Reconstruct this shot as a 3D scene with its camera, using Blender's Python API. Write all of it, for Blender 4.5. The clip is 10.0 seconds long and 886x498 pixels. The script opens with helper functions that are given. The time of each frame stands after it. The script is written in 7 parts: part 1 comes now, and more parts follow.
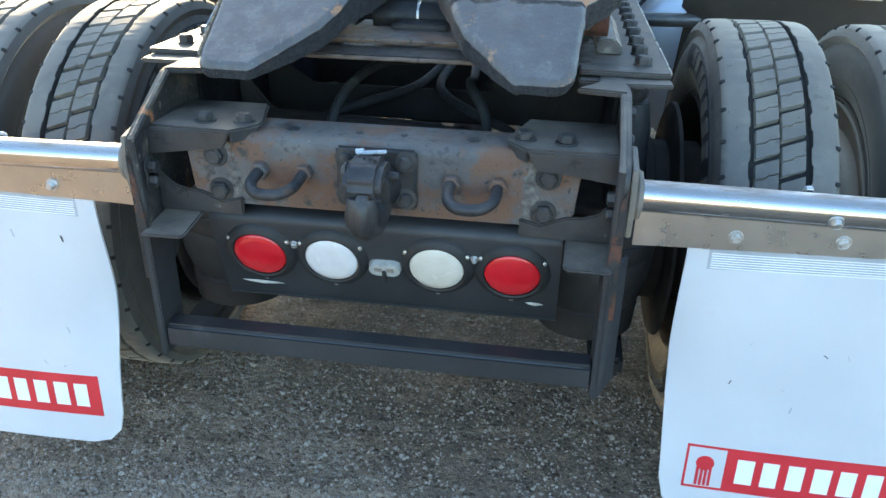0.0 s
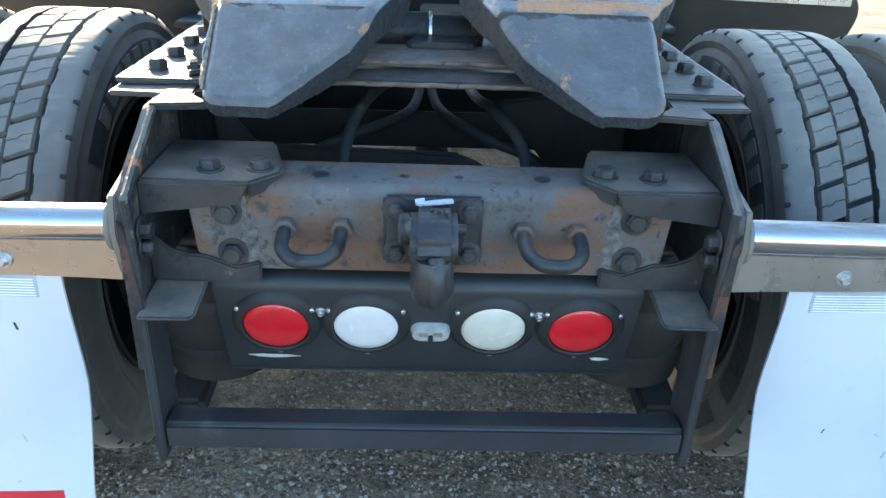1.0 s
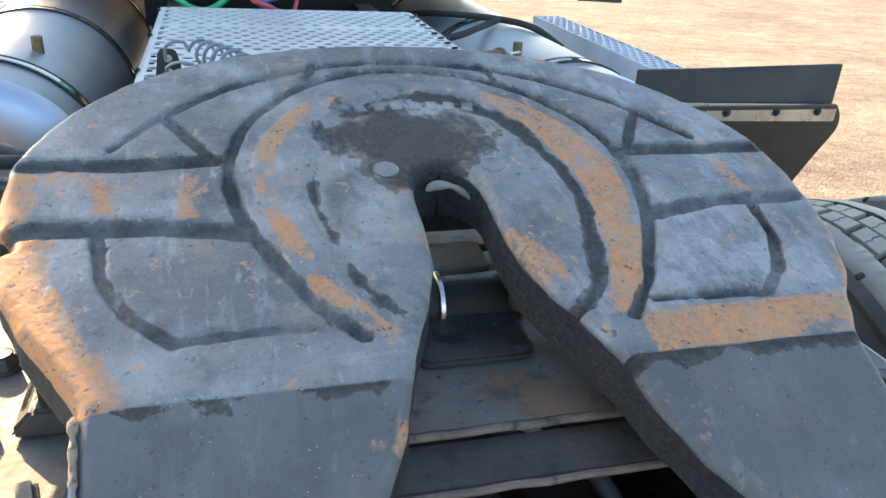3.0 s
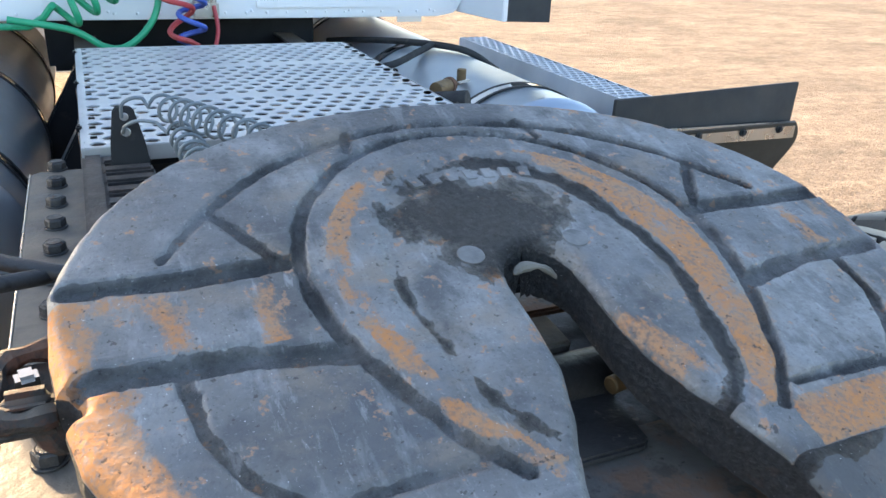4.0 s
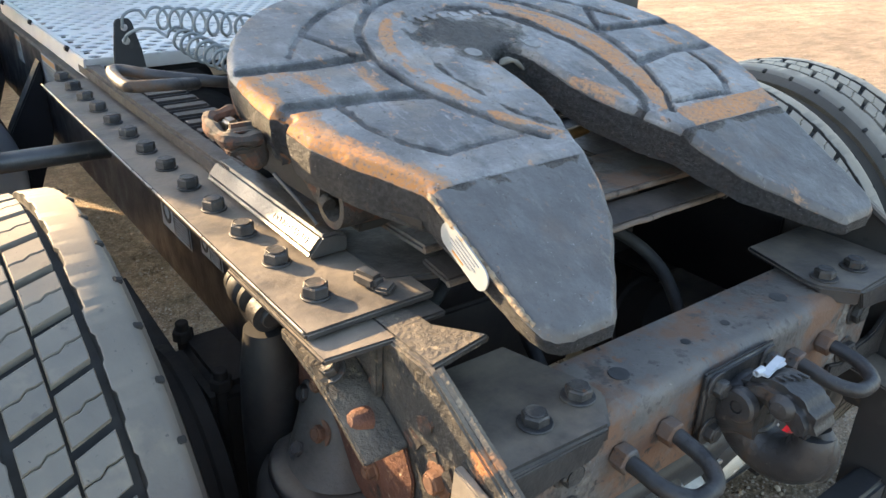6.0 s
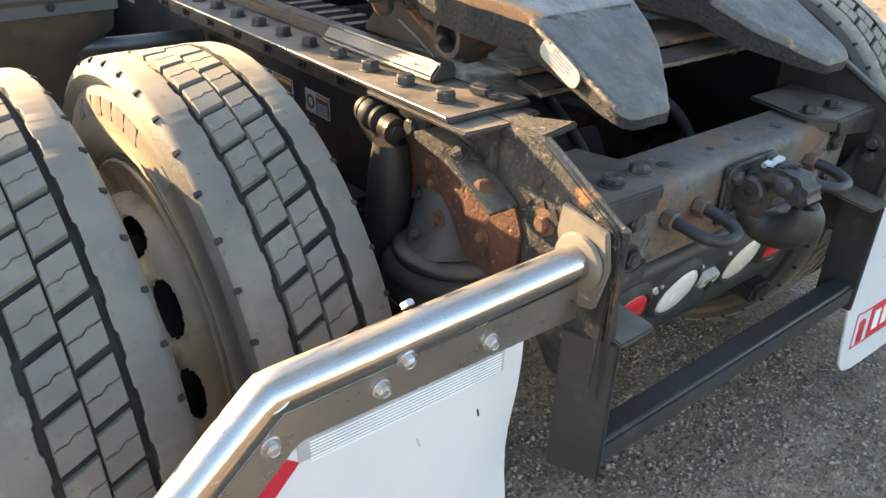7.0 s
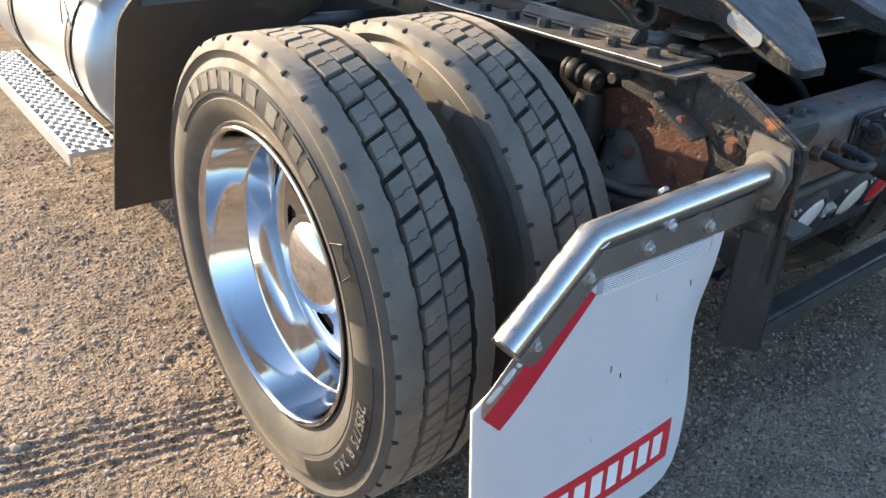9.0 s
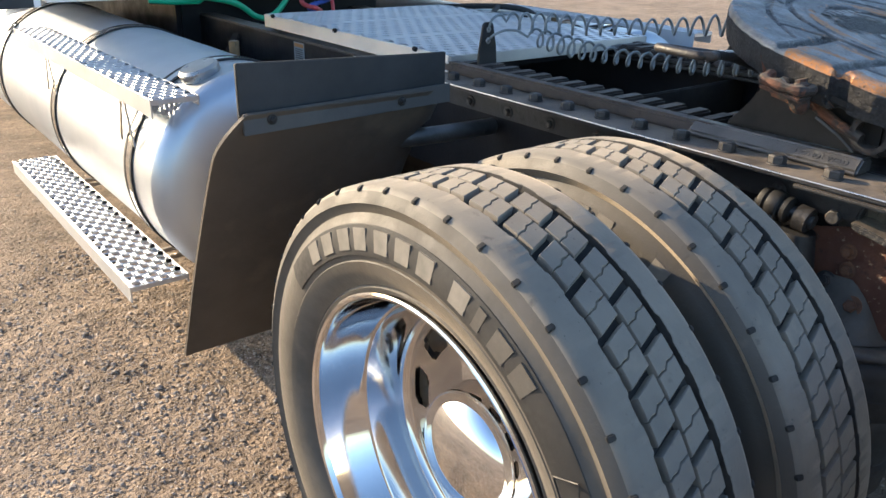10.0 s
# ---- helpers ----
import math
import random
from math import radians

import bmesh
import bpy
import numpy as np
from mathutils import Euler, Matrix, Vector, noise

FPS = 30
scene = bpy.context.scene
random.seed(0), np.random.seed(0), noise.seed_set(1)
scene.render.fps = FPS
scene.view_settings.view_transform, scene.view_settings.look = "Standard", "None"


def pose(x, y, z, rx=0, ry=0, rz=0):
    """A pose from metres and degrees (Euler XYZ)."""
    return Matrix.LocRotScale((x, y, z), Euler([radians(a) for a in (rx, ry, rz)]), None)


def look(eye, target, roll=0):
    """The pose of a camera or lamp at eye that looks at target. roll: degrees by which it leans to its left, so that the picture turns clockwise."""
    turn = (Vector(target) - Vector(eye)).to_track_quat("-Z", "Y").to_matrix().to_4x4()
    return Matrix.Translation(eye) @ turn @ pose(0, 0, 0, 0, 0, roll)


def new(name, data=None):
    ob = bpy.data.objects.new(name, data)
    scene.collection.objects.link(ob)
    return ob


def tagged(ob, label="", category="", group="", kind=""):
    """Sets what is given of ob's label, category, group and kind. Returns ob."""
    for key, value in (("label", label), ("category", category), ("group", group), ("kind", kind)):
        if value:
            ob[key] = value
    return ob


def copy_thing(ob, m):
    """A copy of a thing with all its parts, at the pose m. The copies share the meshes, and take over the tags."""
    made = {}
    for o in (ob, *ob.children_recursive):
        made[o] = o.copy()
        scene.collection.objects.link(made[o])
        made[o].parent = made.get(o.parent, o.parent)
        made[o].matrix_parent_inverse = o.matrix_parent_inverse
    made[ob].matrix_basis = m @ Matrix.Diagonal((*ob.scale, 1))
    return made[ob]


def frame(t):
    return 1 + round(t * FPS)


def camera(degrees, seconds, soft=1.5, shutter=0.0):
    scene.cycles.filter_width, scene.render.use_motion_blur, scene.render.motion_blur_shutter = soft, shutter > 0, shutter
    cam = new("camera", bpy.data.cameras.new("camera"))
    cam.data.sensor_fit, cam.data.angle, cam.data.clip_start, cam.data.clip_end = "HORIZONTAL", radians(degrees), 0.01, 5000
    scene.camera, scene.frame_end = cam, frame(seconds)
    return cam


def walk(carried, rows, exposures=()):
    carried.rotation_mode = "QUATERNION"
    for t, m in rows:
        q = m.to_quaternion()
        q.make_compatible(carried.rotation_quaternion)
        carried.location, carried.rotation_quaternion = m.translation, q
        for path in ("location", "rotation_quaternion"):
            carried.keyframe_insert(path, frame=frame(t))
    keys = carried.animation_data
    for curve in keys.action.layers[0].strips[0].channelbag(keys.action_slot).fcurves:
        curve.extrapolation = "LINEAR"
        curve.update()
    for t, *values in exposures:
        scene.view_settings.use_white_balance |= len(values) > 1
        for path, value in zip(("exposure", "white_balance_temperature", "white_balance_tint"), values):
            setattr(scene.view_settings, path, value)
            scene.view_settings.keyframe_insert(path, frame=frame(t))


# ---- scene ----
cam = camera(60.0, 10.0)
PATH = [
    (0, (0.315, -1.335, 1.298), (0.049, 0.443, 0.421), 1.0),
    (0.5, (0.119, -1.289, 1.296), (0.039, 0.519, 0.443), 1.6),
    (1, (-0.025, -1.115, 1.283), (0.046, 0.684, 0.41), 2.3),
    (1.5, (-0.104, -0.932, 1.303), (0.115, 0.844, 0.41), 2.4),
    (2, (-0.166, -0.704, 1.343), (0.206, 1.045, 0.446), 2.5),
    (2.5, (-0.196, -0.512, 1.413), (0.269, 1.224, 0.535), 3.0),
    (3, (-0.232, -0.345, 1.456), (0.295, 1.385, 0.601), 3.9),
    (3.2, (-0.251, -0.278, 1.473), (0.3, 1.447, 0.625), 4.3),
    (4.3, (-0.463, -0.172, 1.486), (0.422, 1.429, 0.678), 1.3),
    (4.5, (-0.517, -0.198, 1.486), (0.434, 1.364, 0.674), 0.3),
    (5, (-0.602, -0.265, 1.48), (0.467, 1.219, 0.67), -0.1),
    (5.2, (-0.631, -0.311, 1.476), (0.465, 1.153, 0.666), 0.2),
    (6.3, (-0.934, -0.552, 1.375), (0.142, 0.877, 0.48), 1.8),
    (6.5, (-1.021, -0.583, 1.36), (0.063, 0.823, 0.439), 1.6),
    (7, (-1.207, -0.688, 1.334), (-0.089, 0.671, 0.385), 1.8),
    (7.5, (-1.358, -0.832, 1.308), (-0.25, 0.509, 0.321), 3.1),
    (8, (-1.495, -0.895, 1.3), (-0.457, 0.446, 0.238), 3.2),
    (8.5, (-1.679, -0.86, 1.314), (-0.624, 0.479, 0.269), 2.5),
    (9, (-1.788, -0.753, 1.334), (-0.665, 0.614, 0.401), 3.0),
    (9.5, (-1.802, -0.515, 1.35), (-0.636, 0.868, 0.499), 2.7),
    (10, (-1.812, -0.254, 1.366), (-0.648, 1.169, 0.579), 1.7),
]
EXPOSURE = [(0.0, 2.78, 6050, 2), (0.5, 2.72, 5450, 0), (1.2, 2.94, 5850, 3), (2.0, 3.1, 6900, 8), (2.5, 3.0, 6900, 10), (3.2, 2.5, 6500, 8), (4.4, 2.45, 6500, 10), (5.2, 2.45, 6500, 10), (6.3, 2.7, 7350, 10), (7.0, 2.62, 7450, 10), (7.7, 2.17, 6250, 8), (8.5, 1.82, 5900, 8), (10.0, 1.66, 5850, 8)]
walk(cam, [(t, look(eye, target, roll)) for t, eye, target, roll in PATH], EXPOSURE)

# ---- world and sun ----
SUN_EL, SUN_AZ = 21.5, -21.8        # degrees; azimuth from +y towards +x
world = bpy.data.worlds.new("world")
scene.world = world
world.use_nodes = True
wn = world.node_tree.nodes
sky = wn.new("ShaderNodeTexSky")
sky.sky_type, sky.sun_disc = "NISHITA", False
sky.sun_elevation, sky.sun_rotation = radians(SUN_EL), radians(SUN_AZ)
sky.dust_density, sky.air_density = 1.5, 1.0
wn["Background"].inputs["Strength"].default_value = 0.119
world.node_tree.links.new(sky.outputs["Color"], wn["Background"].inputs["Color"])
sun_data = bpy.data.lights.new("sun", "SUN")
sun_data.energy, sun_data.angle, sun_data.color = 3.8, radians(0.55), (1.0, 0.73, 0.44)
sun = new("sun", sun_data)
sun_way = Vector((math.sin(radians(SUN_AZ)) * math.cos(radians(SUN_EL)), math.cos(radians(SUN_AZ)) * math.cos(radians(SUN_EL)), math.sin(radians(SUN_EL))))
sun.matrix_world = look(sun_way * 30, (0, 0, 0))

# ---- materials ----
def material(name, c1, c2, scale=6.0, rough=(0.5, 0.75), metal=0.0, bump=0.15, bump_scale=80.0, spots=(), stretch=(1, 1, 1), vary=0.0, coat=0.0, trans=0.0, bdist=0.004, low=0.7, grain=4.0, dust=0.0):
    """Two tones by noise, then patches (colour, scale, threshold, softness, roughness, metal), fine relief."""
    m = bpy.data.materials.new(name)
    m.use_nodes = True
    nt = m.node_tree
    n, l = nt.nodes, nt.links
    bs = n["Principled BSDF"]
    geo = n.new("ShaderNodeNewGeometry")
    mp = n.new("ShaderNodeMapping")
    mp.inputs["Scale"].default_value = stretch
    l.new(geo.outputs["Position"], mp.inputs["Vector"])

    def nz(s, detail=6.0, rg=0.55):
        t = n.new("ShaderNodeTexNoise")
        t.inputs["Scale"].default_value, t.inputs["Detail"].default_value, t.inputs["Roughness"].default_value = s, detail, rg
        l.new(mp.outputs["Vector"], t.inputs["Vector"])
        return t.outputs["Fac"]

    def span(sock, a, b, lo=0.0, hi=1.0):
        r = n.new("ShaderNodeMapRange")
        r.inputs["From Min"].default_value, r.inputs["From Max"].default_value = a, b
        r.inputs["To Min"].default_value, r.inputs["To Max"].default_value = lo, hi
        l.new(sock, r.inputs["Value"])
        return r.outputs["Result"]

    def mixc(f, a, b):
        x = n.new("ShaderNodeMix")
        x.data_type = "RGBA"
        l.new(f, x.inputs[0])
        for s, v in ((x.inputs[6], a), (x.inputs[7], b)):
            if isinstance(v, tuple):
                s.default_value = (*v, 1)
            else:
                l.new(v, s)
        return x.outputs[2]

    def mixf(f, a, b):
        x = n.new("ShaderNodeMix")
        l.new(f, x.inputs[0])
        for s, v in ((x.inputs[2], a), (x.inputs[3], b)):
            if isinstance(v, float):
                s.default_value = v
            else:
                l.new(v, s)
        return x.outputs[0]

    col = mixc(span(nz(scale), 0.32, 0.68), c1, c2)
    fine = nz(bump_scale, grain, 0.6)
    rg = span(nz(scale * 3.1), 0.3, 0.7, rough[0], rough[1])
    mt = None
    for c, s, th, soft, r2, m2 in spots:
        f = span(nz(s, 8.0, 0.62), th, th + soft)
        col = mixc(f, col, c)
        rg = mixf(f, rg, r2)
        if m2 is not None:
            mt = mixf(f, float(metal) if mt is None else mt, m2)
    if dust:
        up = n.new("ShaderNodeSeparateXYZ")
        l.new(geo.outputs["Normal"], up.inputs[0])
        lay = n.new("ShaderNodeMath")
        lay.operation = "MULTIPLY"
        l.new(span(up.outputs[2], 0.45, 0.9, 0.0, dust), lay.inputs[0])
        l.new(span(nz(9.0, 8.0, 0.65), 0.30, 0.62), lay.inputs[1])
        col = mixc(lay.outputs[0], col, (0.27, 0.22, 0.165))
        rg = mixf(lay.outputs[0], rg, 0.95)
    if vary:
        oi = n.new("ShaderNodeObjectInfo")
        hv = n.new("ShaderNodeHueSaturation")
        l.new(span(oi.outputs["Random"], 0, 1, 1 - vary, 1 + vary), hv.inputs["Value"])
        l.new(col, hv.inputs["Color"])
        col = hv.outputs["Color"]
    l.new(col, bs.inputs["Base Color"])
    l.new(rg, bs.inputs["Roughness"])
    if mt is None:
        bs.inputs["Metallic"].default_value = metal
    else:
        l.new(mt, bs.inputs["Metallic"])
    bs.inputs["Coat Weight"].default_value = coat
    bs.inputs["Transmission Weight"].default_value = trans
    if bump:
        b = n.new("ShaderNodeBump")
        b.inputs["Strength"].default_value, b.inputs["Distance"].default_value = bump, bdist
        both_h = n.new("ShaderNodeMath")
        both_h.operation = "MULTIPLY_ADD"
        both_h.inputs[1].default_value = low
        l.new(nz(bump_scale * 0.3, 3.0, 0.5), both_h.inputs[0])
        l.new(fine, both_h.inputs[2])
        l.new(both_h.outputs[0], b.inputs["Height"])
        l.new(b.outputs["Normal"], bs.inputs["Normal"])
    return m


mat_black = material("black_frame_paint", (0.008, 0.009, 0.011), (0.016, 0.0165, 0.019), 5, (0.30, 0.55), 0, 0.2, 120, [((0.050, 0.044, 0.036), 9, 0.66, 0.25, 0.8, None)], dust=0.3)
mat_dusty = material("dusty_black_steel", (0.020, 0.020, 0.022), (0.044, 0.042, 0.041), 7, (0.30, 0.55), 0, 0.35, 90, [((0.20, 0.155, 0.105), 14, 0.64, 0.25, 0.85, None), ((0.13, 0.060, 0.034), 9, 0.66, 0.06, 0.9, None), ((0.012, 0.012, 0.013), 30, 0.60, 0.08, 0.4, None)], dust=0.62)
mat_rusty = material("rusted_black_steel", (0.016, 0.015, 0.015), (0.040, 0.034, 0.030), 6, (0.6, 0.9), 0, 0.75, 130, [((0.19, 0.155, 0.11), 24, 0.65, 0.10, 0.95, None), ((0.105, 0.046, 0.028), 6, 0.50, 0.04, 0.92, None), ((0.065, 0.032, 0.022), 45, 0.56, 0.05, 0.92, None), ((0.27, 0.110, 0.042), 16, 0.62, 0.06, 0.95, None), ((0.022, 0.020, 0.019), 30, 0.57, 0.05, 0.9, None)], dust=0.35)
mat_beam = material("worn_brown_beam", (0.068, 0.066, 0.066), (0.140, 0.128, 0.119), 11, (0.45, 0.75), 0.1, 0.5, 140, [((0.150, 0.086, 0.056), 8, 0.47, 0.10, 0.85, None), ((0.042, 0.039, 0.037), 22, 0.56, 0.08, 0.6, None), ((0.180, 0.098, 0.060), 34, 0.62, 0.07, 0.9, None), ((0.034, 0.032, 0.031), 70, 0.61, 0.06, 0.7, None), ((0.24, 0.22, 0.195), 95, 0.68, 0.06, 0.9, None)], dust=0.12)
mat_under = material("grimy_underbody", (0.020, 0.019, 0.019), (0.045, 0.040, 0.036), 5, (0.6, 0.9), 0, 0.4, 60, [((0.075, 0.058, 0.043), 6, 0.56, 0.25, 0.95, None)])
mat_guard = material("satin_black_guard", (0.016, 0.017, 0.019), (0.032, 0.033, 0.036), 4, (0.4, 0.6), 0, 0.12, 150, [((0.10, 0.095, 0.09), 12, 0.62, 0.3, 0.8, None)])
mat_bolt = material("dusty_bolt", (0.035, 0.035, 0.037), (0.075, 0.070, 0.065), 40, (0.4, 0.7), 0.35, 0.4, 200, [((0.15, 0.122, 0.092), 40, 0.60, 0.2, 0.9, 0.0), ((0.10, 0.055, 0.036), 60, 0.62, 0.08, 0.9, 0.0)], vary=0.25)
mat_zinc = material("zinc_screw", (0.45, 0.44, 0.42), (0.62, 0.61, 0.60), 60, (0.3, 0.5), 0.9, 0.1, 200)
mat_rustbolt = material("rusty_bolt", (0.085, 0.046, 0.030), (0.17, 0.082, 0.045), 40, (0.8, 0.95), 0, 0.6, 160)
mat_tread = material("dusty_tread_rubber", (0.106, 0.100, 0.090), (0.165, 0.150, 0.125), 9, (0.60, 0.78), 0, 0.10, 160, [((0.215, 0.188, 0.148), 16, 0.57, 0.25, 0.8, None), ((0.070, 0.068, 0.065), 28, 0.62, 0.10, 0.75, None), ((0.055, 0.054, 0.053), 120, 0.66, 0.05, 0.85, None)], vary=0.08, low=0.02)
mat_tyre = material("tyre_rubber", (0.046, 0.044, 0.040), (0.082, 0.075, 0.066), 7, (0.55, 0.8), 0, 0.2, 120, [((0.16, 0.135, 0.105), 10, 0.60, 0.3, 0.95, None), ((0.025, 0.025, 0.025), 22, 0.66, 0.12, 0.7, None)], low=0.04)
# base darkened for the shade between twin tyres, with dust patches over it
mat_innerwall = material("shaded_dusty_sidewall", (0.040, 0.038, 0.035), (0.068, 0.062, 0.053), 7, (0.52, 0.68), 0, 0.2, 140, [((0.150, 0.128, 0.098), 9, 0.62, 0.25, 0.75, None)], low=0.1)
# far darker than the tread, so groove and slot shade is in the colour
mat_groove = material("shaded_groove_rubber", (0.018, 0.018, 0.018), (0.035, 0.033, 0.03), 20, (0.8, 0.95), 0, 0.2, 120)
mat_letter = material("raised_letter_rubber", (0.145, 0.135, 0.115), (0.215, 0.195, 0.165), 30, (0.75, 0.9), 0, 0.2, 150)
mat_letterbed = material("letter_band_rubber", (0.018, 0.018, 0.018), (0.032, 0.030, 0.028), 20, (0.5, 0.7), 0, 0.1, 150)
mat_chrome = material("polished_aluminium", (0.62, 0.62, 0.63), (0.72, 0.71, 0.70), 5, (0.05, 0.10), 1.0, 0.003, 30, [((0.58, 0.54, 0.48), 11, 0.66, 0.2, 0.28, None)])
mat_wheelback = material("dust_caked_wheel", (0.42, 0.34, 0.24), (0.56, 0.47, 0.36), 8, (0.5, 0.7), 0.2, 0.15, 120, [((0.20, 0.155, 0.11), 9, 0.56, 0.2, 0.9, 0.0), ((0.50, 0.46, 0.40), 13, 0.62, 0.15, 0.4, 0.6)])
mat_hub = material("chrome_hub", (0.88, 0.88, 0.88), (0.92, 0.92, 0.92), 5, (0.02, 0.04), 1.0, 0.0)
mat_brushed = material("brushed_stainless", (0.46, 0.455, 0.445), (0.55, 0.54, 0.525), 6, (0.10, 0.15), 1.0, 0.03, 40, [((0.40, 0.33, 0.25), 8, 0.58, 0.25, 0.4, 0.8), ((0.36, 0.30, 0.22), 42, 0.66, 0.06, 0.6, 0.5)], stretch=(1, 6, 6), dust=0.75)
mat_bracket = material("dull_stainless_plate", (0.42, 0.40, 0.37), (0.54, 0.51, 0.47), 7, (0.24, 0.36), 0.95, 0.05, 90, [((0.34, 0.28, 0.21), 10, 0.60, 0.3, 0.6, 0.5)])
mat_tank = material("tank_aluminium", (0.42, 0.47, 0.53), (0.50, 0.54, 0.59), 3, (0.33, 0.43), 0.8, 0.02, 60, [((0.44, 0.44, 0.43), 4, 0.64, 0.3, 0.55, 0.6)])
mat_alu = material("perforated_aluminium", (0.55, 0.565, 0.59), (0.66, 0.665, 0.67), 6, (0.36, 0.52), 0.8, 0.08, 90, [((0.45, 0.40, 0.34), 9, 0.64, 0.25, 0.85, 0.2)])
mat_flap = material("white_plastic_flap", (0.55, 0.55, 0.575), (0.62, 0.62, 0.635), 3, (0.4, 0.55), 0, 0.04, 20, [((0.50, 0.48, 0.46), 6, 0.66, 0.25, 0.6, None), ((0.20, 0.19, 0.18), 26, 0.76, 0.03, 0.7, None)])
for dull in (mat_black, mat_under):
    dull.node_tree.nodes["Principled BSDF"].inputs["Specular IOR Level"].default_value = 0.15
# fine dust that catches low light
for dusted, amount in ((mat_tread, 0.40), (mat_innerwall, 0.45), (mat_tyre, 0.15)):
    soft = dusted.node_tree.nodes["Principled BSDF"]
    soft.inputs["Sheen Weight"].default_value = amount
    soft.inputs["Sheen Roughness"].default_value = 0.45
    soft.inputs["Sheen Tint"].default_value = (1.0, 0.84, 0.62, 1)
flap_bsdf = mat_flap.node_tree.nodes["Principled BSDF"]
flap_bsdf.inputs["Subsurface Weight"].default_value = 0.7
flap_bsdf.inputs["Subsurface Radius"].default_value = (1.0, 0.95, 0.9)
flap_bsdf.inputs["Subsurface Scale"].default_value = 0.006
mat_red = material("red_film", (0.42, 0.014, 0.030), (0.50, 0.022, 0.040), 14, (0.3, 0.45), 0, 0.02, 60)
mat_redband = material("red_print", (0.54, 0.024, 0.034), (0.62, 0.034, 0.045), 14, (0.35, 0.5), 0, 0.02, 60)
mat_white = material("white_print", (0.80, 0.80, 0.80), (0.86, 0.86, 0.86), 10, (0.4, 0.5), 0, 0.02, 60)
mat_strip = material("grey_reflective_strip", (0.34, 0.36, 0.40), (0.44, 0.46, 0.50), 20, (0.4, 0.55), 0.2, 0.1, 300)
mat_redlens = material("red_lens", (0.50, 0.008, 0.016), (0.62, 0.015, 0.025), 20, (0.12, 0.22), 0, 0.1, 260, coat=0.5)
mat_clearlens = material("clear_lens", (0.60, 0.58, 0.58), (0.72, 0.70, 0.70), 16, (0.15, 0.3), 0, 0.15, 180, [((0.62, 0.57, 0.47), 12, 0.6, 0.25, 0.35, None)], coat=0.4)
mat_creamlens = material("yellowed_lens", (0.56, 0.52, 0.44), (0.68, 0.64, 0.56), 16, (0.15, 0.3), 0, 0.15, 180, coat=0.4)
mat_grommet = material("black_rubber_ring", (0.012, 0.012, 0.013), (0.022, 0.022, 0.022), 20, (0.5, 0.7), 0, 0.1, 150)
mat_rubberflap = material("dark_rubber_sheet", (0.05, 0.042, 0.034), (0.085, 0.068, 0.052), 3, (0.55, 0.8), 0, 0.15, 60, [((0.17, 0.13, 0.09), 5, 0.58, 0.3, 0.9, None)])
mat_rubberstrip = material("black_rubber_strip", (0.015, 0.018, 0.022), (0.029, 0.031, 0.035), 6, (0.5, 0.7), 0, 0.1, 80)
mat_strap = material("grey_clamp_strip", (0.055, 0.056, 0.060), (0.085, 0.083, 0.080), 6, (0.5, 0.7), 0, 0.1, 80)
mat_cab = material("white_cab_paint", (0.74, 0.75, 0.77), (0.80, 0.80, 0.81), 2, (0.25, 0.4), 0, 0.03, 30, [((0.55, 0.53, 0.50), 5, 0.66, 0.25, 0.6, None)], coat=0.3)
mat_green = material("green_hose", (0.02, 0.30, 0.14), (0.03, 0.36, 0.18), 20, (0.3, 0.45), 0, 0.05, 60)
mat_redhose = material("red_hose", (0.45, 0.05, 0.06), (0.52, 0.08, 0.08), 20, (0.3, 0.45), 0, 0.05, 60)
mat_blue = material("blue_hose", (0.05, 0.10, 0.42), (0.06, 0.13, 0.50), 20, (0.3, 0.45), 0, 0.05, 60)
mat_coil = material("grey_coil_hose", (0.14, 0.165, 0.18), (0.22, 0.245, 0.255), 20, (0.35, 0.5), 0, 0.05, 60)
mat_hose = material("black_hose", (0.014, 0.014, 0.015), (0.028, 0.027, 0.026), 20, (0.65, 0.85), 0, 0.15, 90, [((0.14, 0.12, 0.09), 15, 0.6, 0.2, 0.9, None)])
mat_brass = material("brass_fitting", (0.15, 0.095, 0.045), (0.23, 0.145, 0.068), 30, (0.45, 0.65), 0.5, 0.2, 90, [((0.05, 0.042, 0.035), 30, 0.56, 0.1, 0.8, 0.1)])
mat_sticker = material("white_sticker", (0.22, 0.24, 0.25), (0.28, 0.30, 0.31), 20, (0.4, 0.55), 0, 0.02, 60, [((0.33, 0.31, 0.27), 14, 0.66, 0.2, 0.7, None)])
mat_ink = material("black_ink", (0.015, 0.015, 0.015), (0.03, 0.03, 0.03), 20, (0.4, 0.6), 0, 0.02, 60)
mat_orange = material("orange_ink", (0.36, 0.15, 0.04), (0.42, 0.19, 0.06), 20, (0.4, 0.6), 0, 0.02, 60)
mat_tie = material("white_cable_tie", (0.36, 0.39, 0.42), (0.48, 0.50, 0.52), 40, (0.35, 0.5), 0, 0.2, 90)
mat_bag = material("air_spring_rubber", (0.016, 0.015, 0.0145), (0.032, 0.028, 0.025), 8, (0.65, 0.85), 0, 0.2, 90, [((0.085, 0.065, 0.048), 8, 0.60, 0.25, 0.95, None)])
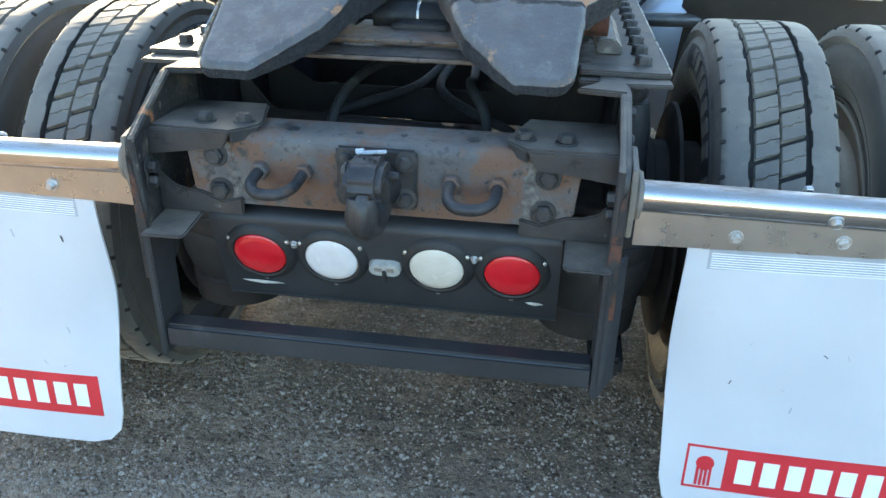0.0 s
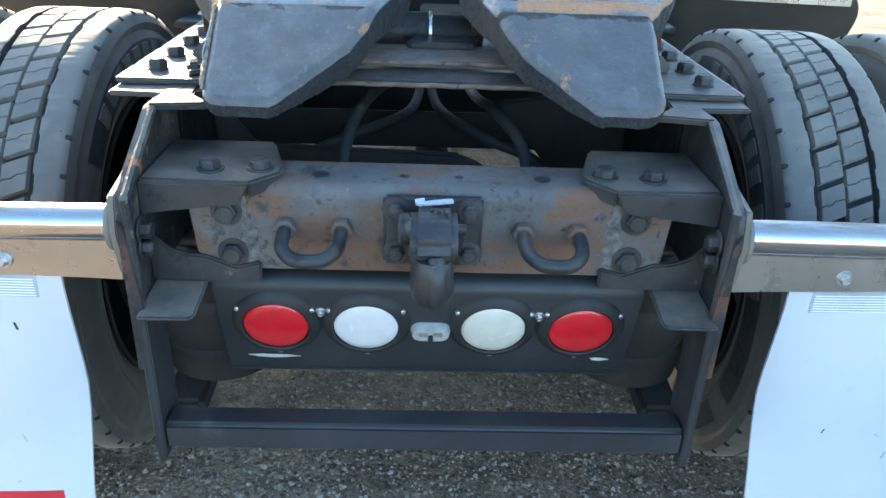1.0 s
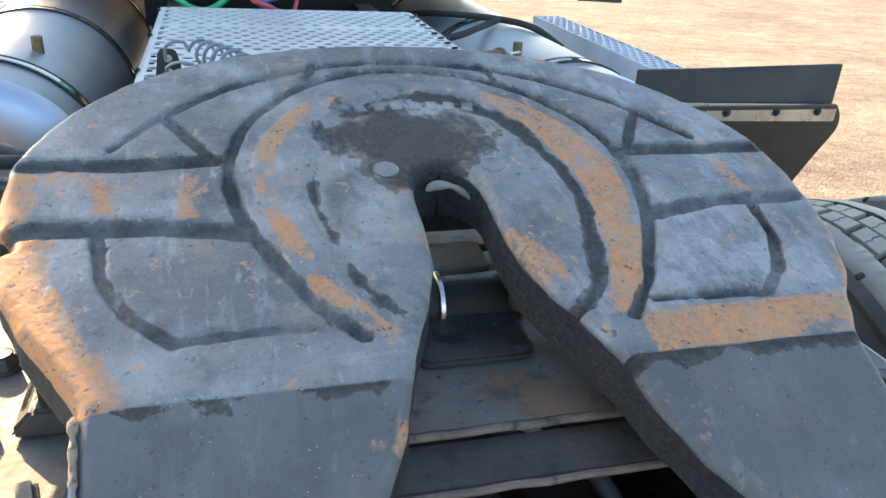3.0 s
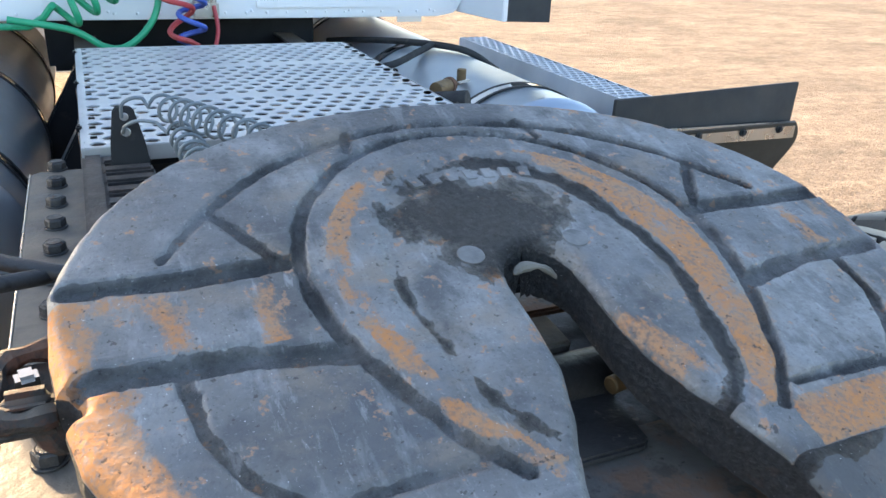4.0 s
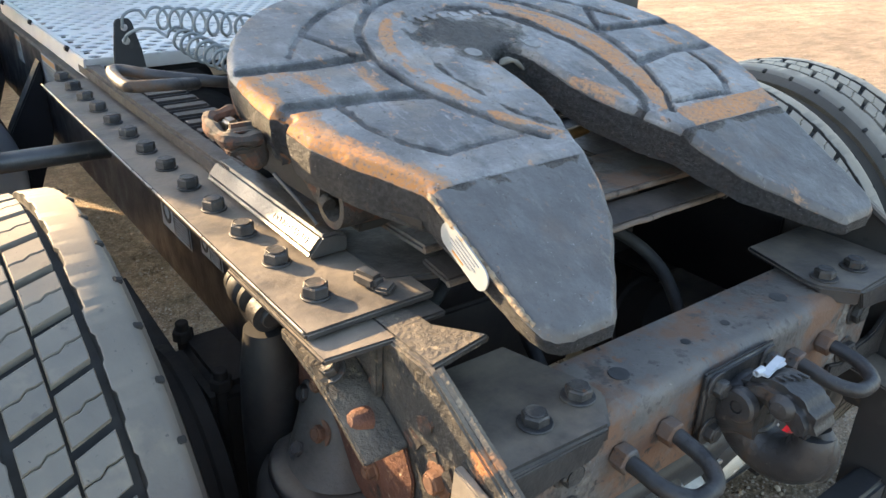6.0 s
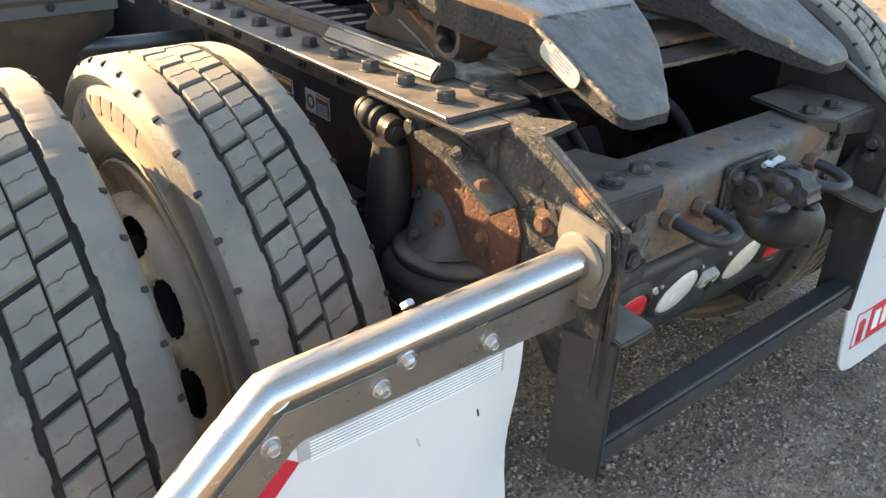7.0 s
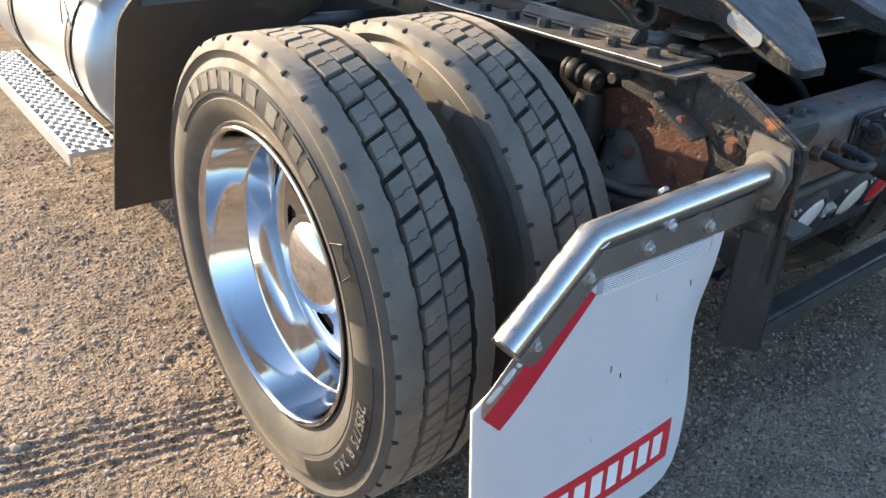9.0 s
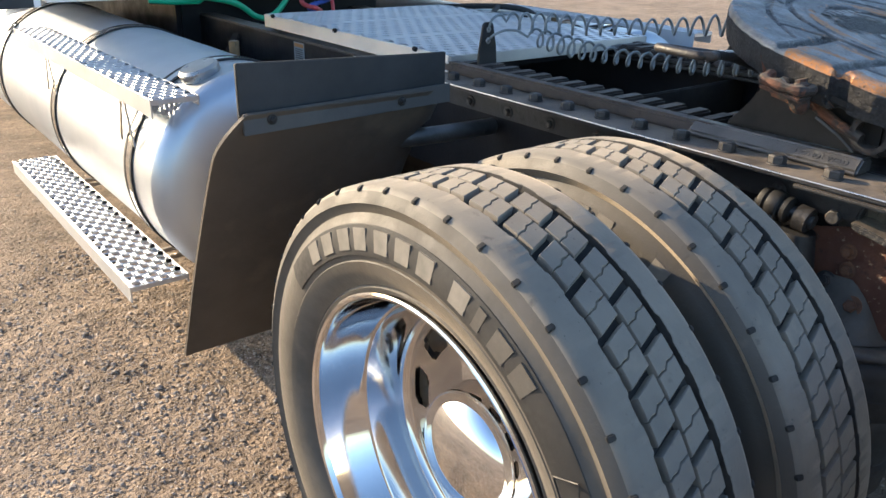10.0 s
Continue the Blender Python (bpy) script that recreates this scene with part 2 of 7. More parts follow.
mat_crust = material("dirt_crusted_steel", (0.014, 0.014, 0.015), (0.040, 0.038, 0.035), 10, (0.5, 0.8), 0, 0.7, 130, [((0.15, 0.125, 0.092), 11, 0.54, 0.16, 0.95, None), ((0.21, 0.175, 0.125), 60, 0.60, 0.08, 0.95, None), ((0.30, 0.125, 0.052), 7, 0.61, 0.03, 0.95, None), ((0.020, 0.019, 0.018), 40, 0.60, 0.06, 0.8, None)], bdist=0.006, dust=0.5)
mat_redrust = material("dark_red_rust", (0.075, 0.030, 0.019), (0.135, 0.056, 0.032), 12, (0.7, 0.92), 0, 0.8, 130, [((0.028, 0.021, 0.018), 14, 0.56, 0.06, 0.85, None), ((0.30, 0.16, 0.080), 20, 0.62, 0.06, 0.95, None), ((0.24, 0.18, 0.12), 80, 0.62, 0.06, 0.95, None)])
# dusty pressing with its shade put into a darker base colour
mat_hat = material("shaded_dusty_pressing", (0.062, 0.058, 0.052), (0.105, 0.096, 0.082), 14, (0.5, 0.75), 0.1, 0.3, 120, [((0.15, 0.125, 0.09), 12, 0.60, 0.2, 0.9, None), ((0.030, 0.028, 0.026), 20, 0.60, 0.1, 0.7, None)])
mat_crustbead = material("tan_dirt_crust", (0.20, 0.155, 0.105), (0.32, 0.25, 0.17), 60, (0.85, 0.97), 0, 1.0, 220, [((0.10, 0.070, 0.048), 110, 0.55, 0.08, 0.95, None)])
mat_wornedge = material("worn_brown_edge", (0.085, 0.062, 0.048), (0.150, 0.112, 0.086), 30, (0.6, 0.85), 0, 0.6, 150, [((0.045, 0.036, 0.031), 40, 0.55, 0.08, 0.8, None)])
mat_cast = material("black_cast_iron", (0.022, 0.022, 0.024), (0.055, 0.052, 0.050), 12, (0.35, 0.6), 0.2, 0.3, 160, [((0.085, 0.058, 0.042), 12, 0.58, 0.08, 0.85, None), ((0.16, 0.145, 0.125), 38, 0.66, 0.06, 0.8, None), ((0.013, 0.013, 0.014), 22, 0.58, 0.06, 0.45, None)])
mat_print = material("blue_grey_print", (0.12, 0.15, 0.20), (0.20, 0.23, 0.28), 40, (0.4, 0.6), 0, 0.02, 60)
mat_flange = material("dusty_dull_flange", (0.15, 0.135, 0.115), (0.24, 0.21, 0.175), 14, (0.55, 0.75), 0.4, 0.3, 120, [((0.27, 0.215, 0.15), 12, 0.55, 0.2, 0.9, 0.0)])
mat_rail = material("dark_brown_rail", (0.026, 0.023, 0.023), (0.055, 0.043, 0.039), 9, (0.5, 0.75), 0.1, 0.4, 120, [((0.085, 0.048, 0.035), 11, 0.58, 0.08, 0.85, None), ((0.014, 0.014, 0.015), 25, 0.58, 0.06, 0.6, None)], dust=0.12)
mat_guide = material("scuffed_guide_steel", (0.05, 0.05, 0.05), (0.12, 0.115, 0.11), 9, (0.3, 0.5), 0.5, 0.25, 110, [((0.34, 0.32, 0.29), 12, 0.60, 0.15, 0.35, 0.9)])

# ---- mesh helpers ----
class Shape:
    """Vertices and faces gathered from simple solids."""

    def __init__(self):
        self.v, self.f = [], []

    def add(self, verts, faces, m=None):
        k = len(self.v)
        self.v += [tuple(m @ Vector(p)) if m else tuple(p) for p in verts]
        self.f += [tuple(i + k for i in f) for f in faces]
        return self

    def bm(self, b, m=None):
        b.verts.index_update()
        self.add([v.co[:] for v in b.verts], [[v.index for v in f.verts] for f in b.faces], m)
        b.free()
        return self

    def box(self, c, s, m=None, bevel=0.002, seg=2):
        b = bmesh.new()
        bmesh.ops.create_cube(b, size=1.0)
        for v in b.verts:
            v.co = Vector([v.co[i] * s[i] for i in range(3)])
        if bevel:
            bmesh.ops.bevel(b, geom=b.edges[:], offset=min(bevel, min(s) * 0.45), segments=seg, affect="EDGES")
        return self.bm(b, (Matrix.Translation(c) @ m) if m else Matrix.Translation(c))

    def prism(self, poly, axis, a, b_, bevel=0.002, seg=2):
        """A polygon in the two other axes (in x, y, z order), pushed from a to b_ along axis."""
        b = bmesh.new()
        put = {"x": lambda p, h: (h, p[0], p[1]), "y": lambda p, h: (p[0], h, p[1]), "z": lambda p, h: (p[0], p[1], h)}[axis]
        lo = [b.verts.new(put(p, a)) for p in poly]
        hi = [b.verts.new(put(p, b_)) for p in poly]
        b.faces.new(lo), b.faces.new(hi[::-1])
        for i in range(len(poly)):
            j = (i + 1) % len(poly)
            b.faces.new((lo[j], lo[i], hi[i], hi[j]))
        bmesh.ops.recalc_face_normals(b, faces=b.faces[:])
        if bevel:
            bmesh.ops.bevel(b, geom=[e for e in b.edges if e.is_manifold and e.calc_face_angle(0) > 0.35], offset=min(bevel, abs(b_ - a) * 0.45), segments=seg, affect="EDGES", clamp_overlap=True)
        return self.bm(b)

    def lathe(self, prof, n, m=None, closed=False, caps=True):
        """Profile of (radius, height) turned round z."""
        k = len(prof)
        vs = [(r * math.cos(2 * math.pi * i / n), r * math.sin(2 * math.pi * i / n), h) for i in range(n) for r, h in prof]
        fs = []
        for i in range(n):
            j = (i + 1) % n
            for q in range(k if closed else k - 1):
                w = (q + 1) % k
                fs.append((i * k + q, j * k + q, j * k + w, i * k + w))
        if caps and not closed:
            fs += [tuple(i * k for i in range(n))[::-1], tuple(i * k + k - 1 for i in range(n))]
        return self.add(vs, fs, m)

    def cyl(self, p0, p1, r, n=20, r2=None, chamfer=0.0015):
        p0, p1 = Vector(p0), Vector(p1)
        d = p1 - p0
        h, c = d.length, min(chamfer, r * 0.3)
        r2 = r if r2 is None else r2
        m = Matrix.Translation(p0) @ d.to_track_quat("Z", "Y").to_matrix().to_4x4()
        return self.lathe([(r - c, 0), (r, c), (r2, h - c), (r2 - c, h)], n, m)

    def hexa(self, p0, p1, r):
        return self.cyl(p0, p1, r, 6, None, r * 0.12)

    def tube(self, pts, r, n=12, closed=False):
        """A round tube along points; r a number or one for each point."""
        pts = [Vector(p) for p in pts]
        k = len(pts)
        rs = r if isinstance(r, (list, tuple)) else [r] * k
        up, vs, fs = None, [], []
        for i, p in enumerate(pts):
            a, b = (pts[i - 1], pts[(i + 1) % k]) if closed else (pts[max(i - 1, 0)], pts[min(i + 1, k - 1)])
            t = (b - a).normalized()
            if up is None:
                up = t.orthogonal().normalized()
            up = (up - t * up.dot(t)).normalized()
            side = t.cross(up)
            vs += [p + (up * math.cos(2 * math.pi * q / n) + side * math.sin(2 * math.pi * q / n)) * rs[i] for q in range(n)]
        for i in range(k if closed else k - 1):
            for q in range(n):
                w, j = (q + 1) % n, (i + 1) % k
                fs.append((i * n + q, i * n + w, j * n + w, j * n + q))
        if not closed:
            fs += [tuple(range(n))[::-1], tuple((k - 1) * n + q for q in range(n))]
        return self.add(vs, fs)

    def mesh(self, name, mat, smooth=38, recalc=True):
        me = bpy.data.meshes.new(name)
        me.from_pydata(self.v, [], self.f)
        if recalc:
            b = bmesh.new()
            b.from_mesh(me)
            bmesh.ops.recalc_face_normals(b, faces=b.faces[:])
            b.to_mesh(me)
            b.free()
        me.materials.append(mat)
        me.shade_smooth()
        me.set_sharp_from_angle(angle=radians(smooth))
        return me


def spline(pts, per=8):
    """Points on a smooth curve through pts."""
    p = [Vector(q) for q in pts]
    p = [2 * p[0] - p[1]] + p + [2 * p[-1] - p[-2]]
    out = []
    for i in range(1, len(p) - 2):
        for s in range(per):
            t = s / per
            a, b, c, d = p[i - 1 : i + 3]
            out.append(0.5 * ((2 * b) + (c - a) * t + (2 * a - 5 * b + 4 * c - d) * t * t + (3 * b - a - 3 * c + d) * t * t * t))
    return out + [p[-2]]


def thing(name, at, label, category, group="", kind=""):
    ob = new(name)
    ob.empty_display_size = 0.1
    ob.location = at
    return tagged(ob, label, category, group, kind)


def origin(ob):
    p = Vector(ob.location)
    return p + origin(ob.parent) + (ob.matrix_parent_inverse.translation if ob.parent else Vector()) if ob.parent else p


def part(name, shape, mat, parent, label="", smooth=38, recalc=True):
    """One mesh object, in world coordinates, under a thing or a part."""
    me = shape if isinstance(shape, bpy.types.Mesh) else shape.mesh(name, mat, smooth, recalc)
    ob = new(name, me)
    if parent:
        ob.parent = parent
        ob.matrix_parent_inverse = Matrix.Translation(-origin(parent))
    return tagged(ob, label)


def solo(name, shape, mat, label, category, group="", kind="", smooth=38, recalc=True):
    return tagged(part(name, shape, mat, None, "", smooth, recalc), label, category, group, kind)


def bolt(at, way, r=0.013, h=0.011, washer=1.55):
    """A hex head on a washer at a place, standing along way."""
    at, way = Vector(at), Vector(way).normalized()
    s = Shape()
    if washer:
        s.cyl(at, at + way * 0.003, r * washer, 20, None, 0.0008)
    return s.hexa(at + way * 0.002, at + way * (0.002 + h), r).cyl(at + way * (0.002 + h), at + way * (0.0035 + h), r * 0.75, 12)


def rot(ax, deg):
    return Matrix.Rotation(radians(deg), 4, ax)


# ---- ground ----
def ground_height(x, y):
    near = math.exp(-((x / 14) ** 2 + (y / 14) ** 2))
    h = 0.012 * noise.noise(Vector((x * 1.3, y * 1.3, 0))) + 0.005 * noise.noise(Vector((x * 5.5, y * 5.5, 3)))
    h += (0.005 * noise.noise(Vector((x * 16, y * 16, 7))) + 0.0042 * max(0.0, noise.noise(Vector((x * 38, y * 38, 5)))) + 0.0022 * noise.noise(Vector((x * 80, y * 80, 6)))) * near
    far = 0.05 * noise.noise(Vector((x * 0.11, y * 0.11, 11))) * (1 - near)
    # cleat ridges pressed by a tyre
    if -2.1 < x < -1.16 and 0.6 < y < 1.16:
        v = (y - 0.901 + 0.215 * (x + 1.72)) / 0.036
        k = round(v)
        if -3 <= k <= 3:
            fade = max(0.0, min(1.0, (x + 2.1) / 0.15, (-1.16 - x) / 0.05)) * (1.0 if -2 <= k <= 2 else 0.35) * (0.8 + 0.5 * noise.noise(Vector((x * 11, k, 4))))
            h += fade * (0.0085 * math.exp(-((v - k) * 0.036 / 0.0065) ** 2) - 0.002)
    return h - 0.006 + far


def ground_lines(a, b, fine):
    """Even lines from a to b, then ever wider to the horizon."""
    mid_lines = [a + fine * i for i in range(int((b - a) / fine) + 1)]
    step, v, out = fine * 1.3, 0.0, []
    while v < 2200:
        v += step
        step = min(step * 1.16, 400)
        out.append(v)
    return [a - q for q in reversed(out)] + mid_lines + [b + q for q in out]


def pebbly(mat):
    """Small rounded stones of uneven tone pressed into the dirt."""
    n, l = mat.node_tree.nodes, mat.node_tree.links
    bs = n["Principled BSDF"]
    geo = n.new("ShaderNodeNewGeometry")
    col, nrm = bs.inputs["Base Color"].links[0].from_socket, bs.inputs["Normal"].links[0].from_socket
    for scale, depth, shade in ((60, 0.016, 0.16), (170, 0.007, 0.26)):
        vo = n.new("ShaderNodeTexVoronoi")
        vo.inputs["Scale"].default_value = scale
        l.new(geo.outputs["Position"], vo.inputs["Vector"])
        sep = n.new("ShaderNodeSeparateColor")
        l.new(vo.outputs["Color"], sep.inputs["Color"])
        dome = n.new("ShaderNodeMapRange")
        dome.inputs["From Min"].default_value, dome.inputs["From Max"].default_value = 0.6, 0.1
        l.new(vo.outputs["Distance"], dome.inputs["Value"])
        tall = n.new("ShaderNodeMath")
        tall.operation = "MULTIPLY"
        l.new(dome.outputs["Result"], tall.inputs[0])
        l.new(sep.outputs[1], tall.inputs[1])
        b = n.new("ShaderNodeBump")
        b.inputs["Strength"].default_value, b.inputs["Distance"].default_value = 0.9, depth
        l.new(tall.outputs[0], b.inputs["Height"])
        l.new(nrm, b.inputs["Normal"])
        nrm = b.outputs["Normal"]
        tone = n.new("ShaderNodeMapRange")
        tone.inputs["To Min"].default_value, tone.inputs["To Max"].default_value = 1 - shade * 0.7, 1 + shade
        l.new(sep.outputs[0], tone.inputs["Value"])
        hv = n.new("ShaderNodeHueSaturation")
        l.new(tone.outputs["Result"], hv.inputs["Value"])
        l.new(col, hv.inputs["Color"])
        col = hv.outputs["Color"]
    # broad wheel tracks and damp patches
    for scale, way, dark in ((0.9, (0.6, 1.6, 1.0), 0.22), (0.55, (1.0, 1.0, 1.0), 0.22), (4.5, (0.7, 1.4, 1.0), 0.26), (17.0, (1.0, 1.0, 1.0), 0.22)):
        mp = n.new("ShaderNodeMapping")
        mp.inputs["Scale"].default_value = way
        mp.inputs["Rotation"].default_value = (0, 0, 0.45)
        l.new(geo.outputs["Position"], mp.inputs["Vector"])
        t = n.new("ShaderNodeTexNoise")
        t.inputs["Scale"].default_value, t.inputs["Detail"].default_value, t.inputs["Roughness"].default_value = scale, 9, 0.62
        l.new(mp.outputs["Vector"], t.inputs["Vector"])
        r = n.new("ShaderNodeMapRange")
        r.inputs["From Min"].default_value, r.inputs["From Max"].default_value = 0.36, 0.64
        r.inputs["To Min"].default_value, r.inputs["To Max"].default_value = 1 - dark, 1 + dark * 0.45
        l.new(t.outputs["Fac"], r.inputs["Value"])
        hv = n.new("ShaderNodeHueSaturation")
        l.new(r.outputs["Result"], hv.inputs["Value"])
        l.new(col, hv.inputs["Color"])
        col = hv.outputs["Color"]
    l.new(col, bs.inputs["Base Color"])
    l.new(nrm, bs.inputs["Normal"])


def make_ground():
    xs = ground_lines(-3.0, -0.9, 0.009)
    ys = [q for q in ground_lines(-0.3, 2.9, 0.010) if not 0.60 < q < 1.16]
    ys = sorted(ys + [0.60 + 0.0045 * i for i in range(125)])
    verts = [(x, y, ground_height(x, y)) for x in xs for y in ys]
    k = len(ys)
    faces = [(i * k + j, (i + 1) * k + j, (i + 1) * k + j + 1, i * k + j + 1) for i in range(len(xs) - 1) for j in range(k - 1)]
    mat = material("dry_dirt_gravel", (0.268, 0.200, 0.140), (0.338, 0.256, 0.181), 1.4, (0.85, 0.98), 0, 0.8, 150,
                   [((0.215, 0.166, 0.122), 7, 0.55, 0.2, 0.95, None), ((0.40, 0.32, 0.245), 70, 0.60, 0.10, 0.95, None), ((0.170, 0.148, 0.128), 140, 0.64, 0.08, 0.95, None), ((0.48, 0.42, 0.36), 190, 0.67, 0.05, 0.9, None)], bdist=0.005, low=1.2, grain=6.0)
    pebbly(mat)
    s = Shape()
    s.v, s.f = verts, faces
    solo("ground", s, mat, "dry tan dirt and gravel yard with tyre marks", "ground", "", "structure", 180, False)


make_ground()


def make_gravel():
    rnd = random.Random(5)
    mat = material("gravel_stone", (0.235, 0.192, 0.152), (0.43, 0.37, 0.31), 75, (0.85, 0.97), 0, 0.4, 200, [((0.47, 0.42, 0.35), 55, 0.64, 0.08, 0.9, None), ((0.17, 0.14, 0.12), 40, 0.62, 0.06, 0.9, None)])
    s = Shape()
    ico = [(0.1, 0.05, 0.8), (0.9, 0, -0.3), (0.28, 0.85, -0.3), (-0.72, 0.53, -0.3), (-0.72, -0.53, -0.3), (0.28, -0.85, -0.3)]
    fac = [(0, 1, 2), (0, 2, 3), (0, 3, 4), (0, 4, 5), (0, 5, 1)]
    clod = [(math.cos(a) * r, math.sin(a) * r, h) for h, r, n0 in ((-0.35, 0.85, 0), (0.15, 1.0, 0.4), (0.62, 0.6, 0.1)) for a in [n0 + k * 6.2832 / 6 for k in range(6)]] + [(0.05, 0, 0.82)]
    clod_f = [(l * 6 + k, l * 6 + (k + 1) % 6, (l + 1) * 6 + (k + 1) % 6, (l + 1) * 6 + k) for l in (0, 1) for k in range(6)] + [(12 + k, 12 + (k + 1) % 6, 18) for k in range(6)]
    for i in range(78000):
        if i < 50000:
            x, y = rnd.uniform(-2.6, 1.0), rnd.uniform(-0.9, 2.4)
        elif i < 66000:
            x, y = rnd.uniform(-3.6, 2.8), rnd.uniform(-1.5, 5.5)
        else:
            x, y = rnd.uniform(-4, 8), rnd.uniform(1, 12)
        r = 0.0018 + 0.0036 * rnd.random() ** 2 + 0.006 * rnd.random() ** 14
        m = Matrix.Translation((x, y, ground_height(x, y) + r * 0.2)) @ Euler((rnd.uniform(-0.5, 0.5), rnd.uniform(-0.5, 0.5), rnd.uniform(0, 6.3))).to_matrix().to_4x4() @ Matrix.Diagonal((r * rnd.uniform(0.8, 1.4), r * rnd.uniform(0.8, 1.2), r * rnd.uniform(0.5, 0.9), 1))
        s.add(ico, fac, m)
    for i in range(9000):
        x, y = rnd.uniform(-1.1, 1.9), rnd.uniform(-1.3, 0.5)
        r = 0.0030 + 0.0032 * rnd.random() ** 2 + 0.005 * rnd.random() ** 12
        m = Matrix.Translation((x, y, ground_height(x, y) + r * 0.25)) @ Euler((rnd.uniform(-0.5, 0.5), rnd.uniform(-0.5, 0.5), rnd.uniform(0, 6.3))).to_matrix().to_4x4() @ Matrix.Diagonal((r * rnd.uniform(0.8, 1.4), r * rnd.uniform(0.8, 1.2), r * rnd.uniform(0.6, 1.0), 1))
        s.add(ico, fac, m)
    for i in range(11000):
        x, y = (rnd.uniform(-3.2, -1.0), rnd.uniform(-0.2, 3.2)) if i < 8000 else (rnd.uniform(-3.6, 1.6), rnd.uniform(-1.4, 5.0))
        if noise.noise(Vector((x * 2.3, y * 2.3, 9))) < rnd.uniform(-0.5, 0.3):
            continue
        r = 0.0035 + 0.0045 * rnd.random() ** 2 + 0.008 * rnd.random() ** 18
        m = Matrix.Translation((x, y, ground_height(x, y) + r * 0.12)) @ Euler((rnd.uniform(-0.4, 0.4), rnd.uniform(-0.4, 0.4), rnd.uniform(0, 6.3))).to_matrix().to_4x4() @ Matrix.Diagonal((r * rnd.uniform(0.8, 1.5), r * rnd.uniform(0.8, 1.2), r * rnd.uniform(0.6, 1.0), 1))
        s.add([(a * rnd.uniform(0.75, 1.2), b * rnd.uniform(0.75, 1.2), c * rnd.uniform(0.8, 1.15)) for a, b, c in clod], clod_f, m)
    solo("gravel", s, mat, "loose tan clods and grey pebbles scattered on the dirt", "gravel", "", "stuff", 30, False)


make_gravel()

# ---- frame rails ----
def frame_rail(s):
    t = thing("frame_rail", (s * 0.43, 0.1, 0.69), "black dusty steel truck frame rail with bolted mounting angle on top", "frame rail", "frame rails")
    web = Shape().box((s * 0.426, 2.9, 0.82), (0.009, 5.5, 0.262), None, 0.003)
    part("web", web, mat_black, t)
    part("top_flange", Shape().box((s * 0.39, 2.9, 0.951), (0.08, 5.56, 0.009), None, 0.003), mat_dusty, t)
    part("bottom_flange", Shape().box((s * 0.39, 2.9, 0.69), (0.08, 5.5, 0.009), None, 0.003), mat_black, t)
    part("lower_layer", Shape().prism([(s * 0.432, 0.10), (s * 0.521, 0.105), (s * 0.521, 0.36), (s * 0.432, 0.36)], "z", 0.9495, 0.958, 0.0025), mat_dusty, t)
    angle = Shape().prism([(s * 0.350, 0.145), (s * 0.521, 0.142), (s * 0.521, 1.44), (s * 0.505, 1.46), (s * 0.350, 1.46)], "z", 0.960, 0.970, 0.003)
    angle.box((s * 0.436, 0.80, 0.925), (0.010, 1.30, 0.066), None, 0.003)
    ang = part("mounting_angle", angle, mat_dusty, t, "dusty steel angle with a worn bright edge")
    part("worn_edge", Shape().tube([(s * 0.5206, 0.148 + 0.13 * k, 0.9690 + 0.0003 * math.sin(k * 2.3)) for k in range(11)], 0.0017, 8), mat_bracket, ang, "bright worn edge")
    for k in range(13):
        y = 0.211 + 0.1045 * k
        part("bolt", bolt((s * 0.472, y, 0.970), (0, 0, 1), 0.0165, 0.015, 1.12), mat_bolt, ang)
    for k in range(9):
        part("side_bolt", bolt((s * 0.4415, 0.27 + 0.15 * k, 0.915), (s, 0, 0), 0.010, 0.009), mat_bolt, t)
    return t


frame_rail(-1)
frame_rail(1)

# a broken welded stop beside the slide's end
stop = Shape().box((-0.408, 0.200, 0.980), (0.022, 0.038, 0.018), rot("Z", 14), 0.005).box((-0.400, 0.176, 0.975), (0.026, 0.020, 0.008), rot("Z", 35), 0.003)
solo("slide_stop", stop, mat_dusty, "small broken rusty weld-on stop on the frame rail", "stop block")


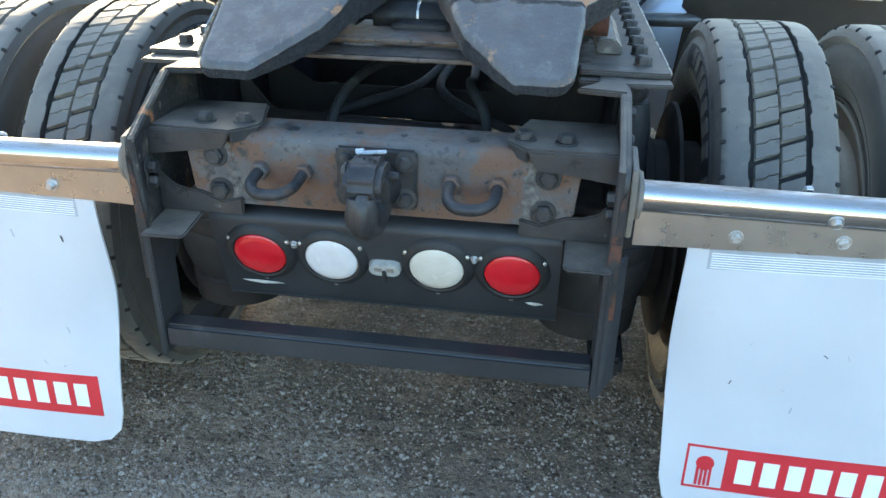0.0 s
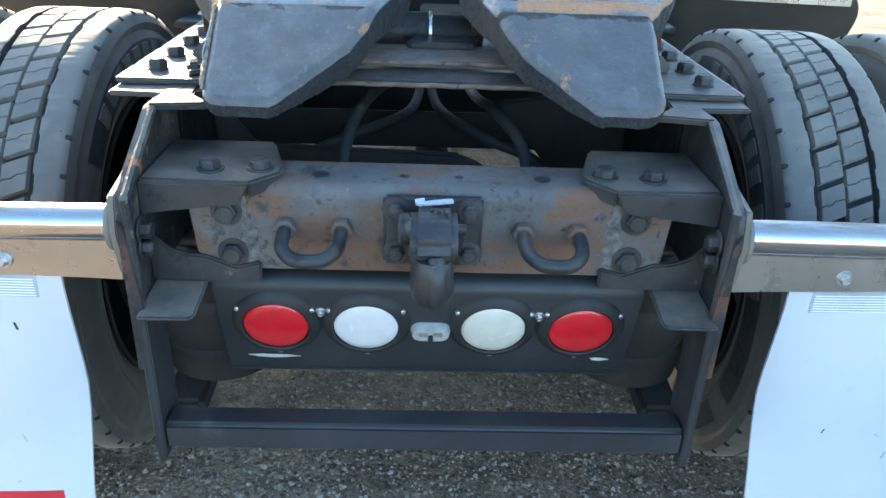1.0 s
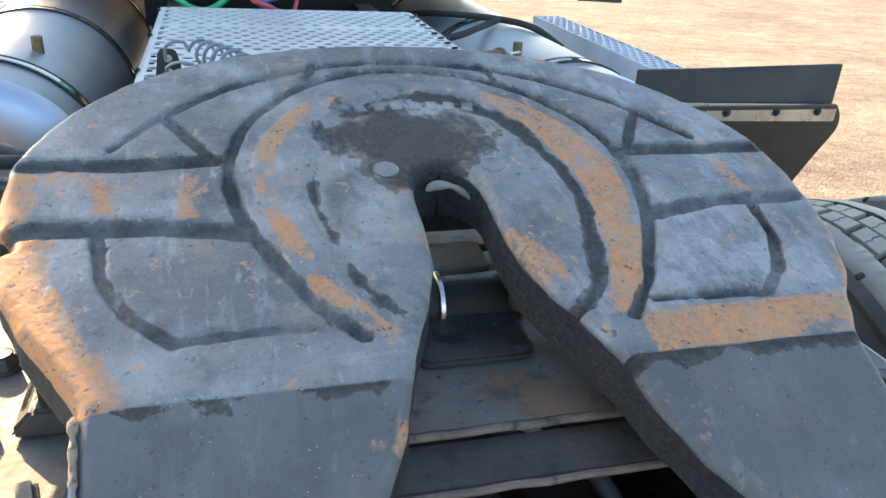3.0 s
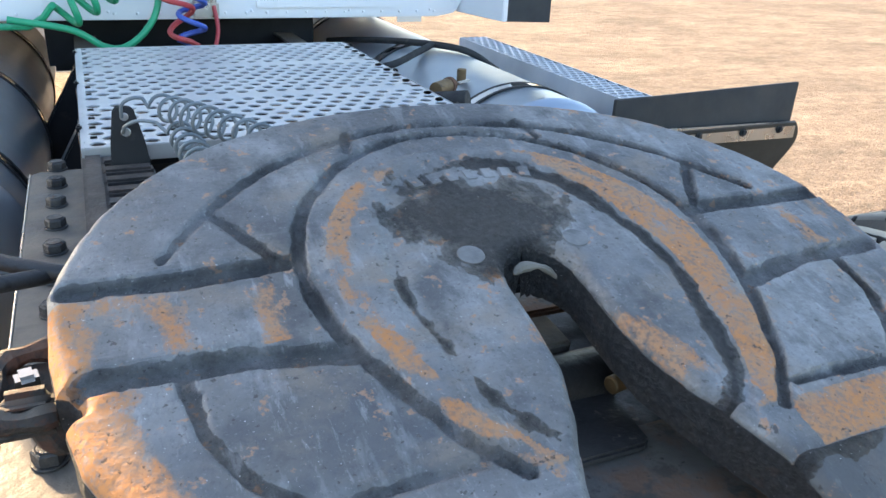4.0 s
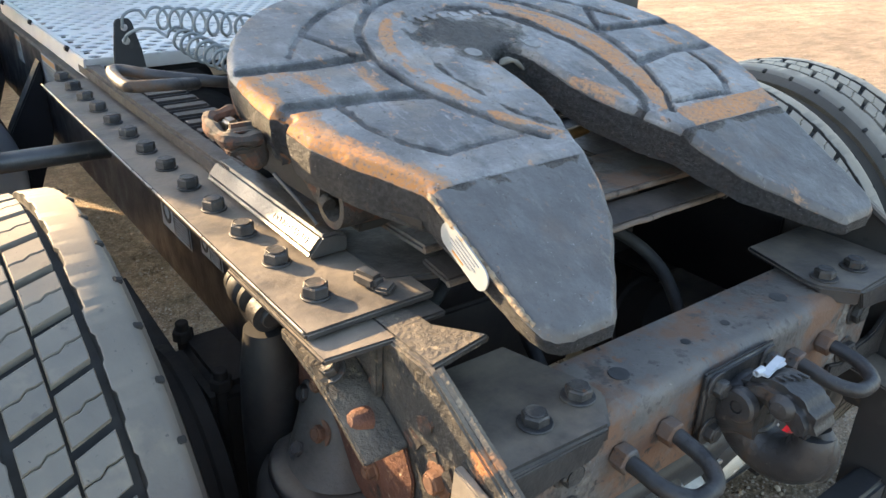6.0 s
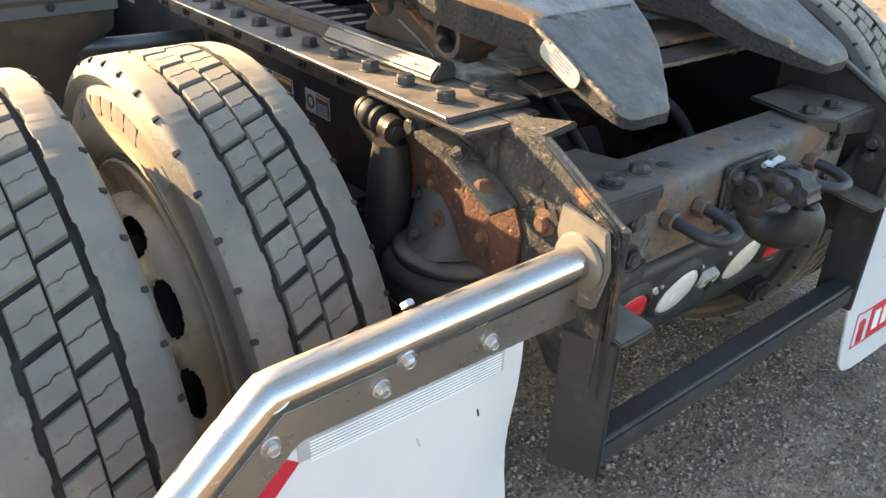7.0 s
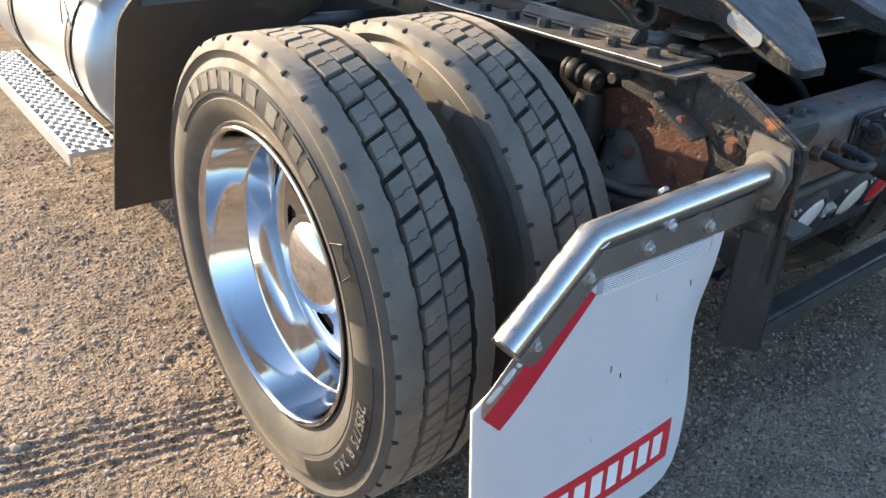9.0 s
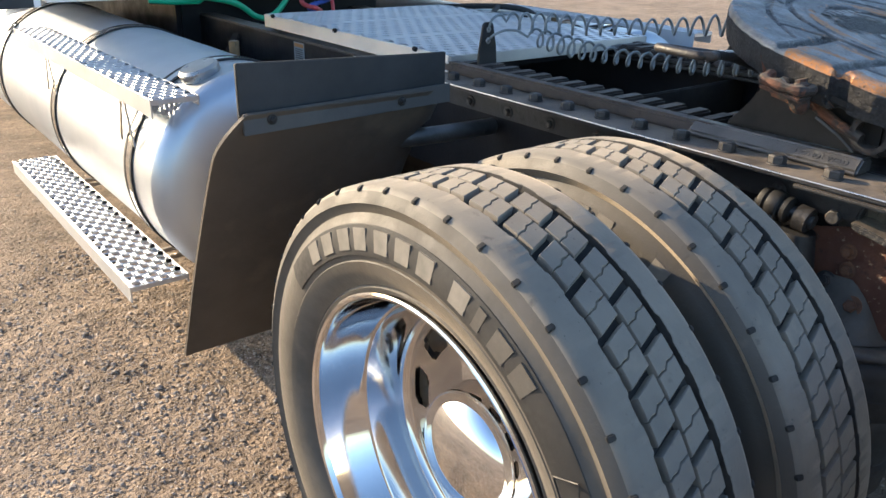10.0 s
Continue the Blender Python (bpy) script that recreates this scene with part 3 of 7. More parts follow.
# ---- end brackets ----
def end_bracket(s):
    t = thing("end_bracket", (s * 0.43, 0.0, 0.58), "rusty dusty steel end bracket at the rear of the frame rail" if s < 0 else "black steel end bracket at the rear of the frame rail", "bracket", "rear end brackets")
    mat = mat_crust if s < 0 else mat_dusty
    prof = [(0.30, 0.948), (0.035, 0.958), (0.022, 0.953), (-0.112, 0.878), (-0.127, 0.862), (-0.130, 0.840), (-0.118, 0.590), (-0.03, 0.585), (0.06, 0.70), (0.22, 0.70), (0.30, 0.78)]
    part("plate", Shape().prism(prof, "x", s * 0.430, s * 0.442, 0.003), mat, t)
    part("top_flange", Shape().prism([(s * 0.436, 0.20), (s * 0.436, 0.030), (s * 0.345, 0.047), (s * 0.385, 0.10), (s * 0.39, 0.20)], "z", 0.948, 0.9595, 0.003), mat, t)
    rim = Shape().tube(spline([(s * 0.428, 0.03, 0.952), (s * 0.428, -0.112, 0.874), (s * 0.427, -0.128, 0.845), (s * 0.427, -0.119, 0.60)], 5), 0.007, 8)
    part("edge_bead", rim, mat, t)
    part("inner_flange", Shape().prism([(s * 0.442, 0.840), (s * 0.4425, 0.590), (s * 0.417, 0.592), (s * 0.420, 0.70), (s * 0.430, 0.82)], "y", -0.1345, -0.1285, 0.002), mat_rusty, t, "rusty turned edge of the bracket")
    wing = Shape().prism([(s * 0.428, -0.012), (s * 0.428, -0.153), (s * 0.352, -0.152), (s * 0.345, -0.144), (s * 0.348, -0.012)], "z", 0.688, 0.695, 0.003)
    wing.v = [(x, y, z + (y + 0.15) * 0.10) for x, y, z in wing.v]
    part("wing_plate", wing, mat_dusty, t)
    for y, z in ((0.005, 0.834),) if s < 0 else ((0.02, 0.80), (-0.055, 0.845)):
        part("bolt", bolt((s * 0.442, y, z), (s, 0, 0), 0.014, 0.012), mat_rustbolt if s < 0 else mat_bolt, t)
    for y, z in () if s < 0 else ((0.10, 0.905), (0.07, 0.86)):
        part("hanger_bolt", bolt((s * 0.442, y, z), (s, 0, 0), 0.012, 0.014, 1.3), mat_rustbolt if s < 0 else mat_bolt, t)
    if s < 0:
        rnd = random.Random(3)
        for k in range(9):
            cy, cz = rnd.uniform(-0.06, 0.14), rnd.uniform(0.78, 0.90)
            b = Shape().prism([(cy + rnd.uniform(0.006, 0.018) * math.cos(q * 0.9), cz + rnd.uniform(0.006, 0.020) * math.sin(q * 0.9)) for q in range(7)], "x", -0.4415, -0.4440 - 0.002 * rnd.random(), 0)
            part("rust_flake", b, mat_rusty, t, "flaking orange rust scale")
        # a dirt-caked shelf under the rail, its bolt, and a broken knob of scale
        shelf = Shape().prism([(0.258, 0.912), (0.252, 0.900), (0.175, 0.884), (0.122, 0.862), (0.066, 0.834), (0.060, 0.842), (0.118, 0.872), (0.172, 0.895), (0.246, 0.912)], "x", -0.500, -0.4425, 0.002)
        part("shelf", shelf, mat_crust, t, "dirt-caked narrow shelf")
        part("shelf_bolt", bolt((-0.478, 0.168, 0.893), (-0.5, -0.1, 0.85), 0.012, 0.012, 1.5), mat_bolt, t)
        part("scale_knob", Shape().lathe([(0.0005, 0.026), (0.008, 0.024), (0.013, 0.017), (0.0155, 0.006), (0.017, 0.0)], 11, Matrix.Translation((-0.470, 0.107, 0.858)) @ rot("Y", -70)), mat_redrust, t, "swollen orange rust knob")
        part("fold", Shape().prism([(0.112, 0.948), (0.126, 0.948), (0.128, 0.880), (0.114, 0.875)], "x", -0.452, -0.4425, 0.002), mat_crust, t)
    for z in (0.803, 0.774):
        part("inside_bolt", bolt((s * 0.428, -0.085, z), (-s, 0, 0), 0.013, 0.014), mat_bolt, t)
    return t


end_bracket(-1)
end_bracket(1)

# ---- underride guard ----
guard = thing("underride_guard", (0, -0.1, 0.43), "satin black steel underride guard with two posts and a square bar", "underride guard")
for s in (-1, 1):
    part("post", Shape().prism([(s * 0.420, -0.142), (s * 0.428, -0.145), (s * 0.462, -0.068), (s * 0.455, -0.062)], "z", 0.425, 0.69, 0.002).prism([(s * 0.416, -0.143), (s * 0.425, -0.146), (s * 0.425, -0.06), (s * 0.416, -0.06)], "z", 0.425, 0.69, 0.002), mat_guard, guard)
part("bar", Shape().box((0, -0.113, 0.466), (0.84, 0.052, 0.052), None, 0.008, 3), mat_guard, guard)

# ---- rear crossmember ----
cross = thing("rear_crossmember", (0, 0, 0.72), "worn brown-black steel rear crossmember with bolted corner plates", "crossmember")
r = 0.022
arc = [(-0.050 + r - r * math.cos(a * math.pi / 10), 0.865 - r + r * math.sin(a * math.pi / 10)) for a in range(6)]
section = [(0.058, 0.865), (0.058, 0.857), *[(y + 0.0, z) for y, z in reversed([(yy + 0.008, zz - 0.008) for yy, zz in arc])], (-0.042, 0.728), (-0.050, 0.726), *arc]
beam = Shape()
hole_x = [(-0.174, 0.014), (-0.045, 0.007), (0.040, 0.007), (0.169, 0.013)]
beam.prism(section, "x", -0.283, 0.283, 0)
part("beam", beam, mat_beam, cross)
# holes are not cut: black discs on top stand for their dark insides
for x, rr in hole_x:
    part("hole", Shape().cyl((x, 0, 0.8652), (x, 0, 0.8662), rr, 20, None, 0.0004), mat_ink, cross, "black disc standing for a drilled hole's dark inside")
spatter = material("grey_weld_spatter", (0.07, 0.060, 0.053), (0.20, 0.185, 0.165), 60, (0.7, 0.9), 0.1, 0.9, 130)
for s in (-1, 1):
    # a folded box plate in each corner: flat top with a cut inner corner, skirts behind and inside
    top = [(0.429, 0.118), (0.429, -0.066), (0.268, -0.072), (0.229, -0.026), (0.229, 0.0), (0.262, 0.118)]
    pl = Shape().prism([(s * x, y) for x, y in top], "z", 0.868, 0.877, 0.004)
    pl.prism([(s * 0.429, 0.872), (s * 0.270, 0.872), (s * 0.284, 0.842), (s * 0.300, 0.838), (s * 0.330, 0.836), (s * 0.429, 0.822)], "y", -0.072, -0.064, 0.002)
    g = part("corner_plate", pl, mat_dusty, cross, "dark painted corner plate")
    part("corner_skirt", Shape().prism([(s * 0.232, -0.025), (s * 0.268, -0.0705), (s * 0.274, -0.065), (s * 0.238, -0.022)], "z", 0.852, 0.873, 0.002), mat_dusty, g)
    for x in (0.262, 0.335):
        part("bolt", bolt((s * x, -0.015 - (x - 0.26) * 0.1, 0.877), (0, 0, 1), 0.016, 0.013, 1.3), mat_bolt, g)
    # flat lug beyond the beam's end, two bolts through it, and a curved lower strap to the bracket
    lug = part("end_lug", Shape().prism([(s * 0.276, 0.838), (s * 0.366, 0.836), (s * 0.358, 0.752), (s * 0.330, 0.728), (s * 0.272, 0.724)], "y", -0.052, -0.040, 0.002), mat_beam, cross, "rust-brown flat lug at the beam's end")
    for x, z in ((0.309, 0.822), (0.304, 0.754)):
        part("rear_bolt", bolt((s * x, -0.052, z), (0, -1, 0), 0.0175, 0.012, 1.35), mat_bolt, lug)
    lower = [(s * 0.262, 0.742), (s * 0.300, 0.732), (s * 0.345, 0.750), (s * 0.372, 0.752), (s * 0.398, 0.760), (s * 0.429, 0.790), (s * 0.429, 0.706), (s * 0.262, 0.706)]
    part("lower_strap", Shape().prism(lower, "y", -0.060, -0.050, 0.003), mat_cast, cross, "dark cast strap below the lug")
    rnd = random.Random(21 + s)
    weld = Shape()
    for k in range(16):
        f = k / 15
        weld.lathe([(0.0002, 0.0026), (0.004 + 0.003 * rnd.random(), 0.0018), (0.008 + 0.006 * rnd.random(), 0.0)], 9, Matrix.Translation((s * (0.287 - 0.012 * f + rnd.uniform(-0.006, 0.006)), -0.0505, 0.838 - 0.105 * f)) @ rot("X", 90), False, False)
    for k in range(14):
        weld.lathe([(0.0002, 0.002), (0.0025, 0.0015), (0.0045, 0.0)], 8, Matrix.Translation((s * (0.285 + rnd.uniform(-0.02, 0.02)), -0.0508, rnd.uniform(0.745, 0.815))) @ rot("X", 90), False, False)
    tagged(part("weld", weld, spatter, cross, "pale spattered weld bead"), "pale spattered weld bead", kind="stuff")


# ---- tow loops ----
def tow_loop(s):
    t = thing("tow_loop", (s * 0.18, -0.05, 0.80), "bent steel tow loop nutted through the rear crossmember", "tow loop", "tow loops")
    a, b = s * 0.221, s * 0.137
    path = spline([(a, -0.05, 0.800), (a, -0.085, 0.799), (a * 0.985, -0.118, 0.794), (s * 0.2, -0.143, 0.790), (s * 0.177, -0.148, 0.789), (s * 0.155, -0.143, 0.790), (b * 1.015, -0.118, 0.794), (b, -0.085, 0.799), (b, -0.05, 0.802)], 6)
    part("loop", Shape().tube(path, 0.0105, 14), mat_cast, t)
    for x in (a, b):
        part("nut", Shape().hexa((x, -0.0505, 0.80), (x, -0.072, 0.80), 0.0175), mat_beam, t)
    return t


tow_loop(-1)
tow_loop(1)

# ---- pintle hook ----
pintle = thing("pintle_hook", (0, -0.05, 0.72), "black cast pintle hook with a white cable tie on its latch", "pintle hook")
part("mount_plate", Shape().box((0, -0.056, 0.80), (0.15, 0.012, 0.115), None, 0.006, 3), mat_cast, pintle)
neck = Shape().lathe([(0.046, 0.0), (0.047, 0.012), (0.040, 0.030), (0.036, 0.050)], 28, Matrix.Translation((0, -0.060, 0.792)) @ rot("X", 90))
part("neck", neck, mat_cast, pintle)
jaw = [(0, -0.078, 0.800), (0, -0.080, 0.770), (0, -0.094, 0.754), (0, -0.120, 0.745), (0, -0.148, 0.751), (0, -0.166, 0.768), (0, -0.172, 0.790), (0, -0.170, 0.806)]
part("hook_jaw", Shape().tube(spline(jaw, 6), [0.034 - 0.0045 * max(0.0, i / 42) - 0.006 * max(0.0, (i - 30) / 12) for i in range(43)], 18), mat_cast, pintle, smooth=60)
part("horn_collar", Shape().lathe([(0.0345, -0.008), (0.0375, -0.005), (0.0375, 0.005), (0.0345, 0.008)], 26, Matrix.Translation((0, -0.079, 0.778)) @ rot("X", 8), True), mat_cast, pintle)
latch = Shape().prism([(-0.070, 0.828), (-0.078, 0.850), (-0.104, 0.862), (-0.140, 0.862), (-0.168, 0.850), (-0.182, 0.830), (-0.180, 0.808), (-0.160, 0.800), (-0.146, 0.812), (-0.118, 0.826), (-0.092, 0.822)], "x", -0.033, 0.033, 0.013, 4)
part("latch", latch, mat_cast, pintle, smooth=60)
part("latch_eye", Shape().lathe([(0.009, -0.010), (0.020, -0.010), (0.0235, -0.006), (0.0235, 0.006), (0.020, 0.010), (0.009, 0.010)], 26, Matrix.Translation((-0.041, -0.090, 0.818)) @ rot("Y", 90), True), mat_cast, pintle)
part("latch_pin", Shape().cyl((-0.049, -0.090, 0.818), (0.049, -0.090, 0.818), 0.0085), mat_cast, pintle)
part("latch_boss", Shape().lathe([(0.0005, 0.011), (0.011, 0.009), (0.016, 0.003), (0.018, 0.0)], 22, Matrix.Translation((-0.032, -0.138, 0.838)) @ rot("Y", -90)), mat_cast, pintle)
for k in range(4):
    part("cast_bar", Shape().box((-0.014 + 0.010 * k, -0.120 - 0.004 * k, 0.8632), (0.006, 0.014, 0.003), rot("Z", 10), 0.001), mat_cast, pintle)
part("latch_tongue", Shape().tube(spline([(0.004, -0.176, 0.812), (0.005, -0.188, 0.790), (0.005, -0.190, 0.764), (0.004, -0.182, 0.742)], 5), [0.011, 0.012, 0.013, 0.0135, 0.014, 0.014, 0.014, 0.0135, 0.013, 0.0125, 0.012, 0.0115, 0.011, 0.010, 0.009, 0.006], 12), mat_cast, pintle)
for x in (-0.056, 0.056):
    for z in (0.766, 0.836):
        part("bolt", bolt((x, -0.062, z), (0, -1, 0), 0.013, 0.012), mat_bolt, pintle)
tie = Shape().lathe([(0.0030, -0.007), (0.0050, -0.007), (0.0050, 0.007), (0.0030, 0.007)], 14, Matrix.Translation((-0.020, -0.094, 0.862)) @ rot("Y", 80), True)
tie.box((0.002, -0.098, 0.863), (0.052, 0.012, 0.004), rot("Y", -3) @ rot("Z", 10), 0.001).box((0.010, -0.104, 0.865), (0.014, 0.006, 0.0025), rot("Y", -30) @ rot("Z", -20), 0.001)
part("cable_tie", tie, mat_tie, pintle, "dull white plastic cable tie")

# ---- lamp panel ----
TILT = radians(18)
lamp_n = Vector((0, -math.cos(TILT), -math.sin(TILT)))
lamp_u = Vector((0, -math.sin(TILT), math.cos(TILT)))
panel = thing("lamp_panel", (0, 0, 0.48), "black sheet-steel tail lamp panel below the crossmember", "lamp panel")
mid = Vector((0, -0.018, 0.61))
back = [(p.y, p.z) for p in (mid + lamp_u * 0.075, mid - lamp_u * 0.125)]
top = [(back[0][0] + 0.002, back[0][1] + 0.012), (back[0][0] + 0.012, back[0][1] + 0.024), (back[0][0] + 0.030, back[0][1] + 0.031), (back[0][0] + 0.075, back[0][1] + 0.033)]
outer = [back[1], back[0], *top]
sect = outer + [(y + 0.003, z - 0.005) for y, z in reversed(outer)]
part("sheet", Shape().prism(sect, "x", -0.345, 0.345, 0), mat_guard, panel, smooth=50)
part("lower_lip", Shape().box((0, back[1][0] + 0.012, back[1][1] + 0.001), (0.69, 0.03, 0.004), None, 0.001), mat_guard, panel)
LAMP = Matrix((( 1, 0, 0), (0, lamp_u.y, lamp_n.y), (0, lamp_u.z, lamp_n.z))).to_4x4()


def tail_lamp(x, mat, label):
    m = Matrix.Translation((x, mid.y, mid.z)) @ LAMP
    ring = part("lamp_ring", Shape().lathe([(0.0545, 0.0), (0.0545, 0.011), (0.058, 0.013), (0.066, 0.010), (0.073, 0.002), (0.074, 0.0)], 48, m, True), mat_grommet, panel, "black rubber lamp ring")
    part("lens", Shape().lathe([(0.0546, 0.001), (0.0540, 0.008), (0.050, 0.0125), (0.038, 0.0155), (0.018, 0.0172), (0.0005, 0.0176)], 48, m), mat, ring, label)
    for a in (30, 150, 270):
        p = m @ Vector((0.0695 * math.cos(radians(a)), 0.0695 * math.sin(radians(a)), 0.005))
        part("screw", Shape().lathe([(0.0050, -0.003), (0.0048, 0.001), (0.003, 0.0026), (0.0005, 0.003)], 14, Matrix.Translation(p) @ LAMP), mat_zinc, ring)
    return ring


tail_lamp(-0.252, mat_redlens, "round red tail lamp lens")
tail_lamp(-0.104, mat_clearlens, "round clear reversing lamp lens")
tail_lamp(0.107, mat_creamlens, "round yellowed clear reversing lamp lens")
tail_lamp(0.254, mat_redlens, "round red tail lamp lens")
for x in (-0.104, 0.107):
    m = Matrix.Translation((x, mid.y, mid.z)) @ LAMP
    for v in (0.004,):
        part("lens_rib", Shape().tube([m @ Vector((q * 0.0095, v + 0.0006 * abs(q), 0.0158 - 0.000055 * q * q * (1 + abs(v) * 20))) for q in range(-4, 5)], 0.0009, 6), mat_clearlens, panel)
for x in (-0.178, 0.181):
    p = mid + Vector((x, 0, 0)) + lamp_u * 0.028
    part("panel_bolt", bolt(p, lamp_n, 0.006, 0.005), mat_zinc, panel)
mm = Matrix.Translation((0.003, mid.y, mid.z)) @ LAMP @ Matrix.Translation((0, -0.012, 0))
housing = Shape()
b = bmesh.new()
for sgn in (-1, 1):
    for k in range(13):
        a = radians(-90 + 15 * k) if sgn > 0 else radians(90 + 15 * k)
        b.verts.new((0.017 * sgn + 0.017 * math.cos(a), 0.017 * math.sin(a), 0))
b.faces.new(b.verts[:])
ext = bmesh.ops.extrude_face_region(b, geom=b.faces[:])
for v in [g for g in ext["geom"] if isinstance(g, bmesh.types.BMVert)]:
    v.co = Vector((v.co.x * 0.9, v.co.y * 0.85, 0.014))
housing.bm(b, mm)
lic = part("plate_lamp", housing, material("clear_plastic_housing", (0.30, 0.30, 0.28), (0.46, 0.45, 0.41), 60, (0.25, 0.4), 0, 0.5, 140), panel, "small clear plate lamp housing")
for x in (-0.012, 0.012):
    part("lamp_window", Shape().box((0, 0, 0), (0.016, 0.010, 0.004), mm @ Matrix.Translation((x, 0.002, 0.0145)), 0.002), material("cloudy_window", (0.20, 0.17, 0.14), (0.33, 0.29, 0.25), 50, (0.2, 0.3), 0, 0.05, 100), lic)
part("bulb_stem", Shape().box((0, 0, 0), (0.008, 0.026, 0.009), mm @ Matrix.Translation((0, -0.012, 0.016)), 0.002), mat_cast, lic)
flake = material("bare_paint_flake", (0.42, 0.41, 0.38), (0.6, 0.58, 0.53), 60, (0.6, 0.8), 0, 0.5, 90)
for x, w, u in ((-0.265, 0.09, -0.088), (0.30, 0.035, -0.082)):
    p = mid + Vector((x, 0, 0)) + lamp_u * u + lamp_n * 0.0015
    poly = [(p.x - w / 2, 0.003), (p.x - w * 0.2, 0.0045), (p.x + w * 0.3, 0.003), (p.x + w / 2, 0.0), (p.x + w * 0.05, -0.004), (p.x - w * 0.3, -0.002)]
    s0 = Shape()
    s0.add([Vector((q[0], p.y, p.z)) + lamp_u * q[1] + lamp_n * h for h in (0, 0.0012) for q in poly], [tuple(range(6)), tuple(range(11, 5, -1))] + [(i, (i + 1) % 6, 6 + (i + 1) % 6, 6 + i) for i in range(6)])
    part("scraped_patch", s0, flake, panel, "scraped bare patch")

# ---- wheels ----
WC = Vector((-1.068, 0.573, 0.497))     # centre of the outer wheel
AXLE = Matrix.Translation(WC) @ rot("Y", -90)      # lathe axis to the outside
NB = 43


def letters(text, size, depth, radius, centre_deg, face_h, parent, name, mat, label):
    """Raised characters round a sidewall; the middle of the text stands at centre_deg, clockwise seen from outside."""
    pen = 0.0
    shapes = []
    for ch in text:
        if ch == " ":
            pen += size * 0.45
            continue
        cu = bpy.data.curves.new("glyph", "FONT")
        cu.body, cu.size, cu.extrude = ch, size, depth
        ob = bpy.data.objects.new("glyph", cu)
        me = bpy.data.meshes.new_from_object(ob)
        w = max(v.co.x for v in me.vertices) if len(me.vertices) else 0
        shapes.append((pen + w / 2, w, [v.co.copy() for v in me.vertices], [tuple(p.vertices) for p in me.polygons]))
        pen += w + size * 0.10
        bpy.data.objects.remove(ob)
        bpy.data.curves.remove(cu)
        bpy.data.meshes.remove(me)
    for c, w, vs, fs in shapes:
        a = radians(centre_deg) - (c - pen / 2) / radius
        s = Shape()
        out = []
        for v in vs:
            q = Vector((v.x - w / 2, v.y, v.z))
            ang = a - q.x / radius
            rr = radius - size * 0.35 + q.y
            out.append((rr * math.cos(ang), rr * math.sin(ang), face_h + q.z))
        s.add([flip_out @ Vector(p) for p in out], fs)
        part(name, s, mat, parent, label)


# seen from outside (-x), the picture's right is -y: angles run so that text reads correctly
flip_out = Matrix.Translation(WC) @ Matrix(((0, 0, -1, 0), (-1, 0, 0, 0), (0, 1, 0, 0), (0, 0, 0, 1)))


def letter_bed(A0, A1, kk, tyre):
    """A dark moulded arc on the sidewall, between two angles."""
    vs, bed = [], Shape()
    for i in range(kk + 1):
        a = A0 + (A1 - A0) * i / kk
        for r, h in ((0.395, 0.1395), (0.396, 0.1422), (0.4215, 0.1424), (0.4455, 0.1362), (0.4465, 0.1335)):
            vs.append((r * math.cos(a), r * math.sin(a), h))
    bed.add([flip_out @ Vector(v) for v in vs], [(i * 5 + q, (i + 1) * 5 + q, (i + 1) * 5 + q + 1, i * 5 + q + 1) for i in range(kk) for q in range(4)])
    part("letter_band", bed, mat_letterbed, tyre, "dark moulded arc on the sidewall")


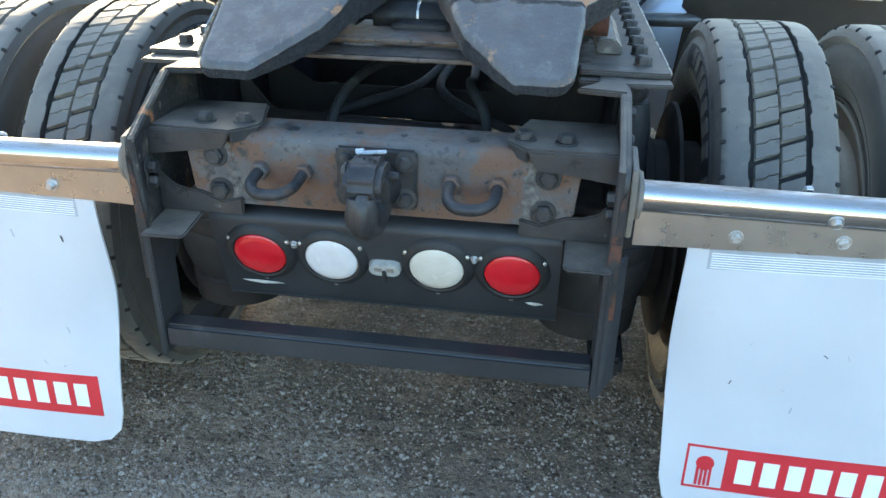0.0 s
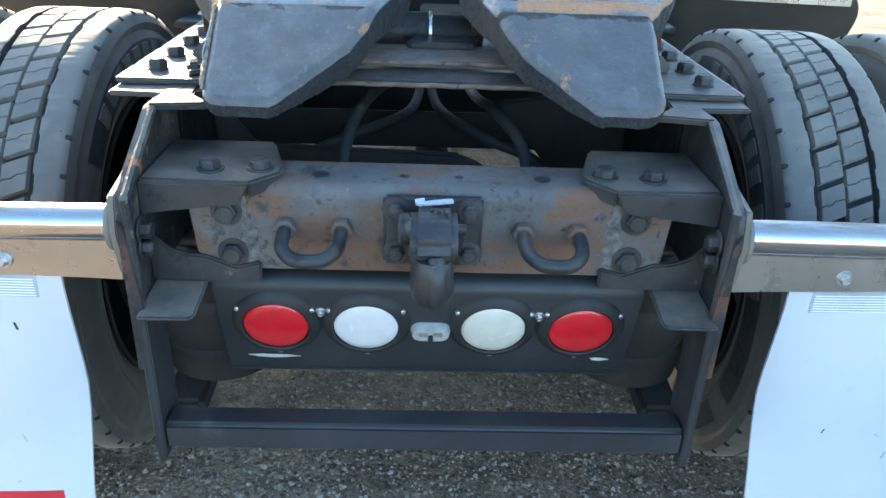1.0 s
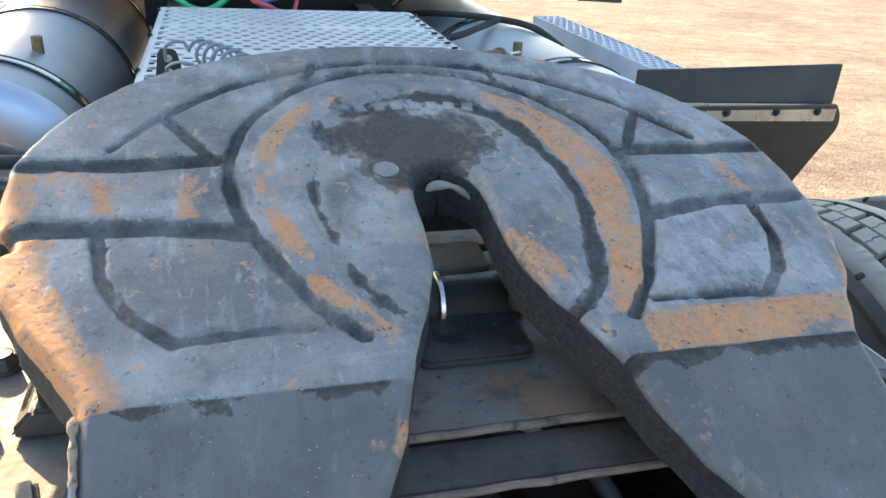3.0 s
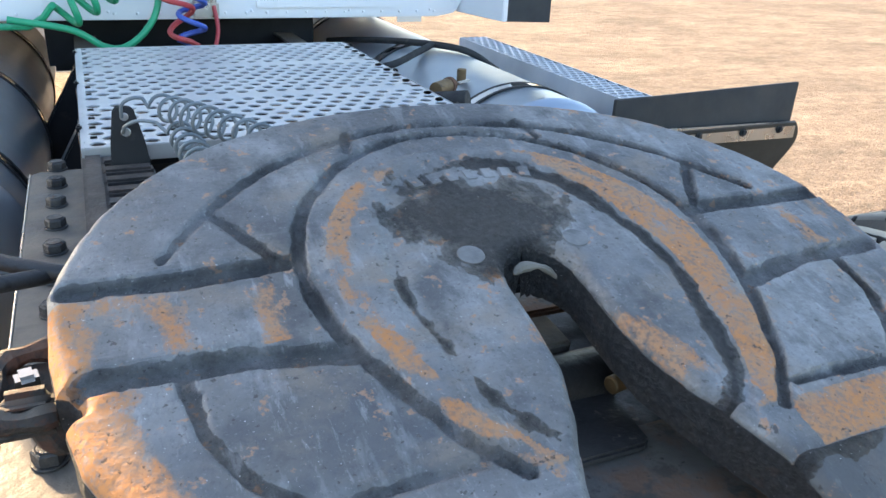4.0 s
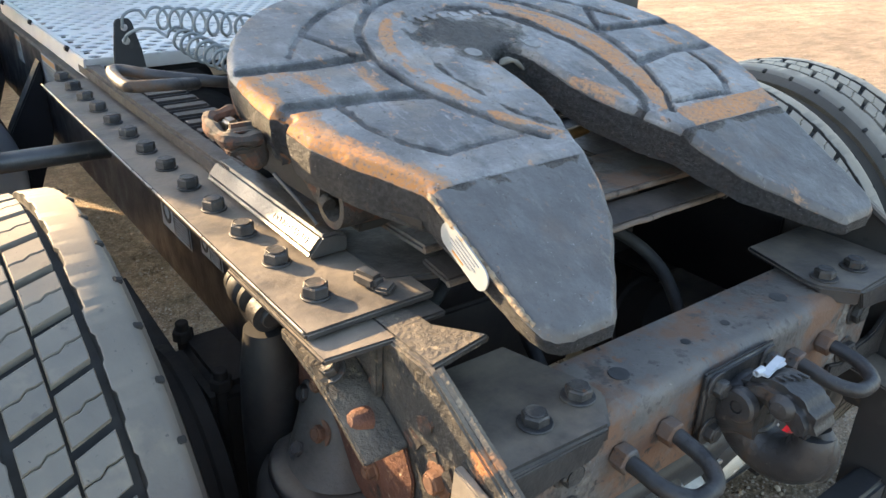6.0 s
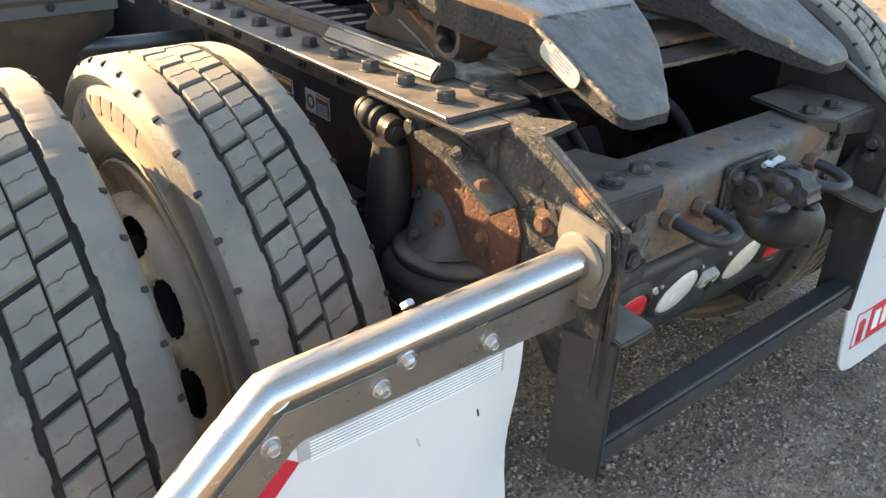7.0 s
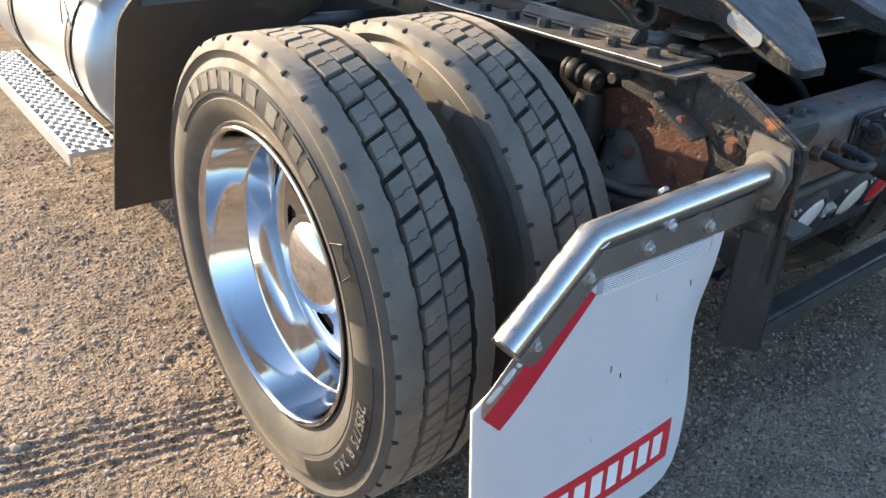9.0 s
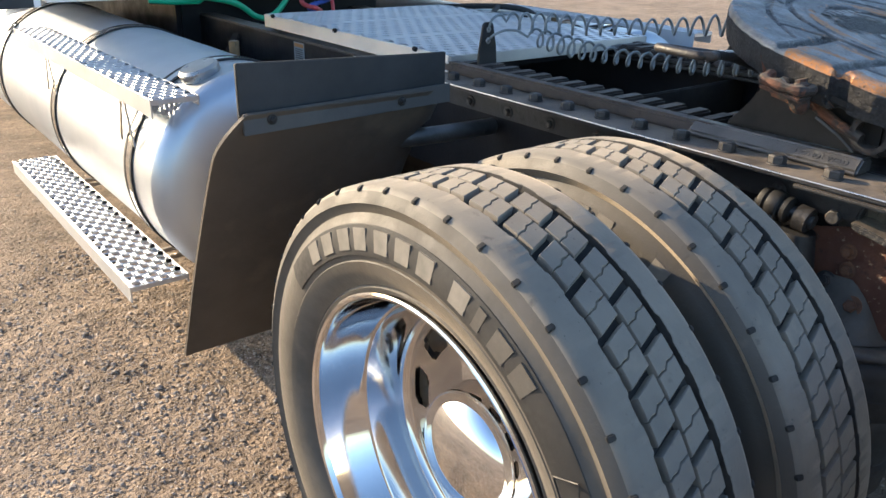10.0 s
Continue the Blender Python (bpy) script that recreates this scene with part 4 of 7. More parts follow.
def make_wheel():
    t = thing("drive_wheel", WC, "dusty worn drive tyre on a polished aluminium wheel", "wheel", "drive wheels")
    half = [(0.322, 0.098), (0.326, 0.112), (0.336, 0.119), (0.340, 0.1165), (0.347, 0.123), (0.368, 0.1335), (0.384, 0.1385), (0.386, 0.1372), (0.400, 0.1405),
            (0.424, 0.1405), (0.446, 0.1345), (0.448, 0.1325), (0.462, 0.1255), (0.4765, 0.1180), (0.478, 0.1195), (0.4965, 0.1105), (0.5020, 0.1055),
            (0.5048, 0.0970), (0.5065, 0.0605), (0.5055, 0.0590), (0.4925, 0.0580)]
    prof = half + [(r, -h) for r, h in reversed(half)]
    n, k = NB * 14, len(prof)
    rnd = random.Random(2)
    vs, fs = [], []
    for i in range(n):
        a = 2 * math.pi * i / n
        for q, (r, h) in enumerate(prof):
            qq = q if q < len(half) else k - 1 - q
            sg = 1 if q < len(half) else -1
            if qq in (18, 19):
                h += sg * (0.0016 * (1 if (i % 14) < 7 else -1) + rnd.uniform(-0.0005, 0.0005))
            if qq in (15, 16, 17):
                r += rnd.uniform(-0.00004, 0.00004)
            if sg < 0 and qq < 13:
                h *= 0.84
            if qq >= 13 or sg < 0:
                h += 0.013
            vs.append((r * math.cos(a), r * math.sin(a), h))
    for i in range(n):
        j = (i + 1) % n
        for q in range(k - 1):
            fs.append((i * k + q, j * k + q, j * k + q + 1, i * k + q + 1))
    s = Shape().add(vs, fs, AXLE)
    tyre = part("tyre", s, mat_tyre, t, "dusty grey-black truck tyre", 32)
    me = tyre.data
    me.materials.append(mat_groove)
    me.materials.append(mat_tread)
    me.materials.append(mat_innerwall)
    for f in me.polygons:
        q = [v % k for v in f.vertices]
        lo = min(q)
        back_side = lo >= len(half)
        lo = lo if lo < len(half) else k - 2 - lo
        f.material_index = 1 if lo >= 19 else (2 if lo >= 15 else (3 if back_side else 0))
    # small wear slots along both shoulders: solid dark blocks in place of shaded cuts
    for sg in (1, -1):
        slot = Shape().box((0, 0, 0), (0.0090, 0.0090, 0.012), Matrix.Translation((0.4985, 0, sg * 0.1070 + 0.013)) @ rot("Y", -28 * sg), 0.0015)
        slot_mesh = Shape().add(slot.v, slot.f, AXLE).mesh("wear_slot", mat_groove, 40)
        for b in range(NB):
            ob = new("wear_slot", slot_mesh)
            ob.parent = tyre
            ob.matrix_parent_inverse = Matrix.Translation(-origin(tyre))
            ob.matrix_basis = Matrix.Translation(WC) @ rot("X", 360 / NB * b) @ Matrix.Translation(-WC)
    # two rows of tread blocks, each cut by a fine zigzag sipe
    pitch = 2 * math.pi / NB
    for row in (0, 1):
        h0, h1 = (0.0152, 0.0605) if row == 0 else (-0.0345, 0.0108)
        blk = Shape()
        for lo, hi in ((-0.42, -0.010), (0.010, 0.42)):
            steps = 5
            ring_a, ring_b = [], []
            for e in range(steps + 1):
                f = e / steps
                h = h0 + (h1 - h0) * f
                skew = -0.24 * (f - 0.5)
                zig = 0.035 * (0, 0, 1, -1, 0, 0)[e]
                a0 = (lo if lo < -0.1 else lo + zig) + skew
                a1 = (hi if hi > 0.1 else hi + zig) + skew
                ring_a.append((a0 * pitch, h))
                ring_b.append((a1 * pitch, h))
            loop = ring_a + ring_b[::-1]
            m = len(loop)
            base = []
            for r, sh in ((0.489, 0.0), (0.5045, 0.0), (0.5062, 0.0011)):
                ca = sum(p[0] for p in loop) / m
                ch = sum(p[1] for p in loop) / m
                for a, h in loop:
                    aa = a + (ca - a) * sh / 0.012
                    hh = h + (ch - h) * sh / 0.022
                    base.append((r * math.cos(aa), r * math.sin(aa), hh))
            faces = []
            for lv in (0, 1):
                for i in range(m):
                    j = (i + 1) % m
                    faces.append((lv * m + i, lv * m + j, (lv + 1) * m + j, (lv + 1) * m + i))
            for e in range(steps):
                faces.append((2 * m + e, 2 * m + e + 1, 2 * m + m - 2 - e, 2 * m + m - 1 - e))
            blk.add(base, faces, AXLE)
        mesh = blk.mesh("tread_block", mat_tread, 40)
        for b in range(NB):
            ob = new("tread_block", mesh)
            ob.parent = tyre
            ob.matrix_parent_inverse = Matrix.Translation(-origin(tyre))
            ob.matrix_basis = Matrix.Translation(WC) @ rot("X", 360 / NB * (b + 0.44 * row) - 0.45) @ Matrix.Translation(-WC)
    # wheel
    lip = [(0.321, 0.096), (0.3245, 0.1155), (0.3285, 0.1195), (0.3285, 0.1235), (0.3245, 0.1255), (0.3190, 0.1235), (0.3160, 0.1190)]
    lip += [(0.3160 - 0.0255 * u + 0.0030 * math.sin(math.pi * u), 0.1190 - 0.0890 * u) for u in [k / 12 for k in range(1, 13)]]
    lip += [(0.2893, 0.0275), (0.2865, 0.0262), (0.2842, 0.0240)]
    lip += [(0.2842 - 0.0165 * u, 0.0240 - 0.0640 * u) for u in [k / 8 for k in range(1, 9)]]
    lip += [(0.2677 - 0.0217 * (1 - math.cos(u)), -0.0400 - 0.0230 * math.sin(u)) for u in [k * math.pi / 16 for k in range(1, 9)]]
    rim = part("rim", Shape().lathe(lip + [(0.250, -0.070), (0.30, -0.05), (0.312, 0.09)], 128, AXLE, True), mat_chrome, t, "polished aluminium rim", 30)
    back = [(0.320, -0.070), (0.3245, -0.0860), (0.3285, -0.0890), (0.3285, -0.0925), (0.3245, -0.0945), (0.3175, -0.0925), (0.3090, -0.0870), (0.2960, -0.0820), (0.2700, -0.0785), (0.2560, -0.0730), (0.2520, -0.0660), (0.30, -0.06)]
    part("inner_flange", Shape().lathe(back, 96, AXLE, True), mat_wheelback, t, "dust-caked inner rim flange", 40)
    # domed back of the wheel, caked with dust, its hand holes turned to the twin wheel
    bell = [(0.2560, -0.0720), (0.2660, -0.0830), (0.2655, -0.0960), (0.2620, -0.1050), (0.2550, -0.1170), (0.2440, -0.1290), (0.2290, -0.1390), (0.2180, -0.1440), (0.2000, -0.1485), (0.1700, -0.1505), (0.1000, -0.1505)]
    fine = [(0, 0), (1, 0), (2, 0), (3, 0)] + [(q, k / 6) for q in (3, 4, 5, 6) for k in range(1, 7)] + [(8, 0), (9, 0), (10, 0)]
    bell = [(bell[q][0] + (bell[min(q + 1, 10)][0] - bell[q][0]) * f, bell[q][1] + (bell[min(q + 1, 10)][1] - bell[q][1]) * f) for q, f in fine]
    bn, bk = 320, len(bell)
    bv = [(r * math.cos(2 * math.pi * i / bn), r * math.sin(2 * math.pi * i / bn), h + d) for d in (0, 0.010) for i in range(bn) for r, h in bell]
    holes = {(i, q) for i in range(bn) for q in range(bk - 1) if abs((i % 32 - 15.5) / 11.0) ** 2.3 + abs((q - 15) / 10.5) ** 2.3 < 1}
    bf, bl = [], bn * bk
    for i in range(bn):
        j = (i + 1) % bn
        for q in range(bk - 1):
            if (i, q) in holes:
                continue
            bf += [(i * bk + q, j * bk + q, j * bk + q + 1, i * bk + q + 1), (bl + i * bk + q, bl + i * bk + q + 1, bl + j * bk + q + 1, bl + j * bk + q)]
            if ((i - 1) % bn, q) in holes:
                bf.append((i * bk + q, i * bk + q + 1, bl + i * bk + q + 1, bl + i * bk + q))
            if (j, q) in holes:
                bf.append((j * bk + q, bl + j * bk + q, bl + j * bk + q + 1, j * bk + q + 1))
            if (i, q - 1) in holes:
                bf.append((i * bk + q, bl + i * bk + q, bl + j * bk + q, j * bk + q))
            if (i, q + 1) in holes:
                bf.append((i * bk + q + 1, j * bk + q + 1, bl + j * bk + q + 1, bl + i * bk + q + 1))
    part("wheel_back", Shape().add(bv, bf, AXLE), mat_wheelback, t, "dust-caked back of the wheel with hand holes", 40)
    # disc with ten hand holes
    rings = [(r, -0.0632 + 0.016 * max(0.0, (0.232 - r) / 0.15) ** 1.4) for r in (0.2470, 0.2380, 0.2310, 0.2150, 0.1960, 0.1890, 0.1800, 0.1560, 0.1180, 0.080)]
    N = 160
    gone = set()
    for i in range(N):
        p = i % 16
        for q in range(len(rings) - 1):
            if q in (2, 3) and p in (3, 4, 5, 6, 7, 8, 9, 10, 11, 12) or q in (1, 4) and p in (4, 5, 6, 7, 8, 9, 10, 11):
                gone.add((i, q))
    K = len(rings)
    dv = [(r * math.cos(2 * math.pi * i / N), r * math.sin(2 * math.pi * i / N), h - d) for d in (0, 0.012) for i in range(N) for r, h in rings]
    df = []
    L = N * K
    for i in range(N):
        j = (i + 1) % N
        for q in range(K - 1):
            if (i, q) in gone:
                continue
            df.append((i * K + q, j * K + q, j * K + q + 1, i * K + q + 1))
            df.append((L + i * K + q, L + i * K + q + 1, L + j * K + q + 1, L + j * K + q))
            if ((i - 1) % N, q) in gone:
                df.append((i * K + q, i * K + q + 1, L + i * K + q + 1, L + i * K + q))
            if (j, q) in gone:
                df.append((j * K + q, L + j * K + q, L + j * K + q + 1, j * K + q + 1))
            if (i, q - 1) in gone:
                df.append((i * K + q, L + i * K + q, L + j * K + q, j * K + q))
            if (i, q + 1) in gone:
                df.append((i * K + q + 1, j * K + q + 1, L + j * K + q + 1, L + i * K + q + 1))
    part("disc", Shape().add(dv, df, AXLE), mat_chrome, t, "polished wheel disc with hand holes", 30)
    hub = [(0.120, -0.058), (0.117, -0.020), (0.1165, -0.010)] + [(0.1165 * math.cos(u), -0.010 + 0.056 * math.sin(u)) for u in [k * math.pi / 24 for k in range(1, 12)]] + [(0.0005, 0.046)]
    part("hub_cap", Shape().lathe(hub, 72, AXLE), mat_hub, t, "domed chrome hub cap", 50)
    part("drum", Shape().lathe([(0.07, -0.14), (0.185, -0.14), (0.185, -0.085), (0.07, -0.085)], 48, AXLE, True), mat_under, t, "dark brake drum")
    # sidewall: dark arc with plain light blocks in place of the maker's words, and the size
    for a0, a1, kk in ((143, 16, 48), (6, -62, 28)):
        A0, A1 = radians(a0), radians(a1)
        letter_bed(A0, A1, kk, tyre)
    spots = [128.5, 121, 113, 106, 98, 90.5, 83] + [72.5, 66.5, 60, 53]
    for c in spots:
        g = Shape()
        w = 1.1 if c == 66.5 else 2.4
        outl = [(c + w, 0.405, 0.1442), (c + w, 0.440, 0.1405), (c - w, 0.440, 0.1405), (c - w, 0.405, 0.1442)]
        g.add([flip_out @ Vector((r * math.cos(radians(a)), r * math.sin(radians(a)), h)) for k3 in (0, 1) for a, r, h in [(q0, q1, q2 - 0.005 + 0.005 * k3) for q0, q1, q2 in outl]], [(4, 5, 6, 7), (0, 1, 5, 4), (1, 2, 6, 5), (2, 3, 7, 6), (3, 0, 4, 7)])
        part("moulded_bar", g, mat_letter if c > 70 else mat_tyre, tyre, "light raised bar on the sidewall")
    patch = Shape()
    c = 31
    outl = [(c + 5, 0.398), (c + 3.4, 0.440), (c, 0.428), (c - 3.4, 0.440), (c - 5, 0.398)]
    for k2 in range(5):
        (a1, r1), (a2, r2) = outl[k2], outl[(k2 + 1) % 5]
        patch.tube([flip_out @ Vector((r * math.cos(radians(a)), r * math.sin(radians(a)), 0.1425)) for a, r in ((a1, r1), (a2, r2))], 0.0013, 6)
    part("moulded_badge", patch, mat_letterbed, tyre, "moulded outline badge on the sidewall")
    letters("285/75 R 24.5", 0.0375, 0.0016, 0.4235, -23, 0.1420, tyre, "size_mark", mat_letter, "raised tyre size figure")
    return t


wheel = make_wheel()
near_twin = copy_thing(wheel, Matrix.Translation((-0.766, 0.573, 0.497)) @ rot("Z", 180) @ rot("X", 3.9))
copy_thing(wheel, Matrix.Translation((1.068, 0.573, 0.497)) @ rot("Z", 180) @ rot("X", 25))
far_twin = copy_thing(wheel, Matrix.Translation((0.766, 0.573, 0.497)) @ rot("X", 40))
# raised marks on the inner near tyre's side towards its outer twin
bpy.context.view_layer.update()
near_tyre = [ob for ob in near_twin.children if ob.name.split(".")[0] == "tyre"][0]
for c in (63, 71.5, 79.5, 87, 94.6, 101.7, 118):
    g = Shape()
    outl = [(c + 2.2, 0.412, -0.8727), (c + 2.2, 0.443, -0.8688), (c - 2.2, 0.443, -0.8688), (c - 2.2, 0.412, -0.8727)]
    g.add([(h + 0.006 * k3, 0.573 + r * math.cos(radians(a)), 0.497 + r * math.sin(radians(a))) for k3 in (1, 0) for a, r, h in outl], [(4, 5, 6, 7), (0, 1, 5, 4), (1, 2, 6, 5), (2, 3, 7, 6), (3, 0, 4, 7)])
    mark = part("moulded_bar", g, mat_letter, near_tyre, "light raised bar on the dusty sidewall")
    mark.matrix_parent_inverse = near_tyre.matrix_world.inverted()
# the inner twins turn their grimy, capless side to the frame
for twin in (near_twin, far_twin):
    tagged(twin, "dusty worn inner drive tyre on a grimy wheel", "wheel", "drive wheels")
    for ob in list(twin.children):
        kind_of = ob.name.split(".")[0]
        if kind_of == "hub_cap":
            bpy.data.objects.remove(ob)
        elif kind_of in ("rim", "disc"):
            ob.material_slots[0].link = "OBJECT"
            ob.material_slots[0].material = mat_under
            tagged(ob, "grimy dark " + kind_of)
        elif kind_of == "tyre":
            for mark in list(ob.children):
                if mark.name.split(".")[0] in ("moulded_bar", "size_mark") and mark.data.users > 1:
                    mark.material_slots[0].link = "OBJECT"
                    mark.material_slots[0].material = mat_tyre

# ---- fifth wheel ----
def lerp_table(tab, v):
    for (a, p), (b, q) in zip(tab, tab[1:]):
        if v <= b:
            t = 0 if b == a else max(0.0, (v - a) / (b - a))
            t2 = t * t * (3 - 2 * t) * 0.25 + t * 0.75
            return p + (q - p) * t2
    return tab[-1][1]


FW_OUT = [(-0.037, 0.300), (-0.032, 0.322), (-0.02, 0.335), (0.0, 0.341), (0.165, 0.352), (0.20, 0.372), (0.25, 0.405), (0.30, 0.428), (0.36, 0.441), (0.42, 0.446), (0.48, 0.445),
          (0.51, 0.437), (0.54, 0.424), (0.57, 0.407), (0.60, 0.386), (0.63, 0.360), (0.65, 0.338), (0.67, 0.310), (0.69, 0.275), (0.705, 0.242), (0.72, 0.200), (0.732, 0.155), (0.741, 0.110), (0.747, 0.060), (0.750, 0.001)]
FW_IN = [(-0.037, 0.242), (-0.030, 0.230), (0.013, 0.190), (0.054, 0.152), (0.075, 0.133), (0.125, 0.107), (0.185, 0.088), (0.21, 0.078), (0.25, 0.060), (0.30, 0.044), (0.36, 0.040), (0.405, 0.040), (0.420, 0.038),
         (0.432, 0.033), (0.442, 0.025), (0.449, 0.015), (0.4525, 0.004), (0.4535, 0.0), (0.76, 0.0)]


def fw_z(y):
    return 1.0535 + 0.2547 * y if y > 0.165 else 1.0955 + 0.535 * (y - 0.165)


def seg_dist(x, y, a, b):
    dx, dy = b[0] - a[0], b[1] - a[1]
    t = max(0, min(1, ((x - a[0]) * dx + (y - a[1]) * dy) / (dx * dx + dy * dy)))
    return math.hypot(x - a[0] - t * dx, y - a[1] - t * dy)


def arc_pts(cx, cy, r, a0, a1, n=14, sx=1.0):
    return [(cx + sx * r * math.cos(radians(a0 + (a1 - a0) * i / n)), cy + r * math.sin(radians(a0 + (a1 - a0) * i / n))) for i in range(n + 1)]


# grease grooves of one half (x > 0): (points, half width)
FW_GROOVES = [
    (arc_pts(0, 0.445, 0.232, 90, -22, 22) + [(0.205, 0.33), (0.165, 0.250), (0.128, 0.205)], 0.0075),
    ([(0.245, 0.476), (0.33, 0.472), (0.428, 0.474)], 0.0125),
    ([(0.222, 0.350), (0.30, 0.366), (0.418, 0.370)], 0.0125),
    ([(0.128, 0.656), (0.118, 0.692)], 0.007),
    ([(0.30, 0.565), (0.25, 0.482)], 0.007),
    (arc_pts(0, 0.30, 0.400, 90, 36, 16), 0.0075),
    ([(0.3236, 0.535), (0.350, 0.50)], 0.007),
    ([(0.352, 0.352), (0.345, 0.30), (0.322, 0.255), (0.283, 0.217)], 0.0075),
    ([(0.283, 0.217), (0.22, 0.222), (0.158, 0.222)], 0.0065),
]


def fw_groove(x, y, right):
    d = 0.0
    for (pts, w), faint in zip(FW_GROOVES, (0.8, 1.0, 1.0, 0.75, 0.8, 0.6, 0.6, 0.5, 0.4)):
        best = min(seg_dist(x, y, a, b) for a, b in zip(pts, pts[1:]))
        if best < w * 2.2:
            sx = x if right else -x
            w = w * (0.88 + 0.35 * noise.noise(Vector((sx * 11, y * 11, 21))))
            best += 0.0022 * noise.noise(Vector((sx * 34, y * 34, 2))) + 0.0016 * noise.noise(Vector((sx * 120, y * 120, 7)))
            t = max(0.0, min(1.0, (1.30 - best / w) / 0.62))
            d = max(d, t * t * (3 - 2 * t) * (1.0 if right else faint))
    sx = x if right else -x
    return d * max(0.30, min(1.0, 0.86 + 0.9 * noise.noise(Vector((sx * 8, y * 8, 11))))) if d else 0.0


def band_inside(x, y):
    """1 on the raised rubbed crescent round the throat."""
    ro = math.hypot(x, y - 0.43) - 0.32 * max(0.0, 0.35 - y)
    ri = math.hypot(x / 0.86, y - 0.405) - 0.35 * max(0.0, 0.33 - y) - 0.22 * max(0.0, y - 0.47)
    return 1.0 if ro < 0.210 and ri > 0.183 and y > 0.205 else 0.0


def trough(x, y):
    """Grease gathered along the crescent's inner edge."""
    ri = math.hypot(x / 0.86, y - 0.405) - 0.35 * max(0.0, 0.33 - y) - 0.22 * max(0.0, y - 0.47)
    return max(0.0, 1 - abs(ri - 0.171) / 0.022) if y > 0.215 else 0.0


THROAT = [(lerp_table(FW_IN, -0.037 + 0.4905 * k / 240), -0.037 + 0.4905 * k / 240) for k in range(241)]


def throat_gap(x, y):
    return min(math.hypot(x - a, y - b) for a, b in THROAT[200:]) if y > 0.41 else 9.0


def make_plate(parent):
    ys = [-0.037, -0.035, -0.032, -0.028, -0.022, -0.014]
    y = -0.005
    while y < 0.70:
        ys.append(y)
        y += 0.0029
    ys = sorted(ys + [0.4480, 0.4500, 0.4515, 0.4525, 0.4535])
    ys += [0.704, 0.709, 0.714, 0.719, 0.724, 0.729, 0.733, 0.737, 0.741, 0.744, 0.7465, 0.7485, 0.75]
    NX = 156
    vs, fs, cols = [], [], []
    rnd = random.Random(9)
    for s in (1, -1):
        base = len(vs)
        rows = len(ys)
        for y in ys:
            a, b = lerp_table(FW_IN, y), lerp_table(FW_OUT, y)
            a = max(0.0, min(a, b - 0.0005))
            if s < 0 and abs(y - 0.355) < 0.017:
                b -= 0.015 * (1 - ((y - 0.355) / 0.017) ** 2) ** 0.5      # a bite broken out of the edge
            for i in range(NX + 1):
                u = i / NX
                x = a + (b - a) * u
                g = fw_groove(x, y, s > 0) if y > 0.19 else 0.0
                e = min(b - x, throat_gap(x, y) if 0.41 < y < 0.475 and x < 0.08 else ((x - a) if y < 0.42 else 9), (0.7505 - y) * 3, (y + 0.0375) * 2)
                edge = max(0.0, 1 - e / 0.012)
                wob = 0.0007 * noise.noise(Vector((s * x * 14, y * 14, 1))) + 0.0003 * noise.noise(Vector((s * x * 60, y * 60, 4)))
                jut = 0.0025 * noise.noise(Vector((s * y * 30, 3 * s, 2))) * max(0.0, 1 - (b - x) / 0.03)
                band = band_inside(x, y)
                lip = trough(x, y)
                dz = -0.0100 * g - 0.010 * edge ** 2 + wob + 0.0022 * band - 0.0025 * lip
                vs.append((s * (x + jut), y, fw_z(y) + dz))
                turn = math.atan2(y - 0.43, x)
                patchy = 0.7 * noise.noise(Vector((turn * 4 + 3 * s, math.hypot(x, y - 0.43) * 60, 5))) + 0.6 * noise.noise(Vector((s * x * 16, y * 16, 5)))
                ro = math.hypot(x, y - 0.43) - 0.32 * max(0.0, 0.35 - y)
                rub = band * ((0.88 + 0.95 * patchy) * math.exp(-(((0.198 - ro) / 0.016) ** 2)) if s < 0 else 0.86 + 0.75 * patchy) * min(1.0, max(0.25, (x - 0.03) / 0.09) if y > 0.5 else 1.0)
                if 0.160 < y < 0.207 and x > 0.13:
                    rub = max(rub, (0.46 if s < 0 else 0.92) + 0.8 * noise.noise(Vector((s * x * 12, y * 26, 6))))
                if y < 0.43 and x - a < 0.045:
                    rub = max(rub, ((0.55 if y > 0.16 else 0.36) + 0.95 * noise.noise(Vector((s * 7 + x * 20, y * 14, 3)))) * (1 - (x - a) / 0.045) ** 0.5)
                if s < 0 and 0.155 < y < 0.46:
                    rub = max(rub, 1.5 * max(0.0, 1 - (b - x) / (0.078 - 0.16 * abs(y - 0.27))))
                if g < 0.2 and 0.375 < y < 0.468 and x > 0.24:
                    rub = max(rub, 0.40 + 0.7 * noise.noise(Vector((s * x * 24, y * 5, 12))))
                if s > 0 and y > 0.2:
                    rub = max(rub, 0.75 * max(0.0, 1 - (b - x) / 0.06))
                rub = max(rub, 0.42 * max(0.0, 1 - (b - x) / 0.03))
                grease = max(0.95 * lip * (1.0 if s > 0 else 0.5 + 0.6 * noise.noise(Vector((x * 12, y * 12, 31)))), 1.25 * max(0.0, 1 - math.hypot((s * x + 0.02) * 0.85, (y - 0.505) * 1.05) / 0.150))
                if y < 0.158:
                    grease = max(grease, (0.75 if s > 0 else 0.5) * max(0.0, 1 - (0.158 - y) / 0.03))
                cols.append((max(0.0, rub) * (1 - g), grease, 1.0 if y < 0.160 else 0.0, g))
        for r in range(rows - 1):
            for i in range(NX):
                k = base + r * (NX + 1) + i
                f = (k, k + 1, k + NX + 2, k + NX + 1)
                fs.append(f if s > 0 else f[::-1])
